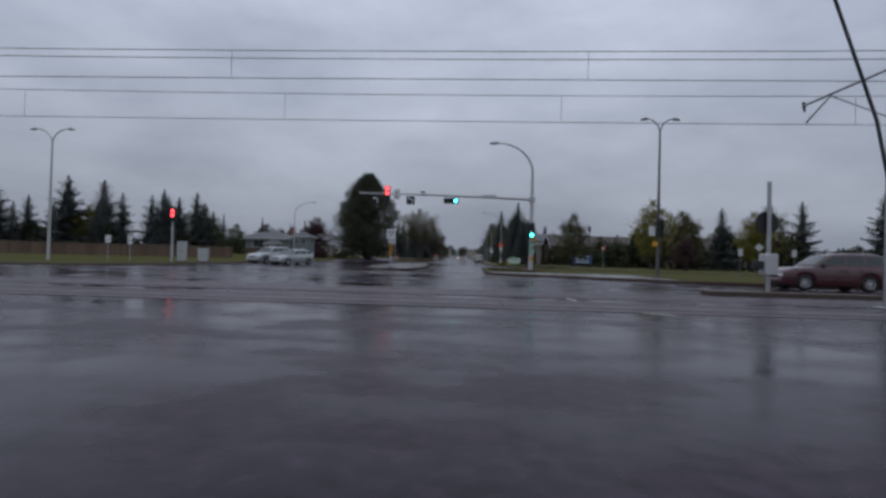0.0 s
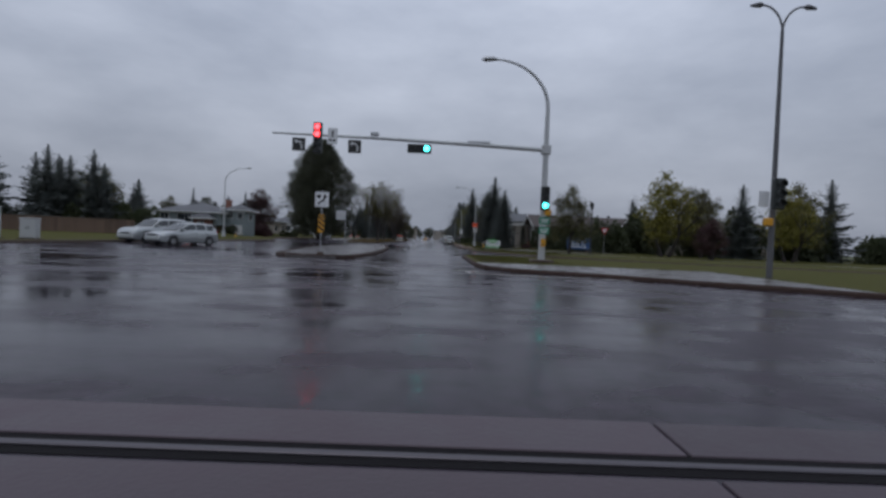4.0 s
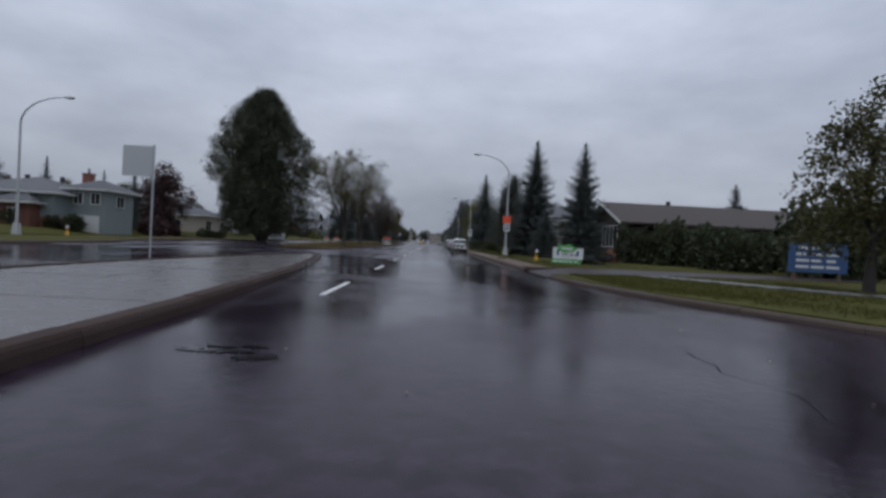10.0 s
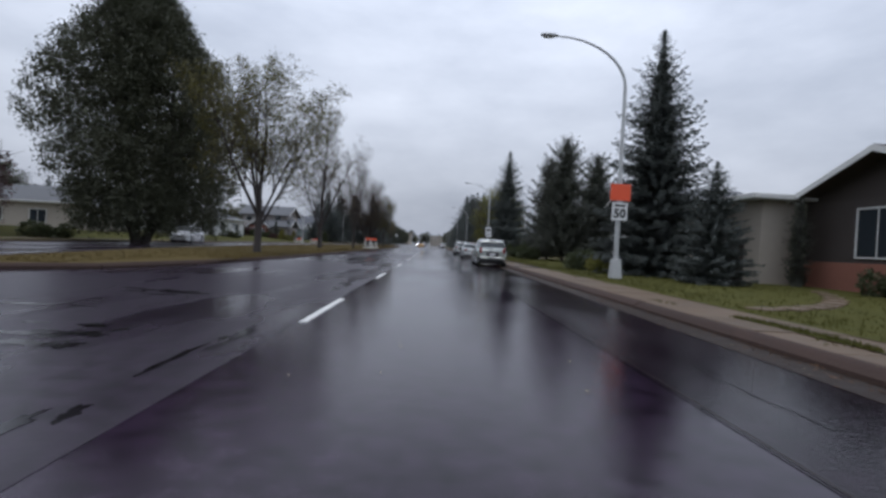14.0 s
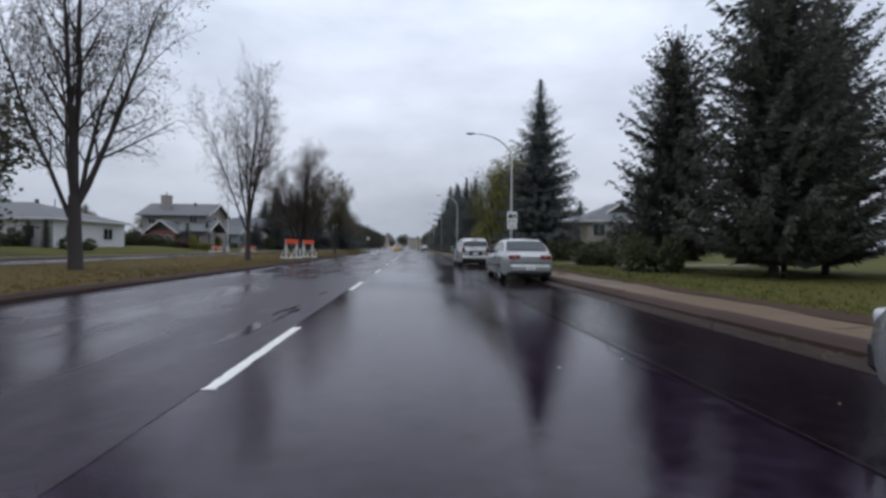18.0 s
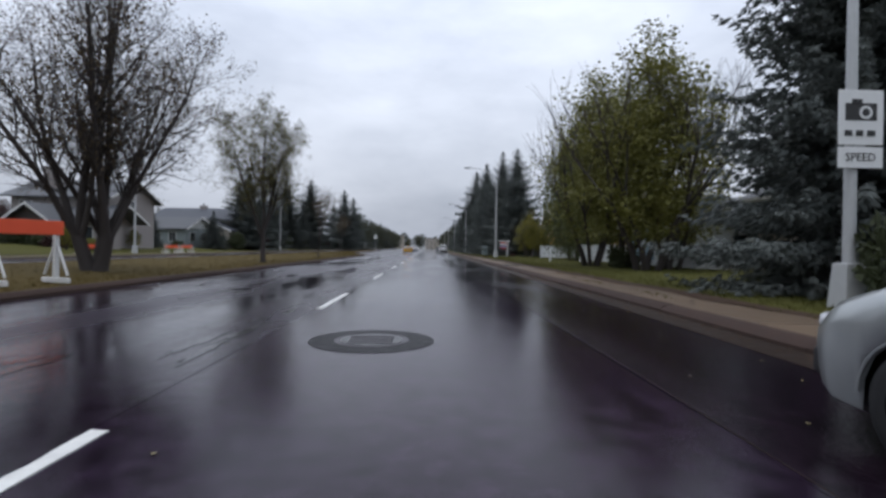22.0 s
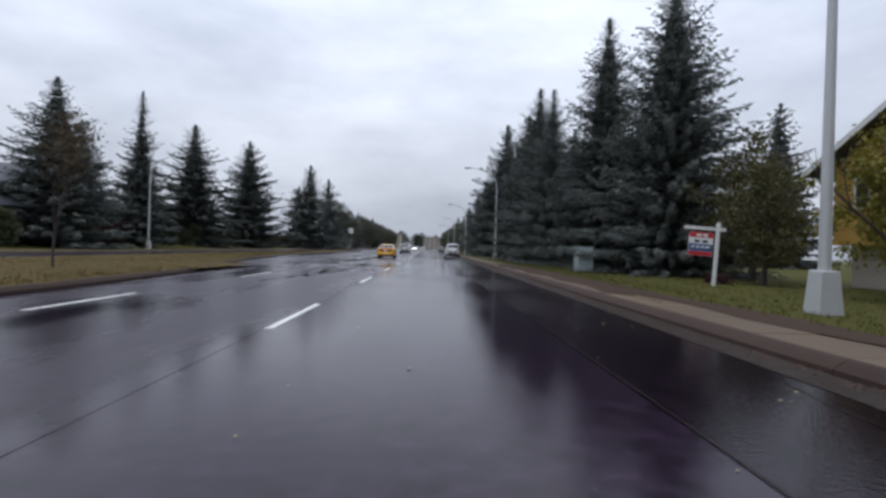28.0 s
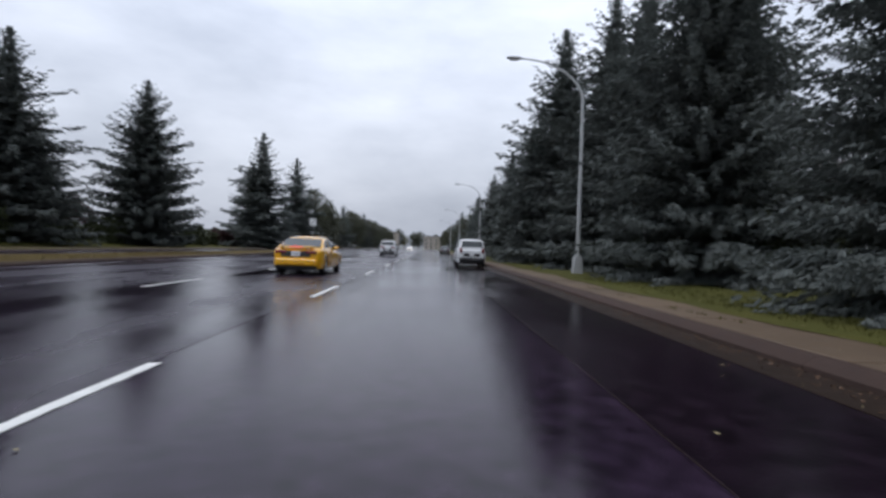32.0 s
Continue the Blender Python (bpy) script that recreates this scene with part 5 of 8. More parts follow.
for x, y in ((1.95, 169.3), (4.9, 98.2)):
    t = thing("manhole", "round cast-iron manhole cover ringed by dark asphalt", "manhole", pose(x, y, 0.0), "manholes")
    part("patch_ring", Shape().tube([(0, 0, -0.02), (0, 0, 0.004)], 0.74 if x < 3 else 0.52, 28), M_TAR if x < 3 else M_PARKING, t)
    part("frame_ring", Shape().tube([(0, 0, -0.02), (0, 0, 0.009)], 0.44, 28), M_RAIL, t)
    part("cover", Shape().tube([(0, 0, -0.02), (0, 0, 0.013)], 0.37, 28), M_PATCH, t)
    for k in range(5):
        part("rib", Shape().box(-0.26, 0.26, -0.25 + 0.115 * k, -0.21 + 0.115 * k, 0.010, 0.018), M_RAIL, t)

# ---------------------------------------------------------------- vehicles


def lerp_list(table, u):
    if u <= table[0][0]:
        return table[0][1]
    for (a, p), (b, q) in zip(table, table[1:]):
        if u <= b:
            k = (u - a) / (b - a)
            return p + (q - p) * k
    return table[-1][1]


def wheel(parent, x, y, r, w, side):
    t = Shape()
    prof = [(0.62, -0.5), (0.80, -0.5), (0.95, -0.46), (1.0, -0.32), (1.0, 0.32), (0.95, 0.46), (0.80, 0.5), (0.62, 0.5)]
    t.grid([[(x + side * o * w, y + r * f * math.cos(a), r + r * f * math.sin(a)) for f, o in prof] for a in (2 * math.pi * k / 26 for k in range(27))])
    ty = part("tyre", t, M_RUBBER, parent)
    rm = Shape()
    rm.tube([(x + side * w * 0.05, y, r), (x + side * w * 0.30, y, r)], r * 0.60, 22)
    hub = part("rim", rm, M_TRIM, parent)
    xo = x + side * w * 0.36
    star = [[], [], [], []]
    for kk in range(28):
        a, f = 2 * math.pi * (kk + (0.18, 0.0, -0.18, 0.0)[kk % 4]) / 28 + 0.2, (0.575, 0.575, 0.20, 0.20)[kk % 4]
        for row, (g, o) in zip(star, ((0.10, 0.024), (f * 0.9, 0.006), (f, -0.004), (f, -0.03))):
            row.append((xo + side * o, y + r * g * math.cos(a), r + r * g * math.sin(a)))
    sp_ = Shape().grid(star, True, False).face(star[0])
    ring = []
    for f, o in ((0.56, -0.02), (0.56, 0.015), (0.635, 0.015), (0.635, -0.02)):
        ring.append([(xo + side * o, y + r * f * math.cos(a), r + r * f * math.sin(a)) for a in (2 * math.pi * k / 26 for k in range(26))])
    part("rim_ring", Shape().grid(ring, True), M_RIM, parent, "silver rim edge")
    part("wheel_cover", sp_, M_RIM, parent, "silver spoked wheel cover")


def lens(x0, x1, y0, y1, z0, z1, e=0.45):
    """A rounded lamp glass that fills a box."""
    def p(c):
        return math.copysign(abs(c) ** e, c)
    cx, cy, cz, rx, ry, rz = (x0 + x1) / 2, (y0 + y1) / 2, (z0 + z1) / 2, (x1 - x0) / 2, (y1 - y0) / 2, (z1 - z0) / 2
    rows = []
    for i in range(9):
        a = math.pi * (i / 8 - 0.5)
        rows.append([(cx + rx * p(math.cos(a)) * p(math.cos(b)), cy + ry * p(math.sin(a)), cz + rz * p(math.cos(a)) * p(math.sin(b))) for b in (2 * math.pi * k / 16 for k in range(16))])
    return Shape().grid(rows, True)


def car(name, label, m, paint, L=4.5, W=1.75, H=1.42, base=2.6, rear=0.95, r=0.31, deck=None, roof=None, belt=0.92, glass_rows=(), tail=(0.78, 0.14, 0.34), category="car",
        tail_on=False, head_on=False, spoiler=False, rails=False, group="", rear_glass=(0.02, 0.13), front_glass=None, low_trim=None, van=False, plate_z=0.66, mould=None):
    """A car whose front looks along +y. deck: height of bonnet, waist and boot from tail (0) to nose (1); roof: height of the cabin along it."""
    t = thing(name, label, category, m, group)
    hw, y0 = W / 2, -L / 2
    yr, yf = y0 + rear, y0 + rear + base
    sill, ra = 0.24, r * 1.16

    def width(u):
        e = abs(2 * u - 1)
        return hw * (1 - 0.16 * max(0, (e - 0.72) / 0.28) ** 2.2)

    us = sorted({0.0, 0.006, 0.02, 0.05, 0.95, 0.98, 0.994, 1.0} | {k / 40 for k in range(2, 39)} | {(yy + ra * s_ - y0) / L for yy in (yr, yf) for s_ in (-1.001, -0.97, -0.8, -0.5, 0, 0.5, 0.8, 0.97, 1.001)})
    rows = []
    for u in us:
        y = y0 + L * u
        zb = sill + (0.05 if u < 0.04 or u > 0.96 else 0)
        for yw in (yr, yf):
            if abs(y - yw) < ra:
                zb = max(zb, r + math.sqrt(ra * ra - (y - yw) ** 2) * 0.98)
        zt = lerp_list(deck, u)
        w = width(u)
        end = max(0.0, 1 - min(u, 1 - u) / 0.02)
        w, zt2 = w * (1 - 0.04 * end), zt - 0.05 * end
        zb2 = zb + 0.06 * end
        mid = max(zb2 + 0.02, min(zt2 - 0.12, 0.56))
        half = [(w * 0.955, zb2), (w * 0.985, zb2 + (mid - zb2) * 0.4), (w, mid), (w * 0.992, mid + (zt2 - mid) * 0.45), (w * 0.965, zt2 - 0.07), (w * 0.91, zt2 - 0.022), (w * 0.72, zt2), (w * 0.35, zt2 + 0.018)]
        pts = [(-a, y, b) for a, b in half] + [(0, y, zt2 + 0.022)] + [(a, y, b) for a, b in half[::-1]]
        rows.append(pts)
    s = Shape().grid(rows)
    s.face(rows[0])
    s.face(rows[-1][::-1])
    body = part("body", s, paint, t)
    part("underbody", Shape().box(-hw * 0.86, hw * 0.86, y0 + 0.12, -y0 - 0.12, 0.19, 0.60, 0.05), M_TRIM, t)
    # cabin
    ru = [u for u, _ in roof]
    n = 30
    cab, side_pts = [], []
    for k in range(n + 1):
        u = ru[0] + (ru[-1] - ru[0]) * k / n
        y = y0 + L * u
        zr, zb = lerp_list(roof, u), lerp_list(deck, u) - 0.03
        f = min(1.0, max(0.0, (zr - zb) / (H - belt)))
        wb = width(u) * 0.93
        wt = wb * (1 - 0.20 * f)
        half = [(wb, zb), (wb * 0.985 - (wb - wt) * 0.1, zb + (zr - zb) * 0.10), (wt + (wb - wt) * 0.15, zb + (zr - zb) * 0.84), (wt * 0.95, zb + (zr - zb) * 0.955), (wt * 0.80, zr), (wt * 0.4, zr + 0.02 * f)]
        cab.append([(-a, y, b) for a, b in half] + [(0, y, zr + 0.026 * f)] + [(a, y, b) for a, b in half[::-1]])
        side_pts.append((y, zb, zr, wb, wt))
    part("cabin", Shape().grid(cab), paint, t)

    def side_at(y, k):
        for (ya, zb, zr, wb, wt), (yb, zb2, zr2, wb2, wt2) in zip(side_pts, side_pts[1:]):
            if ya <= y <= yb:
                f = (y - ya) / (yb - ya)
                zb, zr, wb, wt = zb + (zb2 - zb) * f, zr + (zr2 - zr) * f, wb + (wb2 - wb) * f, wt + (wt2 - wt) * f
                a = (wb * 0.985 - (wb - wt) * 0.1, zb + (zr - zb) * 0.10)
                b = (wt + (wb - wt) * 0.15, zb + (zr - zb) * 0.84)
                return a[0] + (b[0] - a[0]) * k, a[1] + (b[1] - a[1]) * k
        return side_pts[-1][3], side_pts[-1][1]

    for a, b in glass_rows:
        ya, yb = y0 + L * a, y0 + L * b
        for sd in (-1, 1):
            top, low = [], []
            for j in range(9):
                y = ya + (yb - ya) * j / 8
                xt, zt = side_at(y, 0.98)
                xl, zl = side_at(y, 0.12)
                if zt - zl < 0.06:
                    zt, xt = zl + 0.03, xl
                top.append((sd * (xt + 0.007), y, zt))
                low.append((sd * (xl + 0.007), y, zl))
            part("side_window", Shape().grid([low, top] if sd > 0 else [top, low]), M_CARGLASS, t)
    for nm, (a, b), sgn in (("rear_window", rear_glass, -1), ("windscreen", front_glass, 1)):
        g = []
        for j in range(7):
            u = a + (b - a) * j / 6
            y = y0 + L * u
            zr = lerp_list(roof, u)
            w = width(u) * 0.93 * (1 - 0.20 * min(1, max(0, (zr - lerp_list(deck, u)) / (H - belt)))) * (0.97 if van else 0.90)
            g.append([(w * q, y + sgn * 0.012, zr + 0.014 + 0.022 * (1 - q * q)) for q in (-1, -0.6, 0, 0.6, 1)])
        part(nm, Shape().grid(g), M_CARGLASS, t)
    for sd in (-1, 1):
        for yy in (yr, yf):
            wheel(t, sd * (hw - 0.115), yy, r, 0.21, sd)
        my = y0 + L * (front_glass[1] - 0.085)
        mx, mz = side_at(my, 0.10)
        part("wing_mirror", Shape().box(min(sd * (mx - 0.02), sd * (mx + 0.17)), max(sd * (mx - 0.02), sd * (mx + 0.17)), my - 0.05, my + 0.07, mz, mz + 0.13, 0.045), M_TRIM if low_trim or mould else paint, t)
        for a, b in glass_rows[-2:]:
            hy = y0 + L * (a + 0.02)
            part("door_handle", Shape().box(min(sd * hw * 0.985, sd * (hw + 0.028)), max(sd * hw * 0.985, sd * (hw + 0.028)), hy, hy + 0.19, belt - 0.17, belt - 0.125, 0.012), M_TRIM if low_trim or mould else paint, t)
        for yy in (yr, yf):
            part("wheel_arch", Shape().tube([(sd * (hw - 0.012), yy + ra * math.cos(a), r + ra * 0.985 * math.sin(a)) for a in (math.pi * (0.02 + 0.96 * j / 12) for j in range(13))], 0.013, 6), paint, t)
        part("side_moulding", Shape().box(min(sd * (hw - 0.03), sd * (hw + 0.014)), max(sd * (hw - 0.03), sd * (hw + 0.014)), yr + ra + 0.06, yf - ra - 0.06, 0.47, 0.54, 0.012), low_trim or mould or paint, t)
        for a, b in glass_rows:
            gy = y0 + L * a - 0.012
            if gy > yr + ra * 0.6:
                part("door_gap", Shape().box(min(sd * (hw - 0.02), sd * (hw + 0.003)), max(sd * (hw - 0.02), sd * (hw + 0.003)), gy, gy + 0.007, 0.34, belt - 0.08), M_TRIM, t)
    z, h, w = tail
    wr = width(0.01) * 0.95
    for sd in (-1, 1):
        a, b = sorted((sd * wr * 1.012, sd * (wr - w)))
        part("tail_light", lens(a, b, y0 - 0.03, y0 + 0.26, z - h / 2, z + h / 2), M_TAIL_ON if tail_on else M_TAIL, t, "red tail light")
        a, b = sorted((sd * width(0.99) * 0.96, sd * (width(0.99) * 0.96 - 0.40)))
        part("head_light", lens(a, b, -y0 - 0.30, -y0 + 0.02, 0.59, 0.74), M_HEAD_ON if head_on else M_HEAD, t, "clear head light")
        part("exhaust_shadow", Shape().box(sd * 0.5 - 0.1, sd * 0.5 + 0.1, y0 - 0.012, y0 + 0.05, 0.30, 0.33), M_TRIM, t)
    part("rear_bumper", Shape().box(-wr * 1.01, wr * 1.01, y0 - 0.06, y0 + 0.16, 0.30 if mould else 0.34, 0.47 if van else 0.60 if mould else 0.58, 0.085 if mould else 0.05), low_trim or paint, t)
    if van:
        part("bumper_top", Shape().box(-wr * 1.0, wr * 1.0, y0 - 0.055, y0 + 0.10, 0.472, 0.60, 0.04), paint, t)
        part("high_brake_light", Shape().box(-0.17, 0.17, y0 + L * 0.058, y0 + L * 0.058 + 0.03, H - 0.10, H - 0.06, 0.008), M_TRIM, t)
        part("rear_wiper", Shape().tube([(0.0, y0 + 0.015, 1.06), (-0.30, y0 + 0.09, 1.16)], 0.012, 5), M_TRIM, t)
    part("front_bumper", Shape().box(-wr * 1.0, wr * 1.0, -y0 - 0.10, -y0 + 0.06, 0.30, 0.54, 0.05), low_trim or paint, t)
    part("grille", Shape().box(-0.42, 0.42, -y0 - 0.04, -y0 + 0.02, 0.60, 0.71, 0.015), M_TRIM, t)
    part("number_plate", Shape().box(-0.155, 0.155, y0 - (0.074 if mould else 0.034), y0 - 0.012, plate_z, plate_z + 0.16, 0.008), M_SIGN_WHITE, t, "pale plate with dark bars")
    part("plate_bar", Shape().box(-0.11, 0.11, y0 - (0.078 if mould else 0.038), y0 - (0.073 if mould else 0.033), plate_z + 0.06, plate_z + 0.095), M_STEEL, t)
    if mould:
        part("boot_gap", Shape().box(-wr * 0.93, wr * 0.93, y0 - 0.016, y0 + 0.02, 0.622, 0.634), M_TRIM, t)
        for sd in (-1, 1):
            part("indicator", lens(min(sd * wr * 0.62, sd * wr * 0.80), max(sd * wr * 0.62, sd * wr * 0.80), y0 - 0.034, y0 + 0.1, 0.775, 0.845), M_AMBER, t, "dull amber indicator lens")
    part("rear_panel", Shape().box(-0.5 + 0.13 * van, 0.5 - 0.13 * van, y0 - 0.012, y0 + 0.03, 0.64, 0.84 + 0.05 * van, 0.01), M_TRIM if spoiler or low_trim else paint, t)
    if spoiler:
        zt = lerp_list(deck, 0.02)
        part("spoiler", Shape().box(-wr * 0.88, wr * 0.88, y0 + 0.02, y0 + 0.26, zt + 0.07, zt + 0.11, 0.018), paint, t)
        for sd in (-1, 1):
            part("spoiler_foot", Shape().box(sd * wr * 0.7 - 0.05, sd * wr * 0.7 + 0.05, y0 + 0.06, y0 + 0.22, zt - 0.02, zt + 0.08, 0.01), paint, t)
        part("brake_light", Shape().box(-0.22, 0.22, y0 + 0.012, y0 + 0.03, zt + 0.075, zt + 0.1), M_TAIL_ON, t)
    if rails:
        for sd in (-1, 1):
            xs = sd * hw * 0.62
            part("roof_rail", Shape().tube([(xs, y0 + L * 0.10, H - 0.02), (xs, y0 + L * 0.14, H + 0.05), (xs, y0 + L * 0.52, H + 0.055), (xs, y0 + L * 0.57, H)], 0.018, 6), M_TRIM, t)
    return t


SEDAN = dict(L=4.42, W=1.67, H=1.41, base=2.46, rear=0.98, r=0.295, belt=0.92, deck=[(0, 0.86), (0.03, 0.92), (0.17, 0.95), (0.5, 0.93), (0.70, 0.90), (0.90, 0.80), (0.97, 0.72), (1, 0.62)],
             roof=[(0.10, 0.94), (0.215, 1.32), (0.28, 1.39), (0.43, 1.405), (0.52, 1.36), (0.70, 0.90)], glass_rows=((0.155, 0.36), (0.375, 0.675)), rear_glass=(0.12, 0.21), front_glass=(0.535, 0.69))
COUPE = dict(L=4.55, W=1.72, H=1.35, base=2.64, rear=0.98, r=0.305, belt=0.90, deck=[(0, 0.84), (0.03, 0.92), (0.15, 0.95), (0.5, 0.91), (0.70, 0.87), (0.90, 0.76), (0.97, 0.67), (1, 0.56)],
             roof=[(0.11, 0.93), (0.27, 1.27), (0.34, 1.34), (0.45, 1.35), (0.54, 1.29), (0.71, 0.87)], glass_rows=((0.21, 0.36), (0.38, 0.67)), rear_glass=(0.13, 0.265), front_glass=(0.55, 0.70))
VAN = dict(L=4.74, W=1.87, H=1.65, base=2.87, rear=0.98, r=0.325, belt=1.06, deck=[(0, 1.0), (0.03, 1.05), (0.5, 1.06), (0.72, 1.04), (0.86, 0.97), (0.95, 0.84), (1, 0.68)],
           roof=[(0.012, 1.02), (0.050, 1.51), (0.09, 1.61), (0.20, 1.65), (0.36, 1.665), (0.50, 1.63), (0.60, 1.51), (0.82, 1.01)], glass_rows=((0.085, 0.265), (0.285, 0.455), (0.47, 0.745)), rear_glass=(0.022, 0.046),
           front_glass=(0.595, 0.80), tail=(0.97, 0.34, 0.16), van=True)
SUV = dict(L=4.6, W=1.85, H=1.72, base=2.68, rear=0.98, r=0.36, belt=1.10, deck=[(0, 1.04), (0.03, 1.10), (0.5, 1.10), (0.70, 1.08), (0.90, 1.02), (0.97, 0.92), (1, 0.74)],
           roof=[(0.012, 1.06), (0.05, 1.58), (0.10, 1.70), (0.35, 1.72), (0.50, 1.69), (0.57, 1.60), (0.72, 1.08)], glass_rows=((0.085, 0.235), (0.255, 0.41), (0.425, 0.68)), rear_glass=(0.022, 0.05),
           front_glass=(0.57, 0.70), tail=(1.0, 0.34, 0.17), rails=True)
HATCH = dict(L=4.2, W=1.70, H=1.48, base=2.55, rear=0.78, r=0.30, belt=0.95, deck=[(0, 0.90), (0.03, 0.96), (0.5, 0.95), (0.70, 0.93), (0.90, 0.82), (0.97, 0.73), (1, 0.62)],
             roof=[(0.015, 0.92), (0.07, 1.28), (0.14, 1.43), (0.38, 1.48), (0.52, 1.43), (0.73, 0.93)], glass_rows=((0.10, 0.22), (0.24, 0.40), (0.415, 0.69)), rear_glass=(0.03, 0.08), front_glass=(0.54, 0.72), tail=(0.92, 0.26, 0.18))

car("minivan", "pale champagne minivan parked at the kerb", pose(5.97, 133.15, 0), M_GOLD, category="minivan", group="parked cars", low_trim=M_TRIM, **VAN)
car("sedan", "silver four-door sedan parked at the kerb", pose(5.98, 150.55, 0), M_SILVER, category="car", group="parked cars", tail=(0.81, 0.15, 0.40), plate_z=0.40, mould=M_TRIM, **SEDAN)
car("minivan", "silver minivan with roof rails parked at the kerb", pose(5.93, 164.15, 0), M_SILVER, category="minivan", group="parked cars", rails=True, low_trim=M_TRIM, **VAN)
car("suv", "white sport utility car parked at the kerb", pose(5.75, 276.6, 0), M_WHITE_PAINT, category="suv", group="parked cars", low_trim=M_TRIM, **SUV)
car("suv", "white sport utility car driving along the wet road", pose(-1.35, 300.0, 0), M_WHITE_PAINT, category="suv", low_trim=M_TRIM, **{**SUV, "tail": (1.0, 0.19, 0.42)})
car("coupe", "yellow two-door coupe with rear spoiler on the wet road", pose(-1.45, 262.5, 0), M_YELLOW_CAR, category="car", spoiler=True, tail=(0.80, 0.13, 0.42), **COUPE)
car("hatchback", "silver hatchback nearing the crossing on the opposite carriageway", pose(-12.8, 67.5, 0, 0, 0, 152), M_SILVER, category="car", tail=(0.92, 0.26, 0.18), **{k: v for k, v in HATCH.items() if k != "tail"})
car("suv", "silver sport utility car beside a hatchback near the crossing", pose(-16.2, 70.5, 0, 0, 0, 158), M_SILVER, category="suv", **SUV)
car("suv", "dark red sport utility car in the cross street", pose(20.8, 44.6, 0, 0, 0, 86), M_RED_CAR, category="suv", **SUV)
car("hatchback", "dark red hatchback in the cross street", pose(26.4, 44.4, 0, 0, 0, 88), M_RED_CAR, category="car", **HATCH)
car("suv", "pale sport utility car parked along the far kerb", pose(-23.4 + 1.9, 150.5, 0, 0, 0, 186), M_WHITE_PAINT, category="suv", group="parked cars", **SUV)
car("sedan", "dark car parked far along the kerb", pose(5.8, 330, 0), M_DARK_CAR, category="car", group="parked cars", tail=(0.80, 0.15, 0.36), **SEDAN)
car("sedan", "oncoming car far along the road with lit head lamps", pose(-6.6, 392, 0, 0, 0, 180), M_SILVER, category="car", head_on=True, tail=(0.80, 0.15, 0.36), **SEDAN)
car("suv", "oncoming silver car far along the road", pose(-3.2, 418, 0, 0, 0, 180), M_SILVER, category="suv", head_on=True, **SUV)

# ---------------------------------------------------------------- houses


def window_unit(house, x, z, w, h, y, material_frame=None, panes=2, m=None, name="window"):
    fr = part(name, Shape().box(x - w / 2 - 0.07, x + w / 2 + 0.07, y - 0.05, y + 0.02, z - h / 2 - 0.07, z - h / 2, 0.008)
              .box(x - w / 2 - 0.07, x + w / 2 + 0.07, y - 0.05, y + 0.02, z + h / 2, z + h / 2 + 0.07, 0.008)
              .box(x - w / 2 - 0.07, x - w / 2, y - 0.05, y + 0.02, z - h / 2, z + h / 2, 0.008)
              .box(x + w / 2, x + w / 2 + 0.07, y - 0.05, y + 0.02, z - h / 2, z + h / 2, 0.008), material_frame or M_TRIMWHITE, house, m=m)
    for k in range(panes):
        a = x - w / 2 + w * k / panes
        part("pane", Shape().box(a + 0.02, a + w / panes - 0.02, y - 0.016, y - 0.006, z - h / 2 + 0.01, z + h / 2 - 0.01), M_WINDOW, fr)
        if k:
            part("mullion", Shape().box(a - 0.02, a + 0.02, y - 0.045, y - 0.004, z - h / 2, z + h / 2), material_frame or M_TRIMWHITE, fr)
    return fr


def roof_gable(house, x0, x1, y0, y1, z, rise, over, material, along="x", fascia=True):
    """A gable roof with thickness, over walls that end at z; along: the ridge's way."""
    a, b, c, d = x0 - over, x1 + over, y0 - over, y1 + over
    t = 0.16
    if along == "x":
        m_ = (c + d) / 2
        e = rise * over / ((y1 - y0) / 2)
        sec = [(c, z - e), (m_, z + rise), (d, z - e)]
        rows = [[(x, y, zz) for y, zz in sec] + [(x, y, zz + t) for y, zz in sec[::-1]] for x in (a, b)]
    else:
        m_ = (a + b) / 2
        e = rise * over / ((x1 - x0) / 2)
        sec = [(a, z - e), (m_, z + rise), (b, z - e)]
        rows = [[(x, y, zz) for x, zz in sec] + [(x, y, zz + t) for x, zz in sec[::-1]] for y in (c, d)]
    s = Shape().grid(rows, True, False)
    for r_ in rows:
        s.face([r_[0], r_[1], r_[4], r_[5]]).face([r_[1], r_[2], r_[3], r_[4]])
    rf = part("roof", s, material, house)
    if fascia:
        for k, r_ in enumerate(rows):
            o = Vector((1, 0, 0) if along == "x" else (0, 1, 0)) * (0.03 if k else -0.03)
            for i, j in ((0, 1), (1, 2)):
                p, q = Vector(r_[i]), Vector(r_[j])
                dn, up = Vector((0, 0, -0.10)), Vector((0, 0, t * 0.9))
                quad = [p + dn, q + dn, q + up, p + up]
                back, front = [v + o * 0.1 for v in quad], [v + o for v in quad]
                part("fascia_board", Shape().grid([back, front], True, False).face(front).face(back[::-1]), M_TRIMWHITE, rf)
    return rf


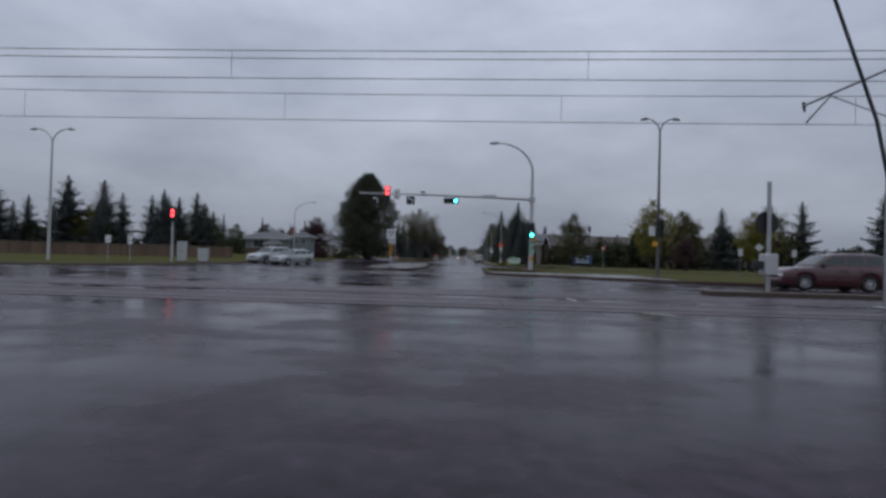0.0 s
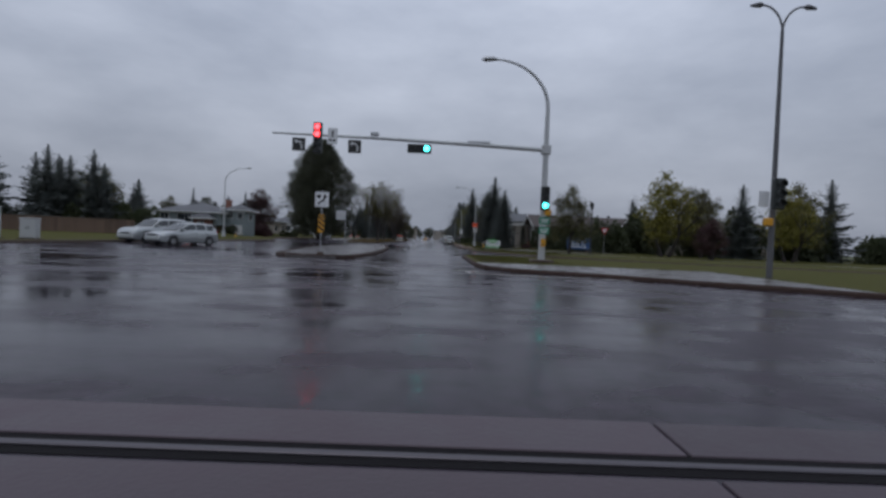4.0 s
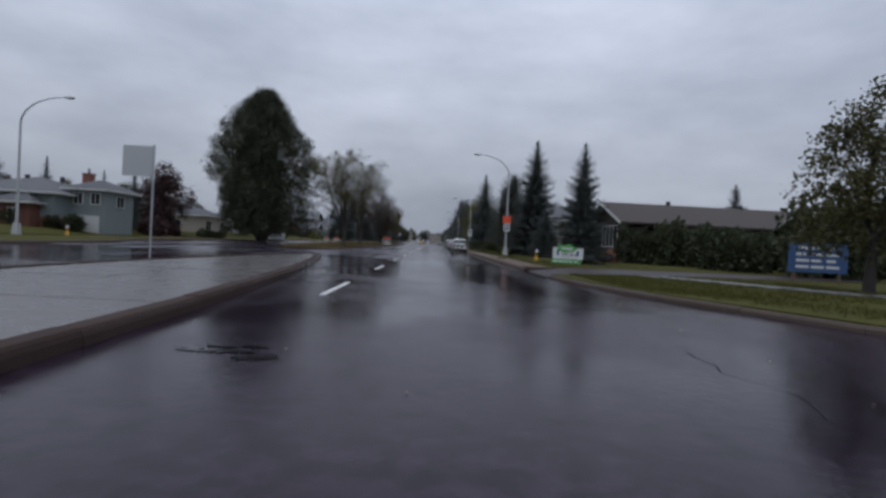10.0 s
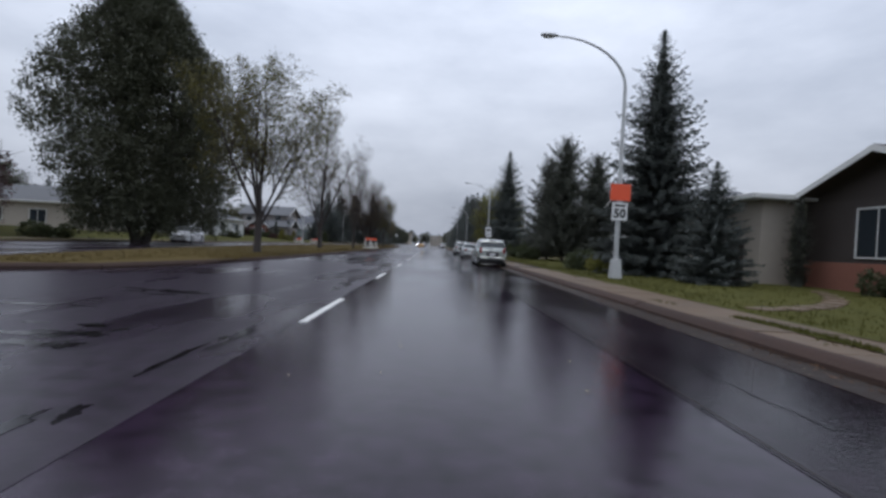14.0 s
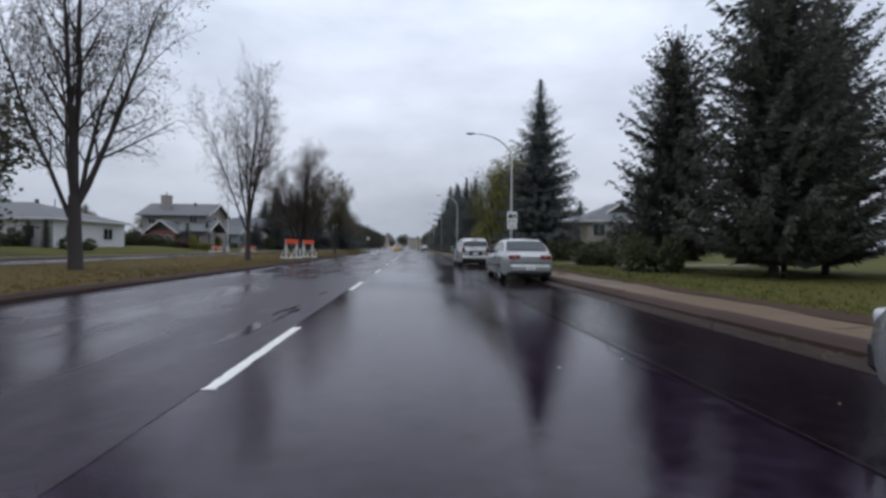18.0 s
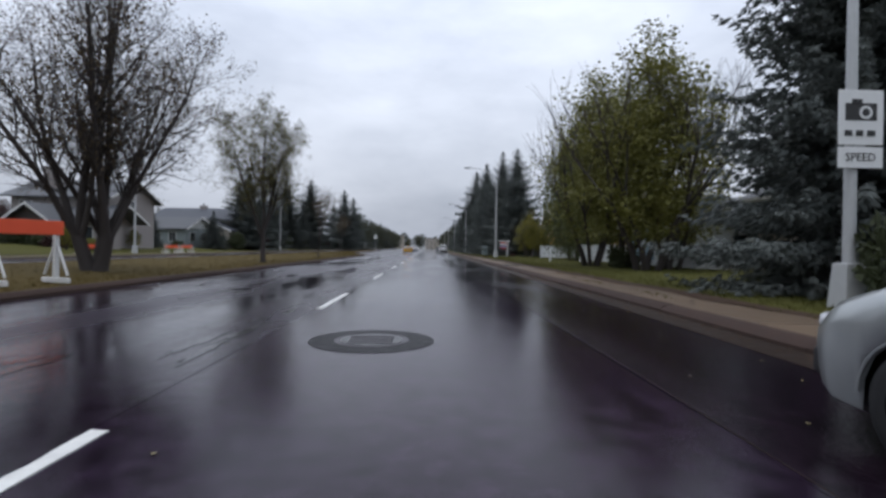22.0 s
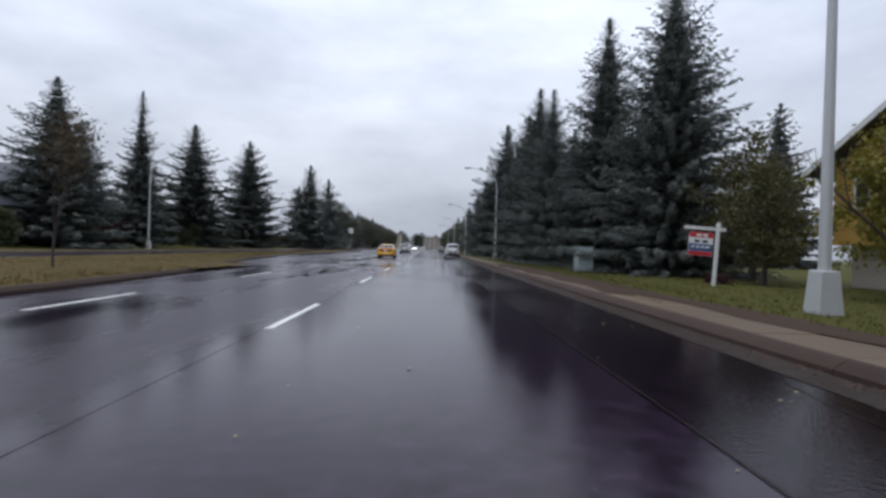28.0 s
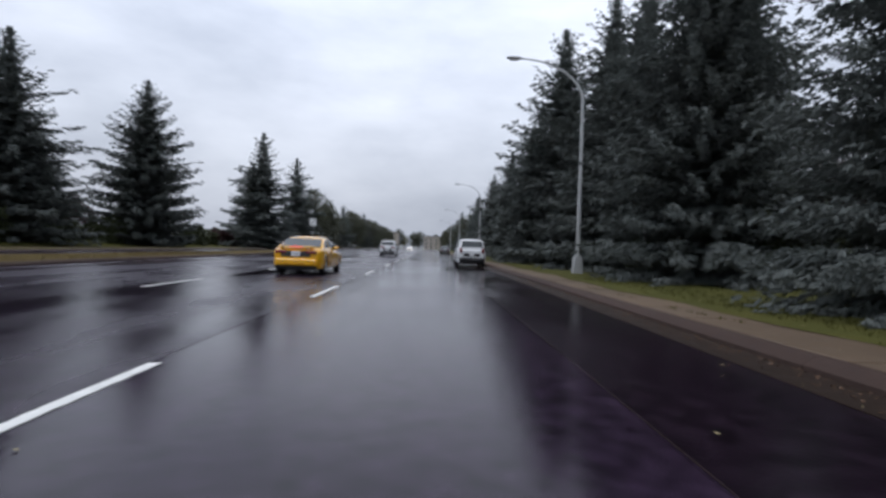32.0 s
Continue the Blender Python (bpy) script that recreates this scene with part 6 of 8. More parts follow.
def roof_hip(house, x0, x1, y0, y1, z, rise, over, material):
    a, b, c, d = x0 - over, x1 + over, y0 - over, y1 + over
    i = min(b - a, d - c) / 2
    if b - a > d - c:
        r0, r1 = (a + i, (c + d) / 2, z + rise), (b - i, (c + d) / 2, z + rise)
    else:
        r0, r1 = ((a + b) / 2, c + i, z + rise), ((a + b) / 2, d - i, z + rise)
    e = [(a, c, z), (b, c, z), (b, d, z), (a, d, z)]
    s = Shape()
    if b - a > d - c:
        s.face([e[0], e[1], r1, r0]).face([e[2], e[3], r0, r1]).face([e[1], e[2], r1]).face([e[3], e[0], r0])
    else:
        s.face([e[1], e[2], r1, r0]).face([e[3], e[0], r0, r1]).face([e[0], e[1], r0]).face([e[2], e[3], r1])
    s.face(e[::-1])
    rf = part("roof", s, material, house)
    part("eave", Shape().box(a, b, c, d, z - 0.16, z - 0.003, 0.01), M_TRIMWHITE, rf)
    return rf


def courses(house, x0, x1, y0, y1, z0, z1, material, step=0.22, name="wall"):
    """Walls with lapped boards that stand a little proud at the foot of each course."""
    n, o, rows = max(1, round((z1 - z0) / step)), 0.022, []
    lo, hi = [(x0 - o, y0 - o), (x1 + o, y0 - o), (x1 + o, y1 + o), (x0 - o, y1 + o)], [(x0, y0), (x1, y0), (x1, y1), (x0, y1)]
    for k in range(n):
        za = z0 + (z1 - z0) * k / n
        rows += [[(x, y, za) for x, y in hi], [(x, y, za) for x, y in lo]]
    rows.append([(x, y, z1) for x, y in hi])
    return part(name, Shape().grid(rows, True, False), material, house)


def gable_wall(house, x0, x1, y, z, rise, material, along="y"):
    """The triangle of wall under a gable; along y: it faces the y way."""
    if along == "y":
        f, g = [(x0, y, z), (x1, y, z), ((x0 + x1) / 2, y, z + rise)], 0.12
        s = Shape().face(f).face([(a, b + g, c) for a, b, c in f[::-1]])
    else:
        f = [(y, x0, z), (y, x1, z), (y, (x0 + x1) / 2, z + rise)]
        s = Shape().face(f).face([(a + 0.12, b, c) for a, b, c in f[::-1]])
    return part("gable", s, material, house)


def side_m(x):
    """Turns a window made on a front wall on to a wall that faces +x, at that x."""
    return pose(x, 0, 0, 0, 0, 90)


def chimney(house, x, y, z0, z1, w, material, pots=1):
    c = part("chimney", Shape().box(x - w / 2, x + w / 2, y - w / 2, y + w / 2, z0, z1, 0.01).box(x - w / 2 - 0.06, x + w / 2 + 0.06, y - w / 2 - 0.06, y + w / 2 + 0.06, z1 - 0.16, z1 + 0.02, 0.01), material, house)
    for k in range(pots):
        part("flue", Shape().tube([(x + (k - (pots - 1) / 2) * 0.4, y, z1), (x + (k - (pots - 1) / 2) * 0.4, y, z1 + 0.5)], 0.1, 8), M_TRIM, c)


def vent(house, x, y, z):
    part("roof_vent", Shape().box(x - 0.16, x + 0.16, y - 0.16, y + 0.16, z - 0.3, z + 0.3, 0.03), M_TRIM, house)


# left row, nearest first. Windows on walls that face the street (+x) use wall-local coordinates.
h = thing("house", "split-level teal house with a brick lower storey and grey hip roofs", "house", pose(-39.0, 119.5, 0.35))
part("brick_base", Shape().box(-3.05, 7.45, -2.05, 8.05, -0.6, 1.25, 0.01), M_BRICK, h, "brown brick lower storey")
courses(h, -3, 7.4, -2, 8, 1.25, 3.5, M_SIDING_TEAL)
roof_hip(h, -3, 7.4, -2, 8, 3.5, 1.75, 0.7, M_ROOF_GREY)
part("entry_brick", Shape().box(3.6, 6.2, -3.2, -2.0, -0.6, 2.5, 0.01), M_BRICK, h, "brown brick entrance bay")
roof_hip(h, 3.4, 6.4, -3.4, -1.6, 2.52, 0.8, 0.4, M_ROOF_GREY)
courses(h, 7.4, 10.6, 0.0, 4.6, -0.6, 4.1, M_SIDING_TEAL)
roof_hip(h, 7.4, 10.6, 0.0, 4.6, 4.12, 1.0, 0.6, M_ROOF_GREY)
for x, z, w, hh, y in ((-1.6, 2.6, 1.3, 1.1, -2.04), (1.6, 2.5, 2.2, 1.3, -2.04), (0.2, 0.5, 1.3, 0.8, -2.09), (4.8, 1.3, 0.9, 1.2, -3.24), (8.2, 3.2, 0.8, 1.0, -0.04), (9.8, 3.2, 0.8, 1.0, -0.04)):
    window_unit(h, x, z, w, hh, y)
part("garage_door", Shape().box(7.9, 10.2, -0.07, 0.0, -0.5, 1.6, 0.01), M_TRIMWHITE, h)
window_unit(h, 2.4, 3.1, 1.1, 1.0, -10.64, m=side_m(0))
vent(h, 1.5, 2.4, 5.1)
vent(h, 4.2, 3.4, 5.1)
chimney(h, 6.0, 4.6, 4.2, 6.0, 0.8, M_BRICK, 1)

h = thing("house", "low cream house with grey hip roof behind red trees", "house", pose(-42, 160, 0.6))
courses(h, -9, 7, -5, 5, -0.8, 2.9, M_SIDING_BEIGE)
roof_hip(h, -9, 7, -5, 5, 2.95, 2.0, 0.6, M_ROOF_GREY)
for x in (-6, -2, 2.6):
    window_unit(h, x, 1.4, 1.7, 1.3, -5.04)
for y in (-3, 2.5):
    window_unit(h, y, 1.4, 1.8, 1.3, -7.04, m=side_m(0))
vent(h, -2, 0.5, 4.8)

h = thing("house", "white bungalow with a grey hip roof above its lawn", "house", pose(-41, 192, 0.75))
courses(h, -9, 6.5, -5, 8, -0.8, 3.0, M_SIDING_WHITE)
roof_hip(h, -9, 6.5, -5, 8, 3.02, 2.1, 0.7, M_ROOF_GREY)
for x, w in ((-5.2, 1.8), (-0.4, 2.4), (4.1, 1.2)):
    window_unit(h, x, 1.6, w, 1.3, -5.04, panes=3 if w > 2 else 2)
for y, w in ((-2.0, 2.2), (4.4, 1.8)):
    window_unit(h, y, 1.6, w, 1.3, -6.54, m=side_m(0))
part("front_door", Shape().box(2.0, 2.9, -5.06, -5.0, -0.2, 1.95, 0.01), M_DARKWALL, h)
vent(h, 0, 2, 5.2)
part("vent_pipe", Shape().tube([(2, 2, 4.6), (2, 2, 5.6)], 0.05, 8), M_TRIM, h)

h = thing("house", "two-storey grey stucco house with chimney and brick entrance gable", "house", pose(-35.2, 218.5, 0.8))
courses(h, -6.5, 3.6, 0, 9, -0.8, 5.4, M_STUCCO_GREY)
roof_gable(h, -6.5, 3.6, 0, 9, 5.4, 1.9, 0.8, M_ROOF_GREY, "x")
gable_wall(h, 0, 9, 3.58, 5.4, 1.9, M_STUCCO_GREY, "x")
part("brick_porch", Shape().box(-3.4, 0.6, -4.2, 0.2, -0.8, 2.6, 0.01), M_BRICK, h)
roof_gable(h, -3.4, 0.6, -4.2, 0.3, 2.6, 1.5, 0.7, M_ROOF_GREY, "y")
gable_wall(h, -3.4, 0.6, -4.2, 2.6, 1.5, M_DARKWALL, "y")
courses(h, 0.6, 4.8, -2.6, 0.2, -0.8, 2.6, M_STUCCO_GREY, name="wing")
roof_gable(h, 0.4, 5.0, -2.8, 4.0, 2.65, 1.6, 0.5, M_ROOF_GREY, "x")
for x, z, w in ((-2.3, 1.4, 1.4), (-0.4, 1.2, 0.9)):
    window_unit(h, x, z, w, 1.2, -4.24)
for x, z, w in ((-5, 4.2, 1.2), (1.6, 4.6, 1.3)):
    window_unit(h, x, z, w, 1.0, -0.04)
window_unit(h, 2.7, 1.3, 2.0, 1.3, -2.64)
window_unit(h, 4.0, 4.6, 1.4, 1.1, -3.64, m=side_m(0))
chimney(h, -3.6, 2.0, 5, 8.6, 1.3, M_STUCCO_GREY, 1)
vent(h, 0.5, 3.4, 7.2)

h = thing("house", "small pale bungalow with a wide chimney and grey roof", "house", pose(-38.7, 240, 0.75))
courses(h, -6, 5, 0, 9, -0.8, 2.8, M_SIDING_TEAL)
roof_gable(h, -6, 5, 0, 9, 2.8, 1.7, 0.7, M_ROOF_GREY, "x")
gable_wall(h, 0, 9, 4.98, 2.8, 1.7, M_SIDING_WHITE, "x")
for x, w in ((-3.6, 1.3), (0.6, 1.6), (3.2, 1.0)):
    window_unit(h, x, 1.5, w, 1.3, -0.04)
for y in (2.4, 6.4):
    window_unit(h, y, 1.5, 1.5, 1.2, -5.04, m=side_m(0))
chimney(h, -2.0, -0.45, -0.5, 5.2, 0.95, M_SIDING_BEIGE, 2)

h = thing("house", "two-storey house with cream walls and a blue-black roof", "house", pose(-38.5, 254, 0.75))
courses(h, -7, 6, 0, 9, -0.8, 5.0, M_SIDING_BEIGE)
roof_gable(h, -7, 6, 0, 9, 5.0, 1.9, 0.7, M_ROOF_DARK, "x")
gable_wall(h, 0, 9, 5.98, 5.0, 1.9, M_SIDING_BEIGE, "x")
courses(h, 0, 7.4, -4, 0.2, -0.8, 2.9, M_SIDING_BEIGE, name="wing")
roof_gable(h, 0, 7.4, -4, 0.4, 2.9, 1.7, 0.6, M_ROOF_DARK, "y")
gable_wall(h, 0, 7.4, -4.0, 2.9, 1.7, M_SIDING_BEIGE, "y")
window_unit(h, -3.4, 4.0, 1.6, 1.1, -0.04)
window_unit(h, 3.6, 1.5, 2.0, 1.3, -4.04)
window_unit(h, 4.5, 3.9, 1.4, 1.1, -6.04, m=side_m(0))
chimney(h, -0.5, 4.4, 6, 7.5, 1.0, M_STUCCO_GREY, 1)

# right row; windows on walls that face the street (-x)


def side_n(x):
    return pose(x, 0, 0, 0, 0, -90)


h = thing("house", "long brown-roofed house with white fascia and cream garage", "house", pose(19, 114.5, 0.3))
courses(h, 0.5, 19, 0, 9, -0.6, 3.6, M_DARKWALL)
roof_gable(h, 0.5, 19, 0, 9, 3.6, 1.7, 1.0, M_ROOF_BROWN, "x")
gable_wall(h, 0, 9, 0.5, 3.6, 1.7, M_DARKWALL, "x")
part("garage_wing", Shape().box(-1.6, 5, 9.0, 16, -0.6, 3.7, 0.02), M_SIDING_BEIGE, h)
part("garage_roof", Shape().box(-2.4, 5.6, 8.4, 16.8, 3.7, 3.95, 0.03), M_TRIMWHITE, h, "flat white-edged roof")
window_unit(h, -4.2, 2.2, 3.8, 1.9, 0.46, panes=4, m=side_n(0))
part("brick_skirt", Shape().box(0.38, 0.5, 0.1, 8.9, -0.5, 1.0, 0.01), M_BRICK, h, "dark red brick skirt")
window_unit(h, 5, 2.4, 2.4, 1.3, -0.04)
window_unit(h, 12, 2.4, 2.4, 1.3, -0.04)
part("garage_door", Shape().box(-1.66, -1.6, 10.2, 13.4, -0.5, 1.9, 0.01), M_DARKWALL, h)
vent(h, 6, 4.5, 5.5)
vent(h, 13, 4.5, 5.5)

h = thing("house", "two-storey pale house half hidden by pines", "house", pose(19.5, 140.5, 0.3))
courses(h, 0, 9, 0, 9, -0.6, 5.2, M_SIDING_WHITE)
roof_gable(h, 0, 9, 0, 9, 5.2, 1.6, 0.7, M_ROOF_GREY, "x")
gable_wall(h, 0, 9, 0.0, 5.2, 1.6, M_SIDING_WHITE, "x")
for x in (1.6, 4.4):
    window_unit(h, x, 4.0, 1.3, 1.2, -0.04)
    window_unit(h, x, 1.4, 1.3, 1.2, -0.04)
for y in (-2.5, -6.5):
    window_unit(h, y, 4.0, 1.4, 1.2, -0.04, m=side_n(0))

h = thing("house", "second brown-roofed house behind the hedge", "house", pose(33, 106, 0.3))
courses(h, 0, 18, 0, 9, -0.6, 3.0, M_SIDING_BEIGE)
roof_gable(h, 0, 18, 0, 9, 3.0, 2.0, 0.8, M_ROOF_BROWN, "x")
gable_wall(h, 0, 9, 0.0, 3.0, 2.0, M_SIDING_BEIGE, "x")
for x in (3, 9, 14):
    window_unit(h, x, 1.7, 1.8, 1.2, -0.04)

h = thing("house", "beige bungalow with a white-posted porch and grey hip roof", "house", pose(18.5, 184, 0.3))
courses(h, 1.9, 10, 0, 7.3, -0.6, 3.7, M_SIDING_BEIGE)
roof_hip(h, 1.9, 10, 0, 7.3, 3.72, 2.0, 0.7, M_ROOF_GREY)
roof_gable(h, 4.5, 7.4, 1.5, 5.4, 4.75, 0.95, 0.35, M_ROOF_GREY, "y")
gable_wall(h, 4.5, 7.4, 1.5, 4.7, 0.95, M_DARKWALL, "y")
for x, w in ((3.05, 1.25), (5.2, 1.35), (8.2, 1.5)):
    window_unit(h, x, 2.75, w, 1.2, -0.04)
window_unit(h, -3.2, 2.4, 2.0, 1.2, 1.86, m=side_n(0))
for x in (4.2, 6.0, 8.2):
    part("porch_post", Shape().box(x - 0.10, x + 0.10, -7.1, -6.9, -0.3, 2.5, 0.01), M_TRIMWHITE, h, "white porch post")
part("porch_roof", Shape().box(3.8, 9.6, -7.4, 0.2, 2.5, 2.68, 0.02), M_ROOF_GREY, h, "flat grey porch roof")
courses(h, 5.2, 9.4, -5.0, -0.1, -0.6, 2.5, M_SIDING_BEIGE, name="porch_wall")
window_unit(h, 7.6, 1.0, 1.8, 1.0, -5.04)
part("front_door", Shape().box(5.6, 6.45, -5.06, -5.0, -0.3, 1.8, 0.01), M_DARKWALL, h)

h = thing("house", "low house with white siding and light blue wall", "house", pose(17.8, 191.8, 0.3))
courses(h, 0, 12, 0, 9.6, -0.6, 2.7, M_SIDING_WHITE)
roof_gable(h, 0, 12, 0, 9.6, 2.7, 1.6, 0.7, M_ROOF_GREY, "x")
gable_wall(h, 0, 9.6, 0.0, 2.7, 1.6, M_SIDING_BLUE, "x")
part("blue_panel", Shape().box(-0.05, 0.0, 5.4, 9.4, 0.2, 2.66), M_SIDING_BLUE, h)
window_unit(h, 3.0, 1.3, 1.8, 1.0, -0.04)
window_unit(h, -1.9, 0.95, 2.0, 1.05, -0.04, m=side_n(0))
window_unit(h, -7.4, 1.5, 1.1, 1.0, -0.07, m=side_n(0))

h = thing("house", "two-storey mustard yellow house with a shallow grey gable", "house", pose(18.0, 223.4, 0.2))
courses(h, 0.5, 9.5, 0.4, 5.6, -0.5, 1.5, M_SIDING_BEIGE, 0.5, "lower_wall")
courses(h, 0, 9.8, 0, 5.9, 1.5, 4.5, M_SIDING_YELLOW, 0.6)
roof_gable(h, 0, 9.8, 0, 5.9, 4.5, 1.5, 0.75, M_ROOF_GREY, "x")
gable_wall(h, 0, 5.9, 0.0, 4.5, 1.5, M_SIDING_YELLOW, "x")
part("downpipe", Shape().tube([(0.12, -0.06, 4.3), (0.12, -0.06, -0.3)], 0.045, 8), M_SIDING_YELLOW, h)
for y in (-1.6, -4.3):
    window_unit(h, y, 3.4, 1.15, 1.15, -0.04, m=side_n(0))
window_unit(h, -3.0, 0.6, 1.8, 1.0, 0.46, m=side_n(0))
for x in (2.2, 6.6):
    window_unit(h, x, 3.4, 1.4, 1.1, -0.04)

h = thing("house", "dark brown low house behind the spruces", "house", pose(20, 258, 0.3))
courses(h, 0, 12, 0, 10, -0.6, 3.0, M_DARKWALL)
roof_gable(h, 0, 12, 0, 10, 3.0, 1.8, 0.9, M_ROOF_BROWN, "x")
gable_wall(h, 0, 10, 0.0, 3.0, 1.8, M_DARKWALL, "x")
window_unit(h, -3, 1.6, 1.8, 1.2, -0.04, m=side_n(0))
window_unit(h, 4, 1.6, 1.8, 1.2, -0.04)


def fence(x0, y0, x1, y1, high, material, label, board_w, name="fence", gap=0.008, z=0.14):
    d = Vector((x1 - x0, y1 - y0, 0))
    t = thing(name, label, "fence", pose(x0, y0, z, 0, 0, math.degrees(math.atan2(d.y, d.x))))
    n = max(1, round(d.length / board_w))
    w = d.length / n
    me = Shape().box(gap, w - gap, -0.012, 0.012, 0.06, high, 0.006).mesh("board", material)
    for k in range(n):
        part("board", me, None, t, m=pose(k * w, 0, 0))
    pm = Shape().box(-0.06, 0.06, -0.06, 0.06, -0.1, high + 0.08, 0.015).mesh("post", material)
    for k in range(int(d.length / 2.4) + 2):
        part("post", pm, None, t, m=pose(min(k * 2.4, d.length), 0.06, 0))
    part("top_rail", Shape().box(0, d.length, -0.04, 0.04, high - 0.02, high + 0.05, 0.01), material, t)
    return t


fence(14.9, 204.2, 20.6, 204.0, 1.35, M_VINYL, "white vinyl privacy fence between gardens", 0.6, gap=0.003)
fence(15.6, 222.2, 21.2, 222.4, 1.35, M_VINYL, "white vinyl fence before a yellow house", 0.6, gap=0.003)
fence(-78, 74, -31, 93, 1.6, M_FENCEWOOD, "long brown timber fence before the spruces", 0.36)
fence(-62, 104.5, -44.5, 112.5, 1.7, M_FENCEWOOD, "brown timber garden fence", 0.3, z=0.3)
fence(-44.5, 112.5, -33.0, 108.0, 1.5, M_FENCEWOOD, "brown timber garden fence beside the lawn", 0.3, z=0.3)


# ---------------------------------------------------------------- trees


def sprig(v, f, p, d, up, length, width, fold=0.25):
    """A pointed spray of needles or a leaf cluster: two folded triangles each side of its rib."""
    n = d.cross(up)
    if n.length < 1e-4:
        n = d.orthogonal()
    n.normalize()
    q = d.cross(n)
    b = len(v)
    mid = p + d * length * 0.45
    v.extend((tuple(p), tuple(mid + n * width + q * width * fold), tuple(p + d * length), tuple(mid - n * width + q * width * fold)))
    f.append((b, b + 1, b + 2))
    f.append((b, b + 2, b + 3))


def as_mesh(name, v, f, material):
    me = bpy.data.meshes.new(name)
    me.from_pydata(v, [], f)
    me.materials.append(material)
    me.update()
    return me


def spruce_mesh(seed, H, R, material, low=0.05, dense=1.0, ragged=0.2, droop=0.35, taper=0.9, fine=1.0):
    rnd = random.Random(seed)
    v, f = [], []
    rings = []
    for i in range(int(H * 1.6)):
        k = i / (H * 1.6 - 1)
        for q, dz in ((0.14, 0.35), (0.40, 0.0)):
            rr = (R * (1 - k) ** taper * q + 0.03)
            rings.append([(rr * rnd.uniform(0.7, 1.2) * math.cos(a), rr * rnd.uniform(0.7, 1.2) * math.sin(a), H * (low + (0.95 - low) * k) + dz - 0.12 * rr + rnd.uniform(-0.15, 0.15)) for a in (2 * math.pi * j / 11 for j in range(11))])
    for i, ring in enumerate(rings):
        b0 = len(v)
        v.extend(ring)
        if i % 2:
            for j in range(11):
                f.append((b0 - 11 + j, b0 + j, b0 + (j + 1) % 11))
                f.append((b0 - 11 + j, b0 + (j + 1) % 11, b0 - 11 + (j + 1) % 11))
    levels = int(H * 2.6 * dense ** 0.5)
    for i in range(levels):
        k = i / (levels - 1)
        z = H * (low + (0.985 - low) * k)
        reach = R * ((1 - k) ** taper) * (0.80 + 0.20 * math.cos(i * 2 * math.pi / 3 + seed)) * (1 + 0.10 * math.sin(i * 0.7 + seed)) + 0.06
        n = max(6, int((7 + 5 * (1 - k)) * dense))
        for j in range(n):
            a = 2 * math.pi * (j + rnd.random() * 0.9) / n + i * 1.3
            L = reach * rnd.uniform(1 - ragged, 1 + ragged * 0.7)
            if rnd.random() < 0.06:
                L *= 0.55
            dip = droop * (1 - k) ** 0.8 - 0.5 * k * k
            dirn = Vector((math.cos(a), math.sin(a), -dip)).normalized()
            side = Vector((-math.sin(a), math.cos(a), 0))
            m = max(5, int(L / 0.15 * dense ** 0.5))
            for s in range(m):
                u = (s + 0.7) / m
                p = Vector((0, 0, z)) + dirn * (L * u) + Vector((0, 0, 0.22 * L * u * u + rnd.uniform(-0.15, 0.12)))
                w = (0.10 + 0.07 * (1 - u)) * min(1.4, 0.28 + L * 0.34) * fine
                for sd in (-1.2, -0.7, 0, 0.7, 1.2):
                    d = (dirn + side * sd * 0.85 + Vector((rnd.uniform(-0.2, 0.2), rnd.uniform(-0.2, 0.2), rnd.uniform(-0.75, 0.30)))).normalized()
                    sprig(v, f, p, d, Vector((rnd.uniform(-0.8, 0.8), rnd.uniform(-0.8, 0.8), 1)), w * rnd.uniform(1.9, 3.2) * (1.3 - 0.4 * u if abs(sd) > 1 else 1.0), w * 0.42)
                if u > 0.25 and rnd.random() < 0.6:
                    sprig(v, f, p, Vector((rnd.uniform(-0.3, 0.3), rnd.uniform(-0.3, 0.3), -1)).normalized(), dirn, w * 1.8, w * 0.4)
    for s in range(14):
        sprig(v, f, Vector((0, 0, H * 0.94)), Vector((rnd.uniform(-0.2, 0.2), rnd.uniform(-0.2, 0.2), 1)).normalized(), Vector((1, 0, 0)), H * 0.06, 0.05)
    return as_mesh("crown", v, f, material)


def conifer(name, label, mesh_crown, H):
    t = thing(name, label, "tree", pose(0, 0, -900))
    part("trunk", Shape().tube([(0, 0, -0.25), (0, 0, H * 0.4), (0, 0, H * 0.97)], [0.013 * H + 0.05, 0.008 * H + 0.03, 0.015], 8), M_BARK, t)
    part("crown", mesh_crown, None, t)
    return t


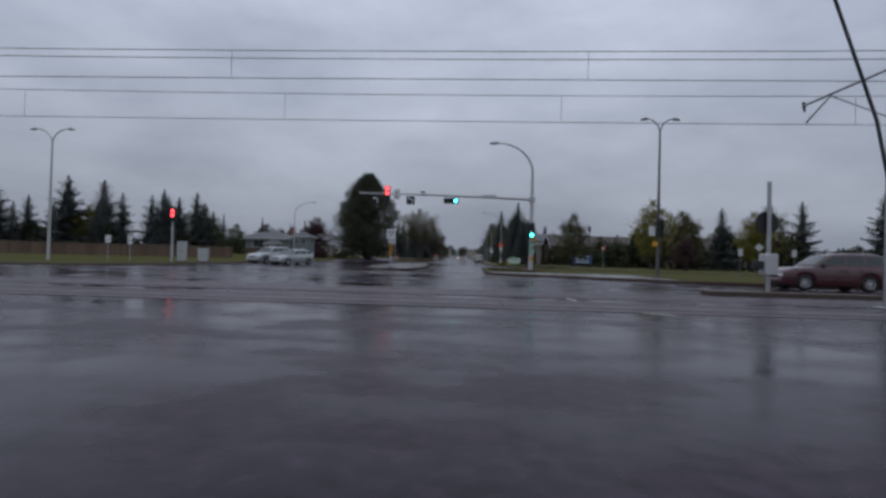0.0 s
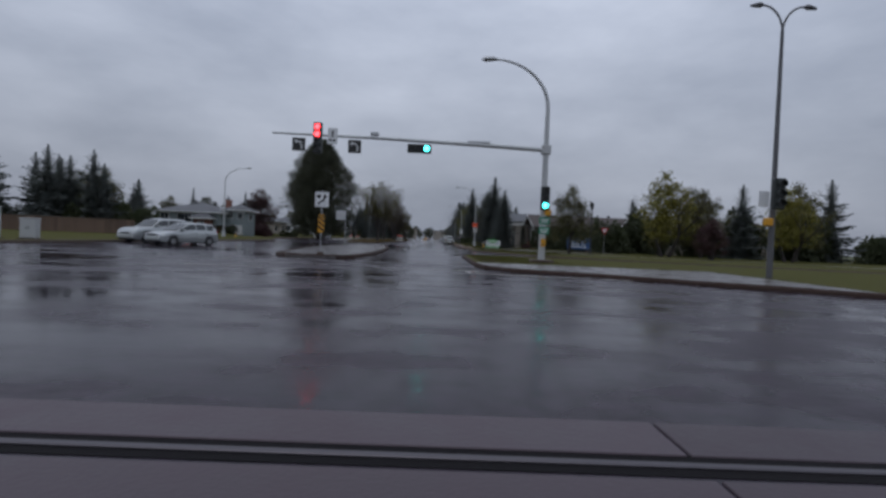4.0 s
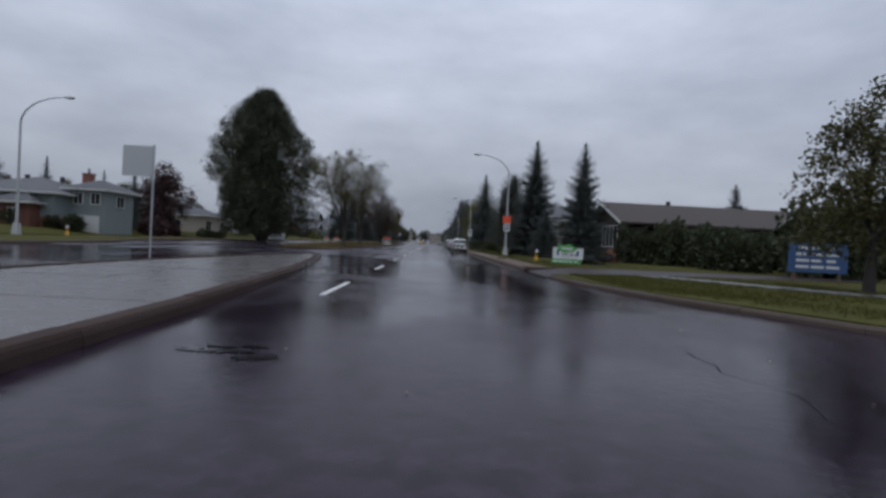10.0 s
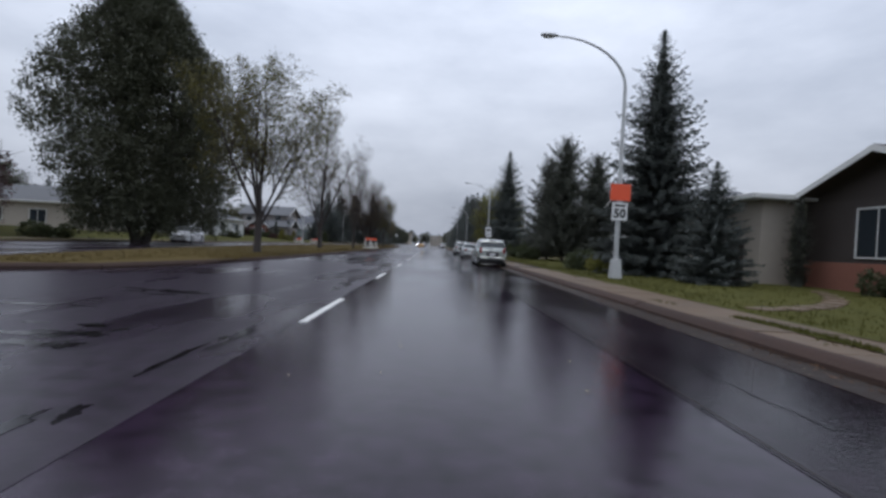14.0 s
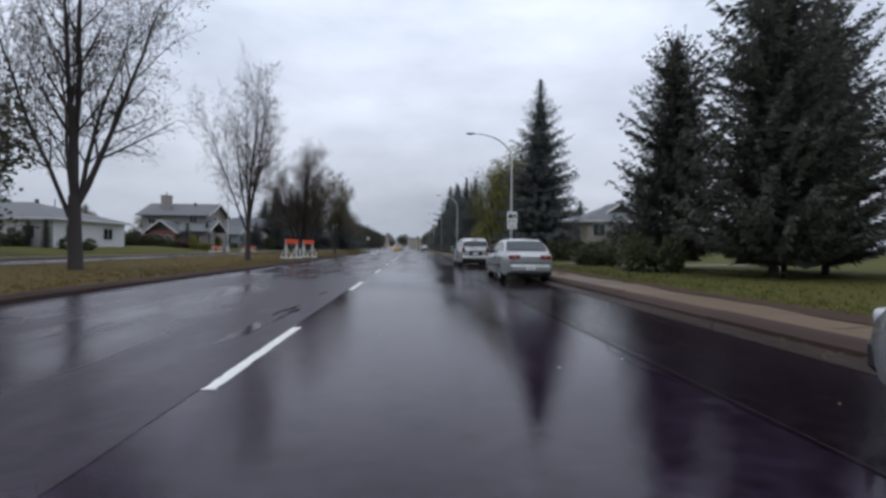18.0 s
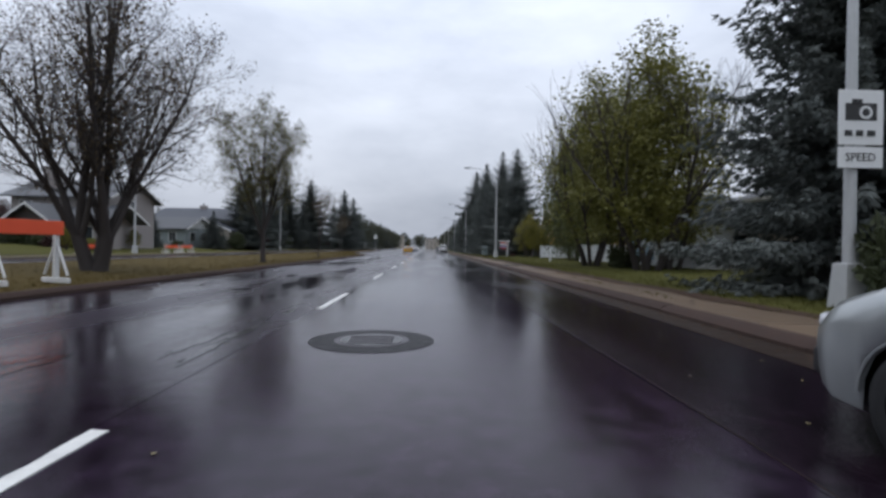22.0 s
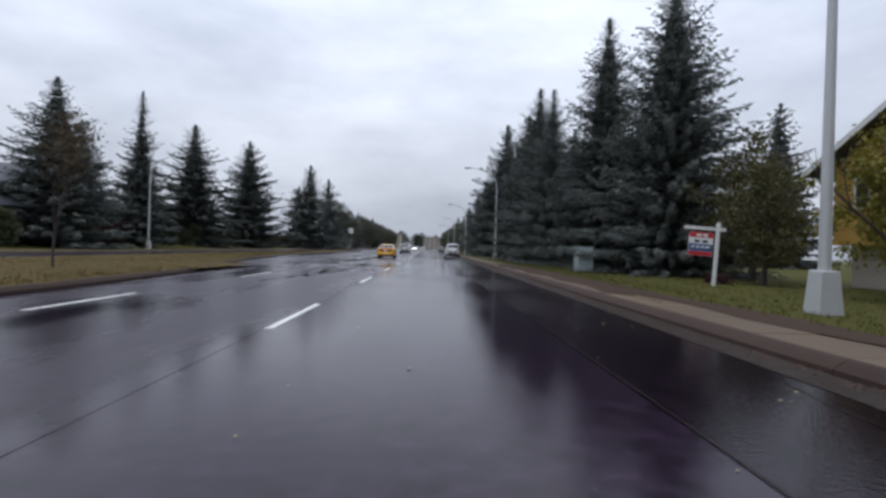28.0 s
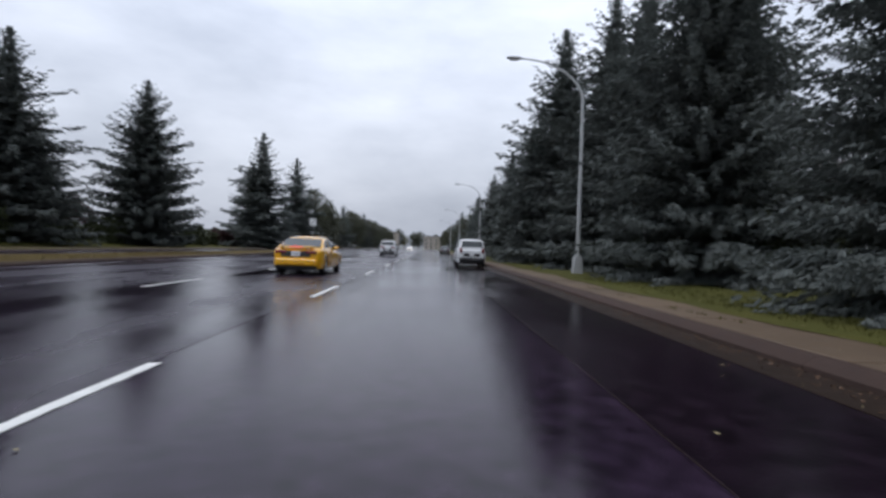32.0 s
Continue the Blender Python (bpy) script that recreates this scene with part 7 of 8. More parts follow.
def branching(seed, H, trunk_h, spread, levels=4, forks=3, stems=1, rise=0.75, r0=0.2, wander=0.16):
    """Limbs of a broad-leaved tree as tubes, and the ends and sides of its twigs."""
    rnd = random.Random(seed)
    s, tips = Shape(), []

    def grow(p, d, length, r, lev):
        pts, rad, q = [p], [r], p
        n = 4 if lev else 5
        for k in range(n):
            d = (d + Vector((rnd.uniform(-1, 1), rnd.uniform(-1, 1), rnd.uniform(-0.5, 1) * rise)) * wander).normalized()
            q = q + d * (length / n)
            pts.append(q)
            rad.append(r * (1 - 0.42 * (k + 1) / n))
            if lev >= levels - 3:
                tips.append((q.copy(), d.copy(), lev))
        s.tube(pts, rad, 7 if lev < 2 else 4 if lev < 3 else 3, cap=False)
        if lev < levels - 1:
            nf = forks + (1 if rnd.random() < 0.4 else 0)
            a0 = rnd.random() * 6.3
            for j in range(nf):
                a = a0 + 2 * math.pi * j / nf + rnd.uniform(-0.4, 0.4)
                out = d.orthogonal().normalized()
                out = (Matrix.Rotation(a, 3, d) @ out)
                nd = (d * (1.25 - spread) + out * spread + Vector((0, 0, 0.35 * rise))).normalized()
                at_ = pts[-1] if j < forks else pts[-2]
                grow(at_, nd, length * rnd.uniform(0.62, 0.86), rad[-1] * rnd.uniform(0.62, 0.8), lev + 1)

    for k in range(stems):
        a = 2 * math.pi * k / stems + seed
        lean = 0.0 if stems == 1 else 0.28
        grow(Vector((0.25 * math.cos(a) * (stems > 1), 0.25 * math.sin(a) * (stems > 1), -0.2)), Vector((lean * math.cos(a), lean * math.sin(a), 1)).normalized(), trunk_h, r0, 0)
    top = max(v[2] for v in s.v)
    return s, tips, top


def vase_tree(name, label, seed, H, R, trunk_h, limbs, leaves, size, leaf_mat, r0=0.2, stems=1):
    """An elm: limbs that rise and arch outward from a short trunk, with branches, twigs and thin foliage all along them."""
    r_ = random.Random(seed)
    s, tips = Shape(), []

    def limb(p, d, length, r, lev, sag):
        n = (6, 8, 5, 4, 2)[lev]
        pts, rad, q = [p], [r], p
        a = r_.random() * 6.28
        for k in range(n):
            d = (d + Vector((r_.uniform(-1, 1), r_.uniform(-1, 1), r_.uniform(-1, 1) * 0.6)) * (0.07, 0.10, 0.16, 0.22, 0.25)[lev] + Vector((d.x, d.y, 0)) * sag + Vector((0, 0, 0.05 - 0.10 * (lev >= 3)))).normalized()
            q = q + d * (length / n)
            pts.append(q)
            rad.append(max(0.0065, r * (1 - 0.8 * (k + 1) / n)))
            if lev >= 2:
                tips.append((q.copy(), d.copy(), lev))
            if 0 < lev < 4 and k >= (1 if lev == 1 else 0):
                for _ in range(2 if lev < 3 else 1):
                    a += 2.4 + r_.uniform(-0.5, 0.5)
                    out = Matrix.Rotation(a, 3, d) @ d.orthogonal().normalized()
                    nd = (d * 0.75 + out * 0.75 + Vector((0, 0, 0.12))).normalized()
                    limb(q, nd, length * r_.uniform(0.24, 0.42) * (1.15 - 0.45 * k / n) * (1.0 if lev == 1 else 1.15 if lev == 2 else 1.5), rad[-1] * 0.5 + 0.003, lev + 1, 0.0)
        s.tube(pts, rad, 7 if lev < 2 else 3, cap=False)
        return q

    for st in range(stems):
        b = 6.283 * st / stems + seed
        lean = 0.30 if stems > 1 else 0.03
        foot = Vector((0.2 * (stems > 1) * math.cos(b), 0.2 * (stems > 1) * math.sin(b), -0.2))
        d0 = Vector((lean * math.cos(b), lean * math.sin(b), 1)).normalized()
        top = foot + d0 * trunk_h
        s.tube([foot, foot + d0 * trunk_h * 0.1, foot + d0 * trunk_h * 0.5, top], [r0 * 1.35, r0 * 1.05, r0 * 0.9, r0 * 0.8], 9, cap=False)
        m = max(2, limbs // stems)
        for j in range(m):
            a = b + 6.283 * j / m + r_.uniform(-0.35, 0.35)
            if stems > 1:
                a = b + (j - (m - 1) / 2) * 1.3 + r_.uniform(-0.3, 0.3)
            tilt = (0.12 if j == 0 else r_.uniform(0.35, 0.75)) * R / (H * 0.45)
            limb(top - d0 * (0.42 * j / max(1, m - 1) if stems == 1 else r_.uniform(0, 0.25)) * trunk_h, Vector((tilt * math.cos(a), tilt * math.sin(a), 1)).normalized(), (H - trunk_h) * r_.uniform(0.86, 1.05), r0 * (0.62, 0.56, 0.5, 0.42, 0.36)[min(j, 4)], 1, 0.035)
    zt = max(p[2] for p in s.v)
    k = H / zt
    s.v = [(x * k, y * k, z * k) for x, y, z in s.v]
    t = thing(name, label, "tree", pose(0, 0, -900))
    part("trunk", s, M_BARK, t, "dark wet bark trunk with limbs and twigs")
    part("crown", leaf_mesh(seed + 5, [(p * k, d, l_) for p, d, l_ in tips], leaves, size, 0.13, leaf_mat), None, t)
    return t


def leaf_mesh(seed, tips, count, size, spread, material, hang=0.0, name="crown"):
    rnd = random.Random(seed)
    v, f = [], []
    for _ in range(count):
        p, d, lev = tips[rnd.randrange(len(tips))]
        q = p + Vector((rnd.gauss(0, spread), rnd.gauss(0, spread), rnd.gauss(0, spread) - hang * rnd.random()))
        e = Vector((rnd.uniform(-1, 1), rnd.uniform(-1, 1), rnd.uniform(-1, 0.6) - hang * 0.6)).normalized()
        L = size * rnd.uniform(0.7, 1.4)
        sprig(v, f, q, e, Vector((rnd.uniform(-1, 1), rnd.uniform(-1, 1), 1)), L, L * 0.36)
    return as_mesh(name, v, f, material)


def cloud_mesh(seed, H, R, material, low, clumps, per, size, belly=0.42, spires=1, puff=0.085, hang=0.0, foot=0.35):
    """A dense crown: clumps of leaves spread through an uneven envelope, with gaps between them."""
    r_ = random.Random(seed)
    v, f = [], []
    tops = [(0.0, 0.0, 1.0)] + [(R * 0.42 * math.cos(a), R * 0.42 * math.sin(a), r_.uniform(0.74, 0.96)) for a in (6.283 * k / max(1, spires - 1) + seed for k in range(spires - 1))]
    for _ in range(clumps):
        cx, cy, th = tops[r_.randrange(len(tops))]
        k = r_.random() ** 0.85
        rad = (min(1.0, foot + k / belly * (1 - foot)) if k < belly else math.cos((k - belly) / (1 - belly) * 1.5) ** 0.8) * R * (1.0 if len(tops) == 1 else 0.68)
        a, q = r_.random() * 6.283, r_.random() ** 0.45
        bend = 1 + 0.22 * math.sin(3 * a + seed + 5 * k)
        c = Vector((cx * (1 - 0.5 * k) + rad * q * bend * math.cos(a), cy * (1 - 0.5 * k) + rad * q * bend * math.sin(a), H * (low + (th - low) * k)))
        s = H * puff * r_.uniform(0.5, 1.1) * 0.5
        for _ in range(per):
            p = c + Vector((s * 1.7 * r_.uniform(-1, 1) * r_.random() ** 0.4, s * 1.7 * r_.uniform(-1, 1) * r_.random() ** 0.4, r_.gauss(0, s * 0.7) - hang * r_.random() ** 2))
            e = Vector((r_.uniform(-1, 1), r_.uniform(-1, 1), r_.uniform(-1, 0.5) - hang)).normalized()
            L = size * r_.uniform(0.7, 1.4)
            sprig(v, f, p, e, Vector((r_.uniform(-1, 1), r_.uniform(-1, 1), 1)), L, L * 0.38)
    return as_mesh("crown", v, f, material)


def broadleaf(name, label, seed, H, trunk_h, spread, leaves, size, scatter, leaf_mat, levels=4, forks=3, stems=1, rise=0.75, r0=0.2, hang=0.0, wander=0.16, cloud=None):
    s, tips, top = branching(seed, H, trunk_h, spread, levels, forks, stems, rise, r0, wander)
    t = thing(name, label, "tree", pose(0, 0, -900))
    k = (H * (0.9 if cloud else 1.0)) / top
    for i, p in enumerate(s.v):
        s.v[i] = (p[0] * k, p[1] * k, p[2] * k)
    part("trunk", s, M_BARK, t, "dark wet bark trunk with limbs")
    if cloud:
        part("crown", cloud_mesh(seed + 5, H, material=leaf_mat, **cloud), None, t)
    else:
        part("crown", leaf_mesh(seed + 5, [(p * k, d, l_) for p, d, l_ in tips], leaves, size, scatter, leaf_mat, hang), None, t)
    return t


def plant(proto, x, y, z=0.12, size=1.0, turn=0.0, label="", group="", wide=1.0):
    k = size
    ob = copy_thing(proto, pose(x, y, z, 0, 0, turn) @ Matrix.Diagonal((k * wide, k * wide, k, 1)))
    return tagged(ob, label, "", group)


SPR = [conifer("spruce_tree", "tall blue-green spruce tree", spruce_mesh(1, 14, 4.9, M_SPRUCE, 0.04, 1.15, 0.20, 0.32, 0.72), 14),
       conifer("spruce_tree", "tall dark spruce tree", spruce_mesh(2, 14, 4.6, M_SPRUCE, 0.05, 1.15, 0.26, 0.38, 0.70), 14),
       conifer("spruce_tree", "broad dense spruce tree", spruce_mesh(3, 14, 5.4, M_SPRUCE, 0.02, 1.25, 0.2, 0.28, 0.70), 14),
       conifer("spruce_tree", "narrow ragged spruce tree", spruce_mesh(4, 14, 3.6, M_SPRUCE, 0.06, 1.05, 0.32, 0.44, 0.85), 14)]
NEAR = conifer("spruce_tree", "dense near spruce tree", spruce_mesh(5, 14, 4.7, M_SPRUCE, 0.03, 2.0, 0.22, 0.34, 0.72, 0.66), 14)
SPR.append(NEAR)
LOW = [conifer("spruce_tree", "far spruce tree", spruce_mesh(k, 14, 4.8, M_SPRUCE, 0.04, 0.5, 0.24, 0.34, 0.74, 1.6), 14) for k in (11, 12)]
PINE = conifer("pine_tree", "dark rounded pine tree", spruce_mesh(7, 11, 3.9, M_PINE, 0.06, 1.7, 0.34, -0.05, 0.36, 0.75), 11)
CEDAR = conifer("cedar_shrub", "dark narrow cedar shrub", spruce_mesh(9, 4, 0.75, M_PINE, 0.02, 1.6, 0.18, -0.6, 0.35), 4)

row_r = ((4, 12.8, 105.2, 8.3, "small"), (4, 13.7, 126.4, 12.7, "tall"), (2, 13.6, 120.6, 5.0, "young"), (4, 13.0, 175.0, 15.4, "tall"), (4, 15.2, 236.6, 15.6, "broad"), (4, 14.1, 243.4, 16.4, "tall"), (4, 12.5, 251.4, 14.2, "slim"),
         (4, 13.6, 261.8, 17.6, "tall"), (0, 14.8, 270.8, 16.6, "tall"), (1, 15.6, 278.0, 19.0, "tall"), (1, 13.7, 284.0, 19.2, "tall"), (0, 13.6, 291, 15, "dark"), (2, 14.5, 300, 15, "dark"),
         (1, 13.6, 309, 14, "dark"), (0, 15, 318, 15, "dark"), (1, 14, 330, 14, "dark"), (2, 15, 342, 14, "dark"), (0, 14, 356, 13, "dark"), (1, 15, 372, 14, "dark"), (0, 38.5, 262, 17, "far"), (1, 43, 221.5, 16, "far"),
         (0, 30, 215, 9, "far"), (1, 19, 268, 15, "dark"), (2, 44, 140, 11, "far"), (2, 40, 95, 9, "far"), (2, 53, 98, 10.5, "far"), (2, 60, 92, 11, "far"), (2, 68, 88, 9, "far"))
for k, (i, x, y, hgt, w) in enumerate(row_r):
    plant(LOW[i % 2] if y > 298 or x > 25 else SPR[i], x, y, 0.12, hgt / 14, 47 * k, "%s wet spruce tree with drooping boughs on the lawn" % w, "spruces", 0.8 if y == 105.2 else 0.92 if y == 261.8 else 0.88 if y == 126.4 else 0.88 if y == 175.0 else 1.08 if y == 236.6 else 0.89 if y == 243.4 else 0.82 if y == 251.4 else 1.12 if i != 2 else 1.0)
row_l = ((0, -30.0, 255.8, 14.6, "ragged"), (3, -29.2, 267.5, 17.0, "narrow"), (1, -31.4, 285.0, 17.4, "tall"), (2, -29.4, 301.6, 18.6, "broad"), (0, -24.8, 328, 19.0, "tall"), (1, -25.5, 352, 19.0, "tall"), 
         (2, -36, 268, 13, "dark"), (1, -34, 276, 13, "dark"), (0, -35, 293, 12, "dark"), (2, -34, 312, 13, "dark"), (1, -30, 338, 15, "dark"), (2, -28, 366, 13, "dark"), (0, -31, 243.5, 6, "young"), (3, -33.2, 230.5, 5.2, "young"))
for k, (i, x, y, hgt, w) in enumerate(row_l):
    plant(LOW[i % 2] if y > 305 else SPR[i], x, y, 0.5 if x < -29 else 0.2, hgt / 14, 61 * k, "%s spruce tree beyond the opposite carriageway" % w, "spruces", 0.95 if y == 267.5 else 1.3 if i != 2 else 1.12)
rnd = random.Random(5)
for k in range(14):
    plant(LOW[k % 2], -104 + 3.9 * k + rnd.uniform(-1, 1), 96 + rnd.uniform(-5, 7) + (9 if k > 12 else 0), 0.2, rnd.uniform(9, 14) / 14, 40 * k, "dark spruce in a row beyond the crossing", "spruce row", 1.25)
for k in range(17):
    plant(LOW[k % 2], -70 + 1.95 * k + rnd.uniform(-0.6, 0.6), 100 + rnd.uniform(-3, 5), 0.2, rnd.uniform(7.8, 10.6) / 14, 77 * k, "dark spruce crowded in a row beyond the crossing", "spruce row", 0.95)
for x, y, hgt in ((-43.6, 115.4, 8.2), (-44.9, 116.2, 7.6), (-42.5, 131.0, 8.6), (-33.5, 133.0, 8.4), (-36.5, 132, 7.4)):
    plant(SPR[3], x, y, 0.3, hgt / 14, x * 30, "narrow dark spruce beside a teal house", "house spruces", 0.9)
for k in range(4):
    plant(PINE, (14.9, 14.9, 18.6, 19.8)[k], (156.2, 149.5, 151.6, 155.4)[k], 0.12, (11.2, 12.0, 11, 9.6)[k] / 11, 50 * k, "dark dense pine tree beside the pavement", "pines", 0.76)
for x, y, sz in ((-34.8, 186.4, 0.8), (-36.4, 186.2, 0.75), (18.4, 122.4, 0.95), (-32.6, 214.0, 1.0), (-30.6, 216.5, 1.05)):
    plant(CEDAR, x, y, 0.5 if x < 0 else 0.2, sz, 0, "dark narrow cedar shrub by a house wall", "cedar shrubs")

POPLAR = broadleaf("poplar_tree", "huge dark poplar tree", 21, 20.3, 5.0, 0.34, 0, 0, 0, M_LEAF_POPLAR, 4, 3, 3, 1.0, 0.34, cloud=dict(R=7.4, low=0.04, clumps=2900, per=60, size=0.18, belly=0.36, spires=1, puff=0.060, foot=0.72))
plant(POPLAR, -20.8, 141, 0.2, 0.98, 30, "huge dark poplar tree with several trunks and dense crown", wide=0.95)
ELM = vase_tree("elm_tree", "half-bare elm", 33, 12.0, 4.2, 3.0, 6, 24000, 0.10, M_LEAF_ELM, 0.26)
ELM2 = vase_tree("elm_tree", "nearly bare elm", 35, 12.6, 4.6, 3.0, 6, 9000, 0.075, M_LEAF_BROWN, 0.31)
VASE = vase_tree("elm_tree", "wide vase-shaped elm", 37, 11.0, 4.4, 1.6, 12, 15000, 0.085, M_LEAF_BROWN, 0.31, stems=3)
for p, x, y, hgt, a, lab in ((ELM, -7.4, 129.0, 11.3, 0, "half-bare elm with thin yellow-green leaves on the median"), (ELM2, -8.4, 149.2, 13.2, 40, "tall nearly bare elm on the median"),
                             (ELM2, -7.4, 163.0, 12.6, 120, "slender forked elm with few leaves on the median"), (VASE, -7.75, 179.4, 10.7, 20, "wide vase-shaped elm, nearly bare, on the median"),
                             (ELM, -6.6, 191.8, 9.2, 200, "round-crowned thin-leaved elm on the median")):
    plant(p, x, y, 0.28, hgt / (12.0 if p is ELM else 12.6 if p is ELM2 else 11.0), a, lab, "median elms", 0.92 if p is VASE else 0.62 if y == 163.0 else 0.82 if y in (149.2, 191.8) else 1.0)
SAPLING = broadleaf("sapling", "young median tree with a slim trunk and russet leaves", 41, 6.0, 2.0, 0.30, 1500, 0.085, 0.2, M_LEAF_BROWN, 5, 3, 1, 1.4, 0.06)
for x, y, s_ in ((-7.0, 207.8, 1.0), (-8.4, 226.0, 0.8)):
    plant(SAPLING, x, y, 0.26, s_, 0, "young median tree with a slim trunk and russet leaves", "saplings")
RED = broadleaf("red_tree", "round dark red tree", 45, 9.0, 1.6, 0.50, 0, 0, 0, M_LEAF_RED, 4, 3, 2, 0.8, 0.14, cloud=dict(R=3.6, low=0.10, clumps=260, per=34, size=0.20, belly=0.4, spires=3, puff=0.10))
for x, y, s_ in ((-32.0, 137.0, 1.0), (-36.5, 143, 0.8), (-33, 122.5, 0.42), (-34.5, 279, 0.55), (-36, 300, 0.6), (-36, 315, 0.5), (17.5, 131.5, 0.3), (30.5, 84, 0.42)):
    plant(RED, x, y, 0.3, s_, x * 7, "round dark red ornamental tree on a lawn", "red trees", 1.35)
ASPEN = broadleaf("aspen_tree", "bushy aspen", 51, 10.5, 2.6, 0.36, 0, 0, 0, M_LEAF_ASPEN, 4, 3, 5, 1.0, 0.10, cloud=dict(R=3.2, low=0.14, clumps=300, per=46, size=0.13, belly=0.5, spires=5, puff=0.085))
for x, y, s_ in ((13.6, 188.5, 1.16), (14.6, 193.6, 1.1), (15.6, 190.2, 1.08), (15.4, 197.0, 1.15), (12.5, 194.2, 1.12), (18.9, 206.6, 0.7)):
    plant(ASPEN, x, y, 0.12, s_, x * 40, "bushy many-stemmed aspen, green turning yellow", "aspens", 1.25 if y == 188.5 else 1.0)
BIRCH = broadleaf("birch_tree", "weeping birch", 55, 11.8, 4.0, 0.36, 0, 0, 0, M_LEAF_BIRCH, 4, 3, 2, 0.7, 0.15, cloud=dict(R=3.7, low=0.20, clumps=420, per=60, size=0.13, belly=0.40, spires=4, puff=0.05, hang=2.6))
for x, y, s_ in ((16.2, 211.0, 1.12), (18.4, 213.8, 1.0), (15.4, 207.2, 0.66), (17.6, 208.6, 0.85)):
    plant(BIRCH, x, y, 0.12, s_, y * 20, "weeping birch with drooping twigs by a white fence", "birches")
MAPLE = broadleaf("maple_tree", "yellowing broad maple", 59, 9.5, 2.0, 0.50, 0, 0, 0, M_LEAF_YELLOW, 4, 3, 2, 0.8, 0.16, cloud=dict(R=4.2, low=0.22, clumps=240, per=36, size=0.20, belly=0.5, spires=4, puff=0.09))
GREEN = broadleaf("ash_tree", "green broad ash tree", 61, 9.5, 2.2, 0.50, 0, 0, 0, M_LEAF_ASH, 4, 3, 1, 0.8, 0.2, cloud=dict(R=3.9, low=0.18, clumps=260, per=36, size=0.19, belly=0.5, spires=3, puff=0.09))
for p, x, y, s_, lab in ((GREEN, 31, 97, 0.55, "small green ash beyond the corner lawn"), (GREEN, 17.5, 87.6, 0.73, "dull green ash beside an information board"), (MAPLE, 29.4, 91.5, 0.98, "tall yellowing maple beyond the corner lawn"), (GREEN, 34.5, 93.5, 0.82, "green broad ash beyond the corner lawn"), (GREEN, 36, 99, 0.9, "green broad ash beyond the corner lawn"), (GREEN, 46, 94, 0.95, "green broad ash beyond the corner lawn"),
                         (MAPLE, 41, 88, 0.8, "yellowing broad maple beyond the corner lawn"), (GREEN, -41, 103, 0.85, "green broad ash tree by the fence"), (MAPLE, -58, 99, 0.8, "thin autumn tree by the fence"),
                         (MAPLE, 14.4, 222.5, 0.52, "low yellow-green bush by the pavement"), (MAPLE, 16.5, 224.4, 0.42, "low yellow-green bush by a fence"), (GREEN, 16.4, 231.6, 0.66, "small green tree beside a yellow house"), (GREEN, 14.9, 228.6, 0.46, "green and orange bush by a sale sign"), (MAPLE, -30.8, 222, 0.25, "small golden shrub on a front lawn"),
                         (MAPLE, -30.0, 210, 0.25, "small golden shrub on a front lawn")):
    plant(p, x, y, 0.15 if x > 0 else 0.4, s_, x * 30, lab, "lawn trees")


def shrub_mesh(seed, count, size, material):
    """A bush one metre in each half-axis, denser towards its skin."""
    r_ = random.Random(seed)
    v, f = [], []
    lobes = [Vector((r_.uniform(-0.6, 0.6), r_.uniform(-0.6, 0.6), r_.uniform(0.1, 0.6))) for _ in range(9)]
    for _ in range(count):
        c = lobes[r_.randrange(9)]
        d = Vector((r_.gauss(0, 1), r_.gauss(0, 1), r_.gauss(0, 1))).normalized()
        p = c + d * 0.42 * r_.uniform(0.6, 1.05)
        p.z = max(0.0, p.z)
        e = (d + Vector((r_.uniform(-0.8, 0.8), r_.uniform(-0.8, 0.8), r_.uniform(-0.8, 0.8)))).normalized()
        L = size * r_.uniform(0.7, 1.4)
        sprig(v, f, p, e, Vector((r_.uniform(-1, 1), r_.uniform(-1, 1), 1)), L, L * 0.4)
    return as_mesh("shrub", v, f, material)


SHRUBS = [shrub_mesh(71, 2400, 0.13, M_HEDGE), shrub_mesh(72, 2400, 0.13, M_HEDGE), shrub_mesh(73, 2200, 0.14, M_LEAF_RED), shrub_mesh(74, 2200, 0.14, M_LEAF_ASPEN)]


STEMS = Shape()
for k in range(9):
    a = 2.4 * k
    STEMS.tube([(0.06 * math.cos(a), 0.06 * math.sin(a), -0.1), (0.2 * math.cos(a), 0.2 * math.sin(a), 0.3), (0.5 * math.cos(a), 0.5 * math.sin(a), 0.75)], [0.03, 0.022, 0.008], 5)
STEMS = STEMS.mesh("stems", M_BARK)


def shrub(i, x, y, rx, ry, rz, label, group, z=0.12, name="shrub"):
    t = thing(name, label, "shrub", pose(x, y, z, 0, 0, x * 70 + y * 30) @ Matrix.Diagonal((rx, ry, rz, 1)), group)
    part("woody_base", STEMS, None, t)
    part("foliage", SHRUBS[i], None, t)
    return t


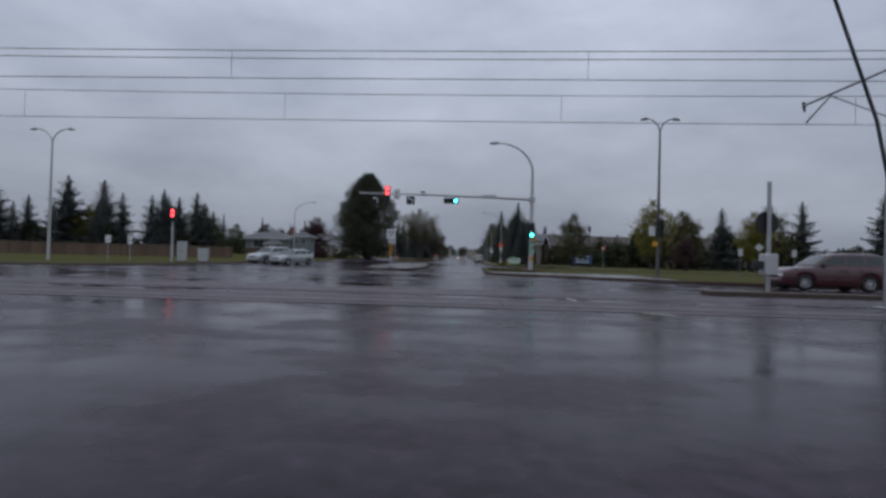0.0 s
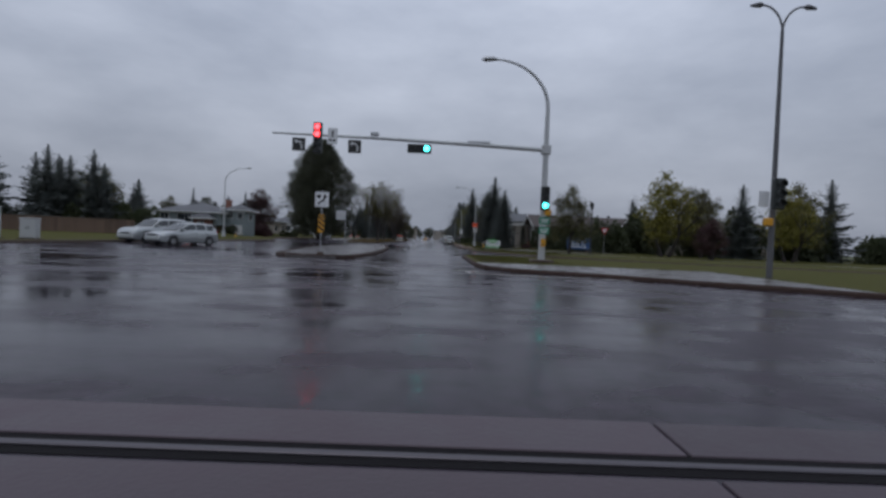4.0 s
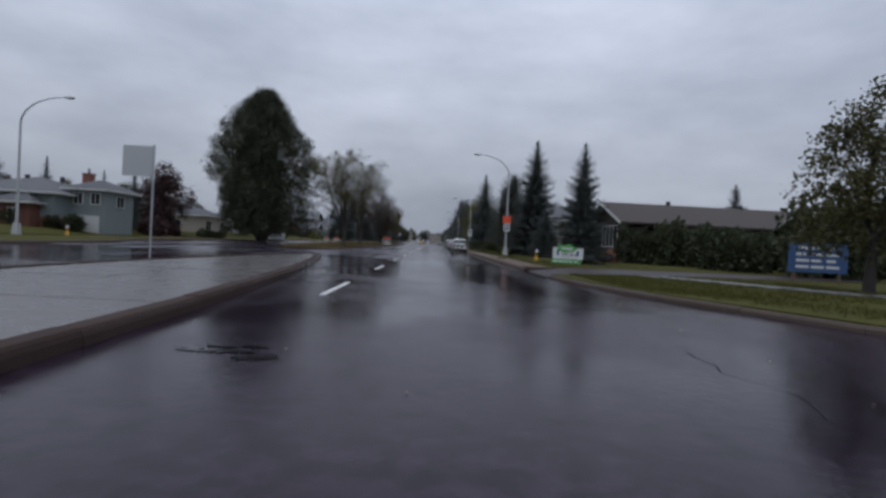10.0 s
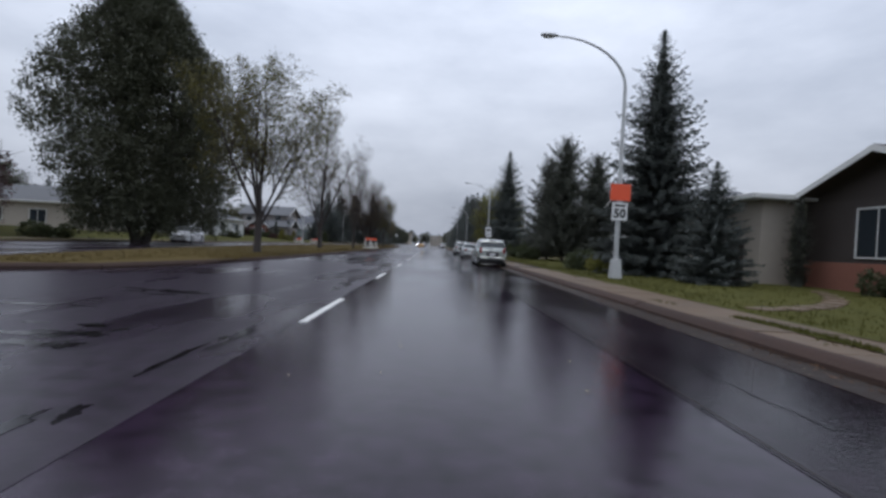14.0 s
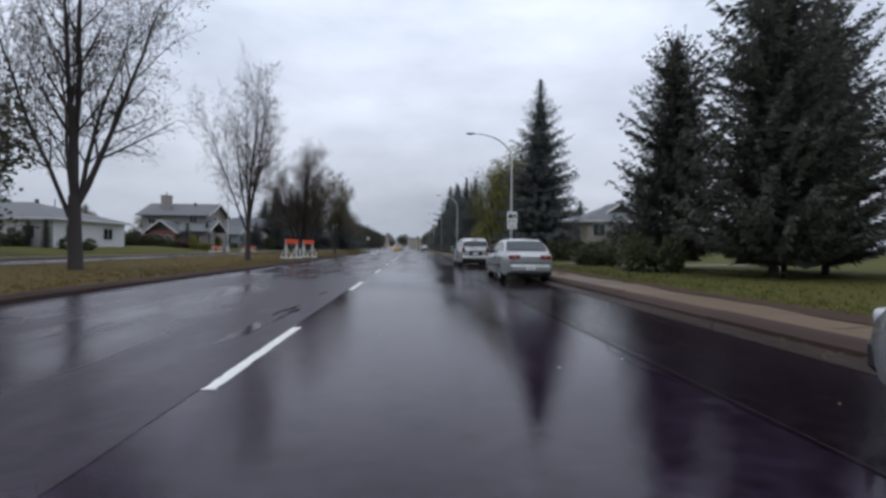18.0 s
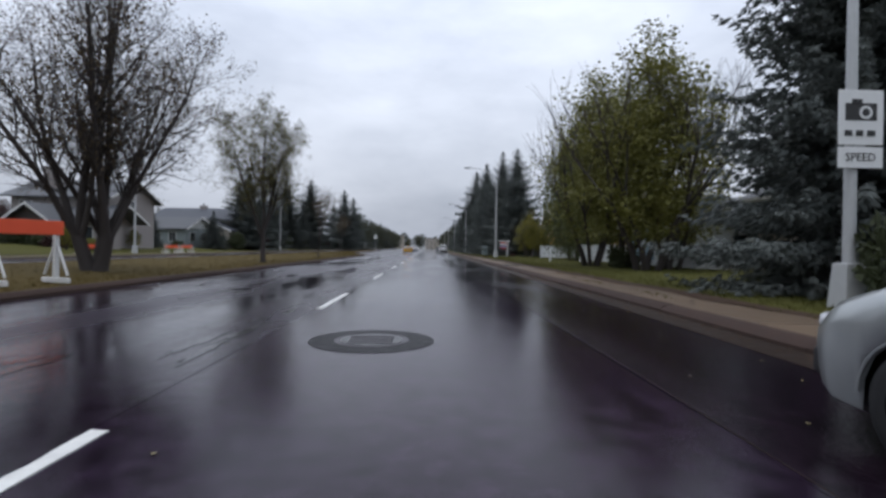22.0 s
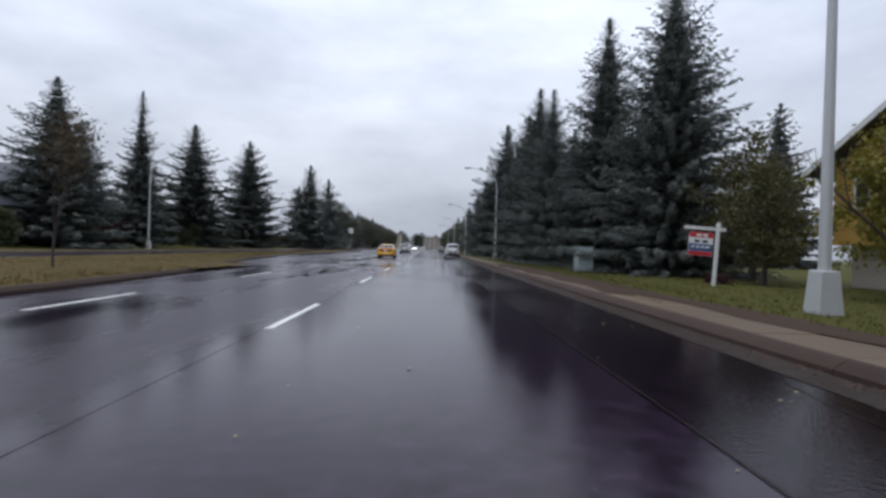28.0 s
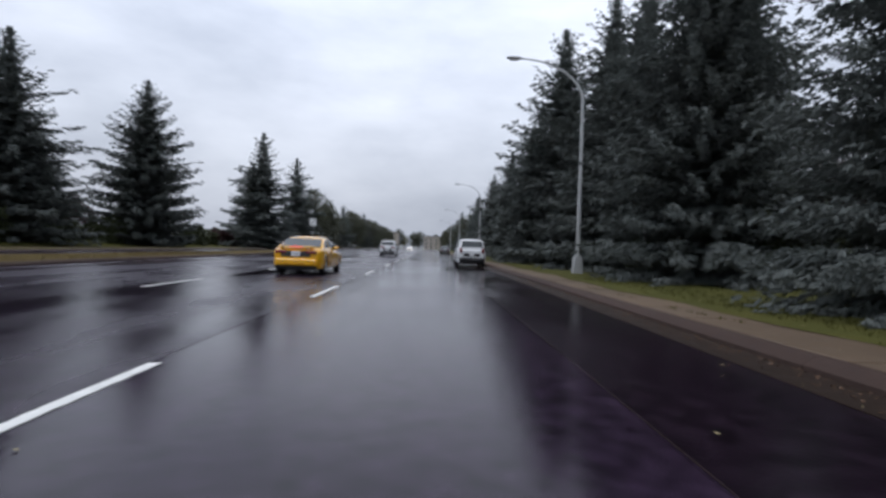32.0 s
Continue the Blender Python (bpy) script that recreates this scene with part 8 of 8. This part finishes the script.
rnd = random.Random(9)
for k in range(4, 15):
    shrub(k % 2, 14.5 + 1.45 * k, 112.6 + rnd.uniform(-1, 1.6), 1.9, 1.9, rnd.uniform(2.6, 3.9), "tall dark hedge bush before a long house", "hedge bushes")
for k in range(9):
    shrub(k % 2, 10.9 + 0.85 * k, 171.6 + rnd.uniform(-0.15, 0.15), 0.9, 0.8, 1.6, "clipped dark hedge bush in a garden", "garden hedge")
for k in range(26):
    shrub(k % 2, 26 + 3.6 * k, 103 + rnd.uniform(-4, 4) - 0.25 * k, 2.6, 2.6, rnd.uniform(3.5, 6.5), "dark leafy thicket beyond the corner lawn", "thicket")
for k in range(24):
    shrub(k % 2, -96 + 2.6 * k, 101 + rnd.uniform(-2, 3), 2.2, 2.2, rnd.uniform(2.6, 5.0), "dark leafy thicket under the spruces", "thicket", 0.3)
for k in range(20):
    shrub((0, 1, 0, 2)[k % 4], -30.6 - rnd.uniform(0, 2.5), 250 + 5.2 * k, 2.0, 2.4, rnd.uniform(1.8, 3.6), "dense shrub between the far spruces", "far shrubs", 0.4)
for k in range(14):
    shrub(k % 2, 14.5 + rnd.uniform(0, 3), 261 + 6.4 * k, 1.8, 2.2, rnd.uniform(1.6, 3.0), "dark undergrowth beneath the spruces", "undergrowth")
for i, x, y, a, b, lab in ((0, -31, 185.4, 1.4, 1.2, "dark shrub before a white bungalow"), (0, -37.8, 185.2, 1.6, 1.5, "dark shrub before a white bungalow"), (2, -39.2, 213.0, 1.3, 0.9, "low dark red shrub at a porch"), (0, -33.8, 213.0, 1.6, 1.3, "dark rounded shrub at a house front"),
                           (3, -31.8, 213.8, 1.2, 0.9, "yellow-green shrub at a house front"), (2, -30.2, 214.4, 1.0, 0.9, "rust-red shrub at a house front"), (2, -38.2, 212.6, 1.7, 1.9, "dark red shrub at a brick porch"), (0, -36.4, 212.2, 1.5, 1.5, "dark rounded shrub at a brick porch"), (3, -29.4, 213.4, 1.1, 1.2, "yellow-green shrub beside a driveway"), (0, -41.0, 213.2, 2.0, 2.4, "tall dark shrub at a house corner"), (0, -43.6, 211.0, 2.2, 2.3, "dark clipped hedge before a house front"), (0, -40.6, 210.6, 2.2, 2.2, "dark clipped hedge before a house front"), (2, -32.4, 212.0, 1.2, 1.0, "rust-red shrub on a front lawn"), (0, -34.0, 238.6, 0.9, 1.0, "small dark shrub at a house wall"), (0, -30.6, 117.5, 1.6, 1.4, "dark shrub before a brick house front"),
                           (0, -35.4, 116.6, 1.4, 1.2, "dark shrub before a brick house front"), (2, -28.8, 128.5, 1.8, 2.2, "dark red shrub by the corner house"), (0, 19.6, 176.6, 1.0, 1.3, "dark rounded shrub on a lawn"), (0, 13.3, 191.6, 1.0, 1.2, "dark rounded shrub beneath an aspen"),
                           (2, 17.4, 113.4, 0.9, 0.7, "low rust-red shrub before a big window"), (0, 18.3, 117.8, 0.8, 0.9, "low dark shrub before a big window"),
                           (0, 23.4, 105, 2.4, 3.0, "dark bush behind a lawn sign"), (2, 13.4, 229.0, 0.5, 0.4, "small red flowering shrub on the lawn"), (3, 11.0, 126.2, 0.9, 0.9, "ragged green bush by the pavement"), (0, 11.2, 130.2, 1.0, 1.2, "ragged dark bush by the pavement"),
                           (0, 12.4, 153.5, 1.3, 1.6, "dark bush under the pines"), (0, 12.6, 160.5, 1.2, 1.2, "dark bush under the pines"), (2, -29.5, 134, 1.6, 1.3, "dark red shrub beneath a red tree"), (0, -26.8, 139.6, 1.6, 1.2, "dark shrub beneath a poplar")):
    shrub(i, x, y, a, a, b, lab, "garden shrubs", lawn_z(x, y))

ROUND = broadleaf("ash_tree", "dark round tree", 67, 12.5, 2.4, 0.50, 0, 0, 0, M_LEAF_POPLAR, 4, 3, 1, 0.8, 0.24, cloud=dict(R=5.6, low=0.12, clumps=300, per=40, size=0.26, belly=0.55, spires=4, puff=0.10))
plant(ROUND, -30.6, 168.5, 0.4, 1.45, 70, "dark round tree behind a huge poplar", "garden trees", 0.95)
rnd = random.Random(21)
for k in range(22):
    plant((ROUND, GREEN, LOW[1], RED, GREEN)[k % 5], -60 - rnd.uniform(0, 10), 128 + 9.5 * k, lawn_z(-62, 150), (0.8, 0.9, 0.75, 0.9, 1.0)[k % 5] * rnd.uniform(0.8, 1.05), 51 * k, "dark garden tree behind the far houses", "garden trees", 1.2)
# distance: more trees down both sides and across the end of the road
rnd = random.Random(13)
for k in range(16):
    y = 372 + 16 * k
    plant((ROUND, ROUND, ROUND, LOW[0])[k % 4], -25 - rnd.uniform(0, 6), y, 0.2, rnd.uniform(0.9, 1.25), 70 * k, "dark distant tree beside the road", "distant trees", 1.2)
    plant((LOW[1], ROUND, ROUND, GREEN)[k % 4], 15 + rnd.uniform(0, 6), y + 8, 0.2, rnd.uniform(0.85, 1.15), 50 * k, "dark distant tree beside the road", "distant trees", 1.2)
for k in range(22):
    plant((ROUND, ROUND, GREEN)[k % 3], -70 + 6.6 * k + rnd.uniform(-2, 2), 690 + rnd.uniform(-20, 40), 0.2, rnd.uniform(1.0, 1.4) , 33 * k, "distant tree across the end of the road", "distant trees", 1.2)
for x, y, w, hgt in ((-34, 640, 26, 12), (14, 660, 30, 10), (60, 640, 30, 9)):
    t = thing("apartment_building", "distant flat-roofed brown building", "building", pose(x, y, 0))
    part("wall", Shape().box(-w / 2, w / 2, 0, 12, -0.5, hgt, 0.1), M_SIDING_BEIGE, t)
    part("roof", Shape().box(-w / 2 - 0.4, w / 2 + 0.4, -0.4, 12.4, hgt, hgt + 0.5, 0.1), M_ROOF_BROWN, t)
    for fl in range(int(hgt / 3)):
        for c in range(int(w / 4)):
            window_unit(t, -w / 2 + 2 + 4 * c, 1.6 + 3 * fl, 1.6, 1.4, -0.04)

for proto in SPR + LOW + [PINE, CEDAR, POPLAR, ELM, ELM2, VASE, SAPLING, RED, ASPEN, BIRCH, MAPLE, GREEN, ROUND]:
    for o in (*proto.children_recursive, proto):
        bpy.data.objects.remove(o)

garden_path = thing("garden_path", "pale stepping slabs sunk in the wet lawn", "path", kind="structure")
for k in range(9):
    u = k / 8
    px, py = 9.5 + 7.0 * u, 111.0 + 2.6 * u + 5.0 * u * u
    slab_ = Shape().box(-0.42, 0.42, -0.26, 0.26, -0.06, 0.035, 0.012)
    part("stepping_slab", slab_, M_WALK, garden_path, m=pose(px, py, lawn_z(px, py) + 0.008, 0, 0, 30 + 25 * u + 6 * math.sin(k * 2.3)))
walkway = thing("garden_walkway", "pale concrete walkway across a front lawn", "path", kind="structure")
for k in range(13):
    px, py = 9.0 + 0.98 * k, 160.9 + (0.66 + 0.028 * k) * k
    part("walkway_slab", Shape().box(-0.60, 0.60, -0.50, 0.50, -0.06, 0.03, 0.012), M_WALK, walkway, m=pose(px, py, 0.157, 0, 0, 34 + 2.0 * k))
# ---------------------------------------------------------------- grass tufts and fallen leaves
rnd = random.Random(17)
v, f = [], []


def tuft(x, y, z, n, hgt):
    for _ in range(n):
        a, lean = rnd.random() * 6.283, rnd.uniform(0.1, 0.7)
        px, py = x + rnd.uniform(-0.07, 0.07), y + rnd.uniform(-0.07, 0.07)
        L = hgt * rnd.uniform(0.6, 1.3)
        b = len(v)
        c, s_ = math.cos(a), math.sin(a)
        v.extend(((px - s_ * 0.008, py + c * 0.008, z), (px + s_ * 0.008, py - c * 0.008, z), (px + c * L * lean, py + s_ * L * lean, z + L)))
        f.append((b, b + 1, b + 2))


for _ in range(7500):
    y = rnd.uniform(96, 262)
    tuft(8.6 + abs(rnd.gauss(0, 1.2)), y, 0.15, 4, 0.075)
for _ in range(3800):
    y = rnd.uniform(57.6, 68)
    tuft(5.72 + abs(rnd.gauss(0, 2.2)), y, 0.135, 4, 0.045)
for _ in range(1800):
    k = rnd.random()
    tuft(8.4 + 4 * k + abs(rnd.gauss(0, 1.4)), 82.5 - 8 * k + rnd.uniform(0, 3), 0.145, 4, 0.07)
for _ in range(260):
    y = rnd.uniform(106.3, 109.2)
    tuft(7.74 + rnd.random() * 0.24 * math.sin(math.pi * (y - 106.0) / 3.5), y, 0.158, 4, 0.06)
for _ in range(60):
    y, x = rnd.uniform(97, 258), rnd.choice((7.6, 8.35, 8.5)) + rnd.uniform(-0.1, 0.1)
    for _ in range(rnd.randint(5, 14)):
        tuft(x + rnd.uniform(-0.12, 0.12), y + rnd.uniform(-0.5, 0.5), 0.15, 4, 0.05)
for _ in range(9000):
    tuft(rnd.uniform(8.7, 17), rnd.uniform(97, 262), 0.15, 3, 0.085)
for _ in range(5200):
    x, y = 7.8 + 9.5 * rnd.random() ** 1.4, rnd.uniform(82.5, 91.5)
    if y > 90.1 + (x - 9.36) * 0.42 or x < 8.4 + (82.6 - y) * 0.35 or abs((x - 11.6) * 5.8 + (y - 91.7) * 3.9) < 7.0:
        continue
    tuft(x, y, 0.148, 4, 0.08)
lawn_tufts = part("grass_tufts", as_mesh("grass_tufts", v, f, M_BLADE), None)
tagged(lawn_tufts, "short wet grass blades along the pavement edge", "grass", "", "stuff")
v, f = [], []
for _ in range(5200):
    y = rnd.uniform(121, 230)
    x = -5.5 - abs(rnd.gauss(0, 1.0))
    tuft(x, y, 0.128 + 0.20 * math.sin(math.pi * (min(-5.6, x) + 16.2) / 10.6), 4, 0.05)
for _ in range(11000):
    y = 114 + 90 * rnd.random() ** 1.4
    xl = max(-16.0, -10.6 - max(0, y - 117) * 0.115)
    c = rnd.random()
    x = xl + (-5.6 - xl) * c
    if y < 121 and x > -7.5:
        continue
    tuft(x, y, 0.125 + 0.19 * math.sin(math.pi * c) * min(1, max(0, y - 120) / 14), 3, 0.055)
for _ in range(9000):
    y = rnd.uniform(203, 285)
    xr = -5.6 if y < 222 else -5.6 - 0.072 * (y - 222) - 0.0032 * (y - 222) ** 2 if y < 252 else -10.7 - 0.07 * (y - 252)
    c = rnd.random() ** 0.7
    tuft(-16.0 + (xr + 16.0) * c, y, 0.125 + 0.19 * math.sin(math.pi * c) * max(0.0, min(1.0, (235.5 - y) / 14)), 3, 0.055)
median_tufts = part("grass_tufts", as_mesh("grass_tufts", v, f, M_MEDIAN), None)
tagged(median_tufts, "brownish grass blades along the median kerb", "grass", "", "stuff")
v, f, w_, g_ = [], [], [], []
for k in range(900):
    y = rnd.uniform(44, 262)
    x = rnd.choice((rnd.uniform(4.6, 6.8), rnd.gauss(6.4, 0.3), rnd.uniform(1, 6.6), rnd.uniform(7.1, 9.0)))
    z = 0.012 if x < KERB_R else 0.162
    if x >= KERB_R and y < 96:
        continue
    a, s_ = rnd.random() * 6.28, rnd.uniform(0.012, 0.026)
    d = Vector((math.cos(a), math.sin(a), rnd.uniform(-0.1, 0.2)))
    sprig(v, f, Vector((x, y, z)), d, Vector((0, 0, 1)), s_ * 2, s_ * 0.8, 0.2)
for k in range(9000):
    y = rnd.uniform(94, 262)
    if rnd.random() > 0.35 + 0.6 * abs(math.sin(y * 0.37)) * abs(math.sin(y * 0.11)):
        continue
    x = KERB_R - 0.10 - abs(rnd.gauss(0, 0.20))
    a, s_ = rnd.random() * 6.28, rnd.uniform(0.016, 0.034)
    sprig(w_, g_, Vector((x, y, 0.012)), Vector((math.cos(a), math.sin(a), rnd.uniform(-0.1, 0.35))), Vector((0, 0, 1)), s_ * 2, s_ * 0.8, 0.25)
gutter_litter = part("gutter_leaves", as_mesh("gutter_leaves", w_, g_, M_LITTER), None)
tagged(gutter_litter, "sodden brown leaves drifted along the gutter", "leaves", "", "stuff")
litter = part("fallen_leaves", as_mesh("fallen_leaves", v, f, M_FALLEN), None)
tagged(litter, "small pale yellow leaves scattered on the wet road", "leaves", "", "stuff")
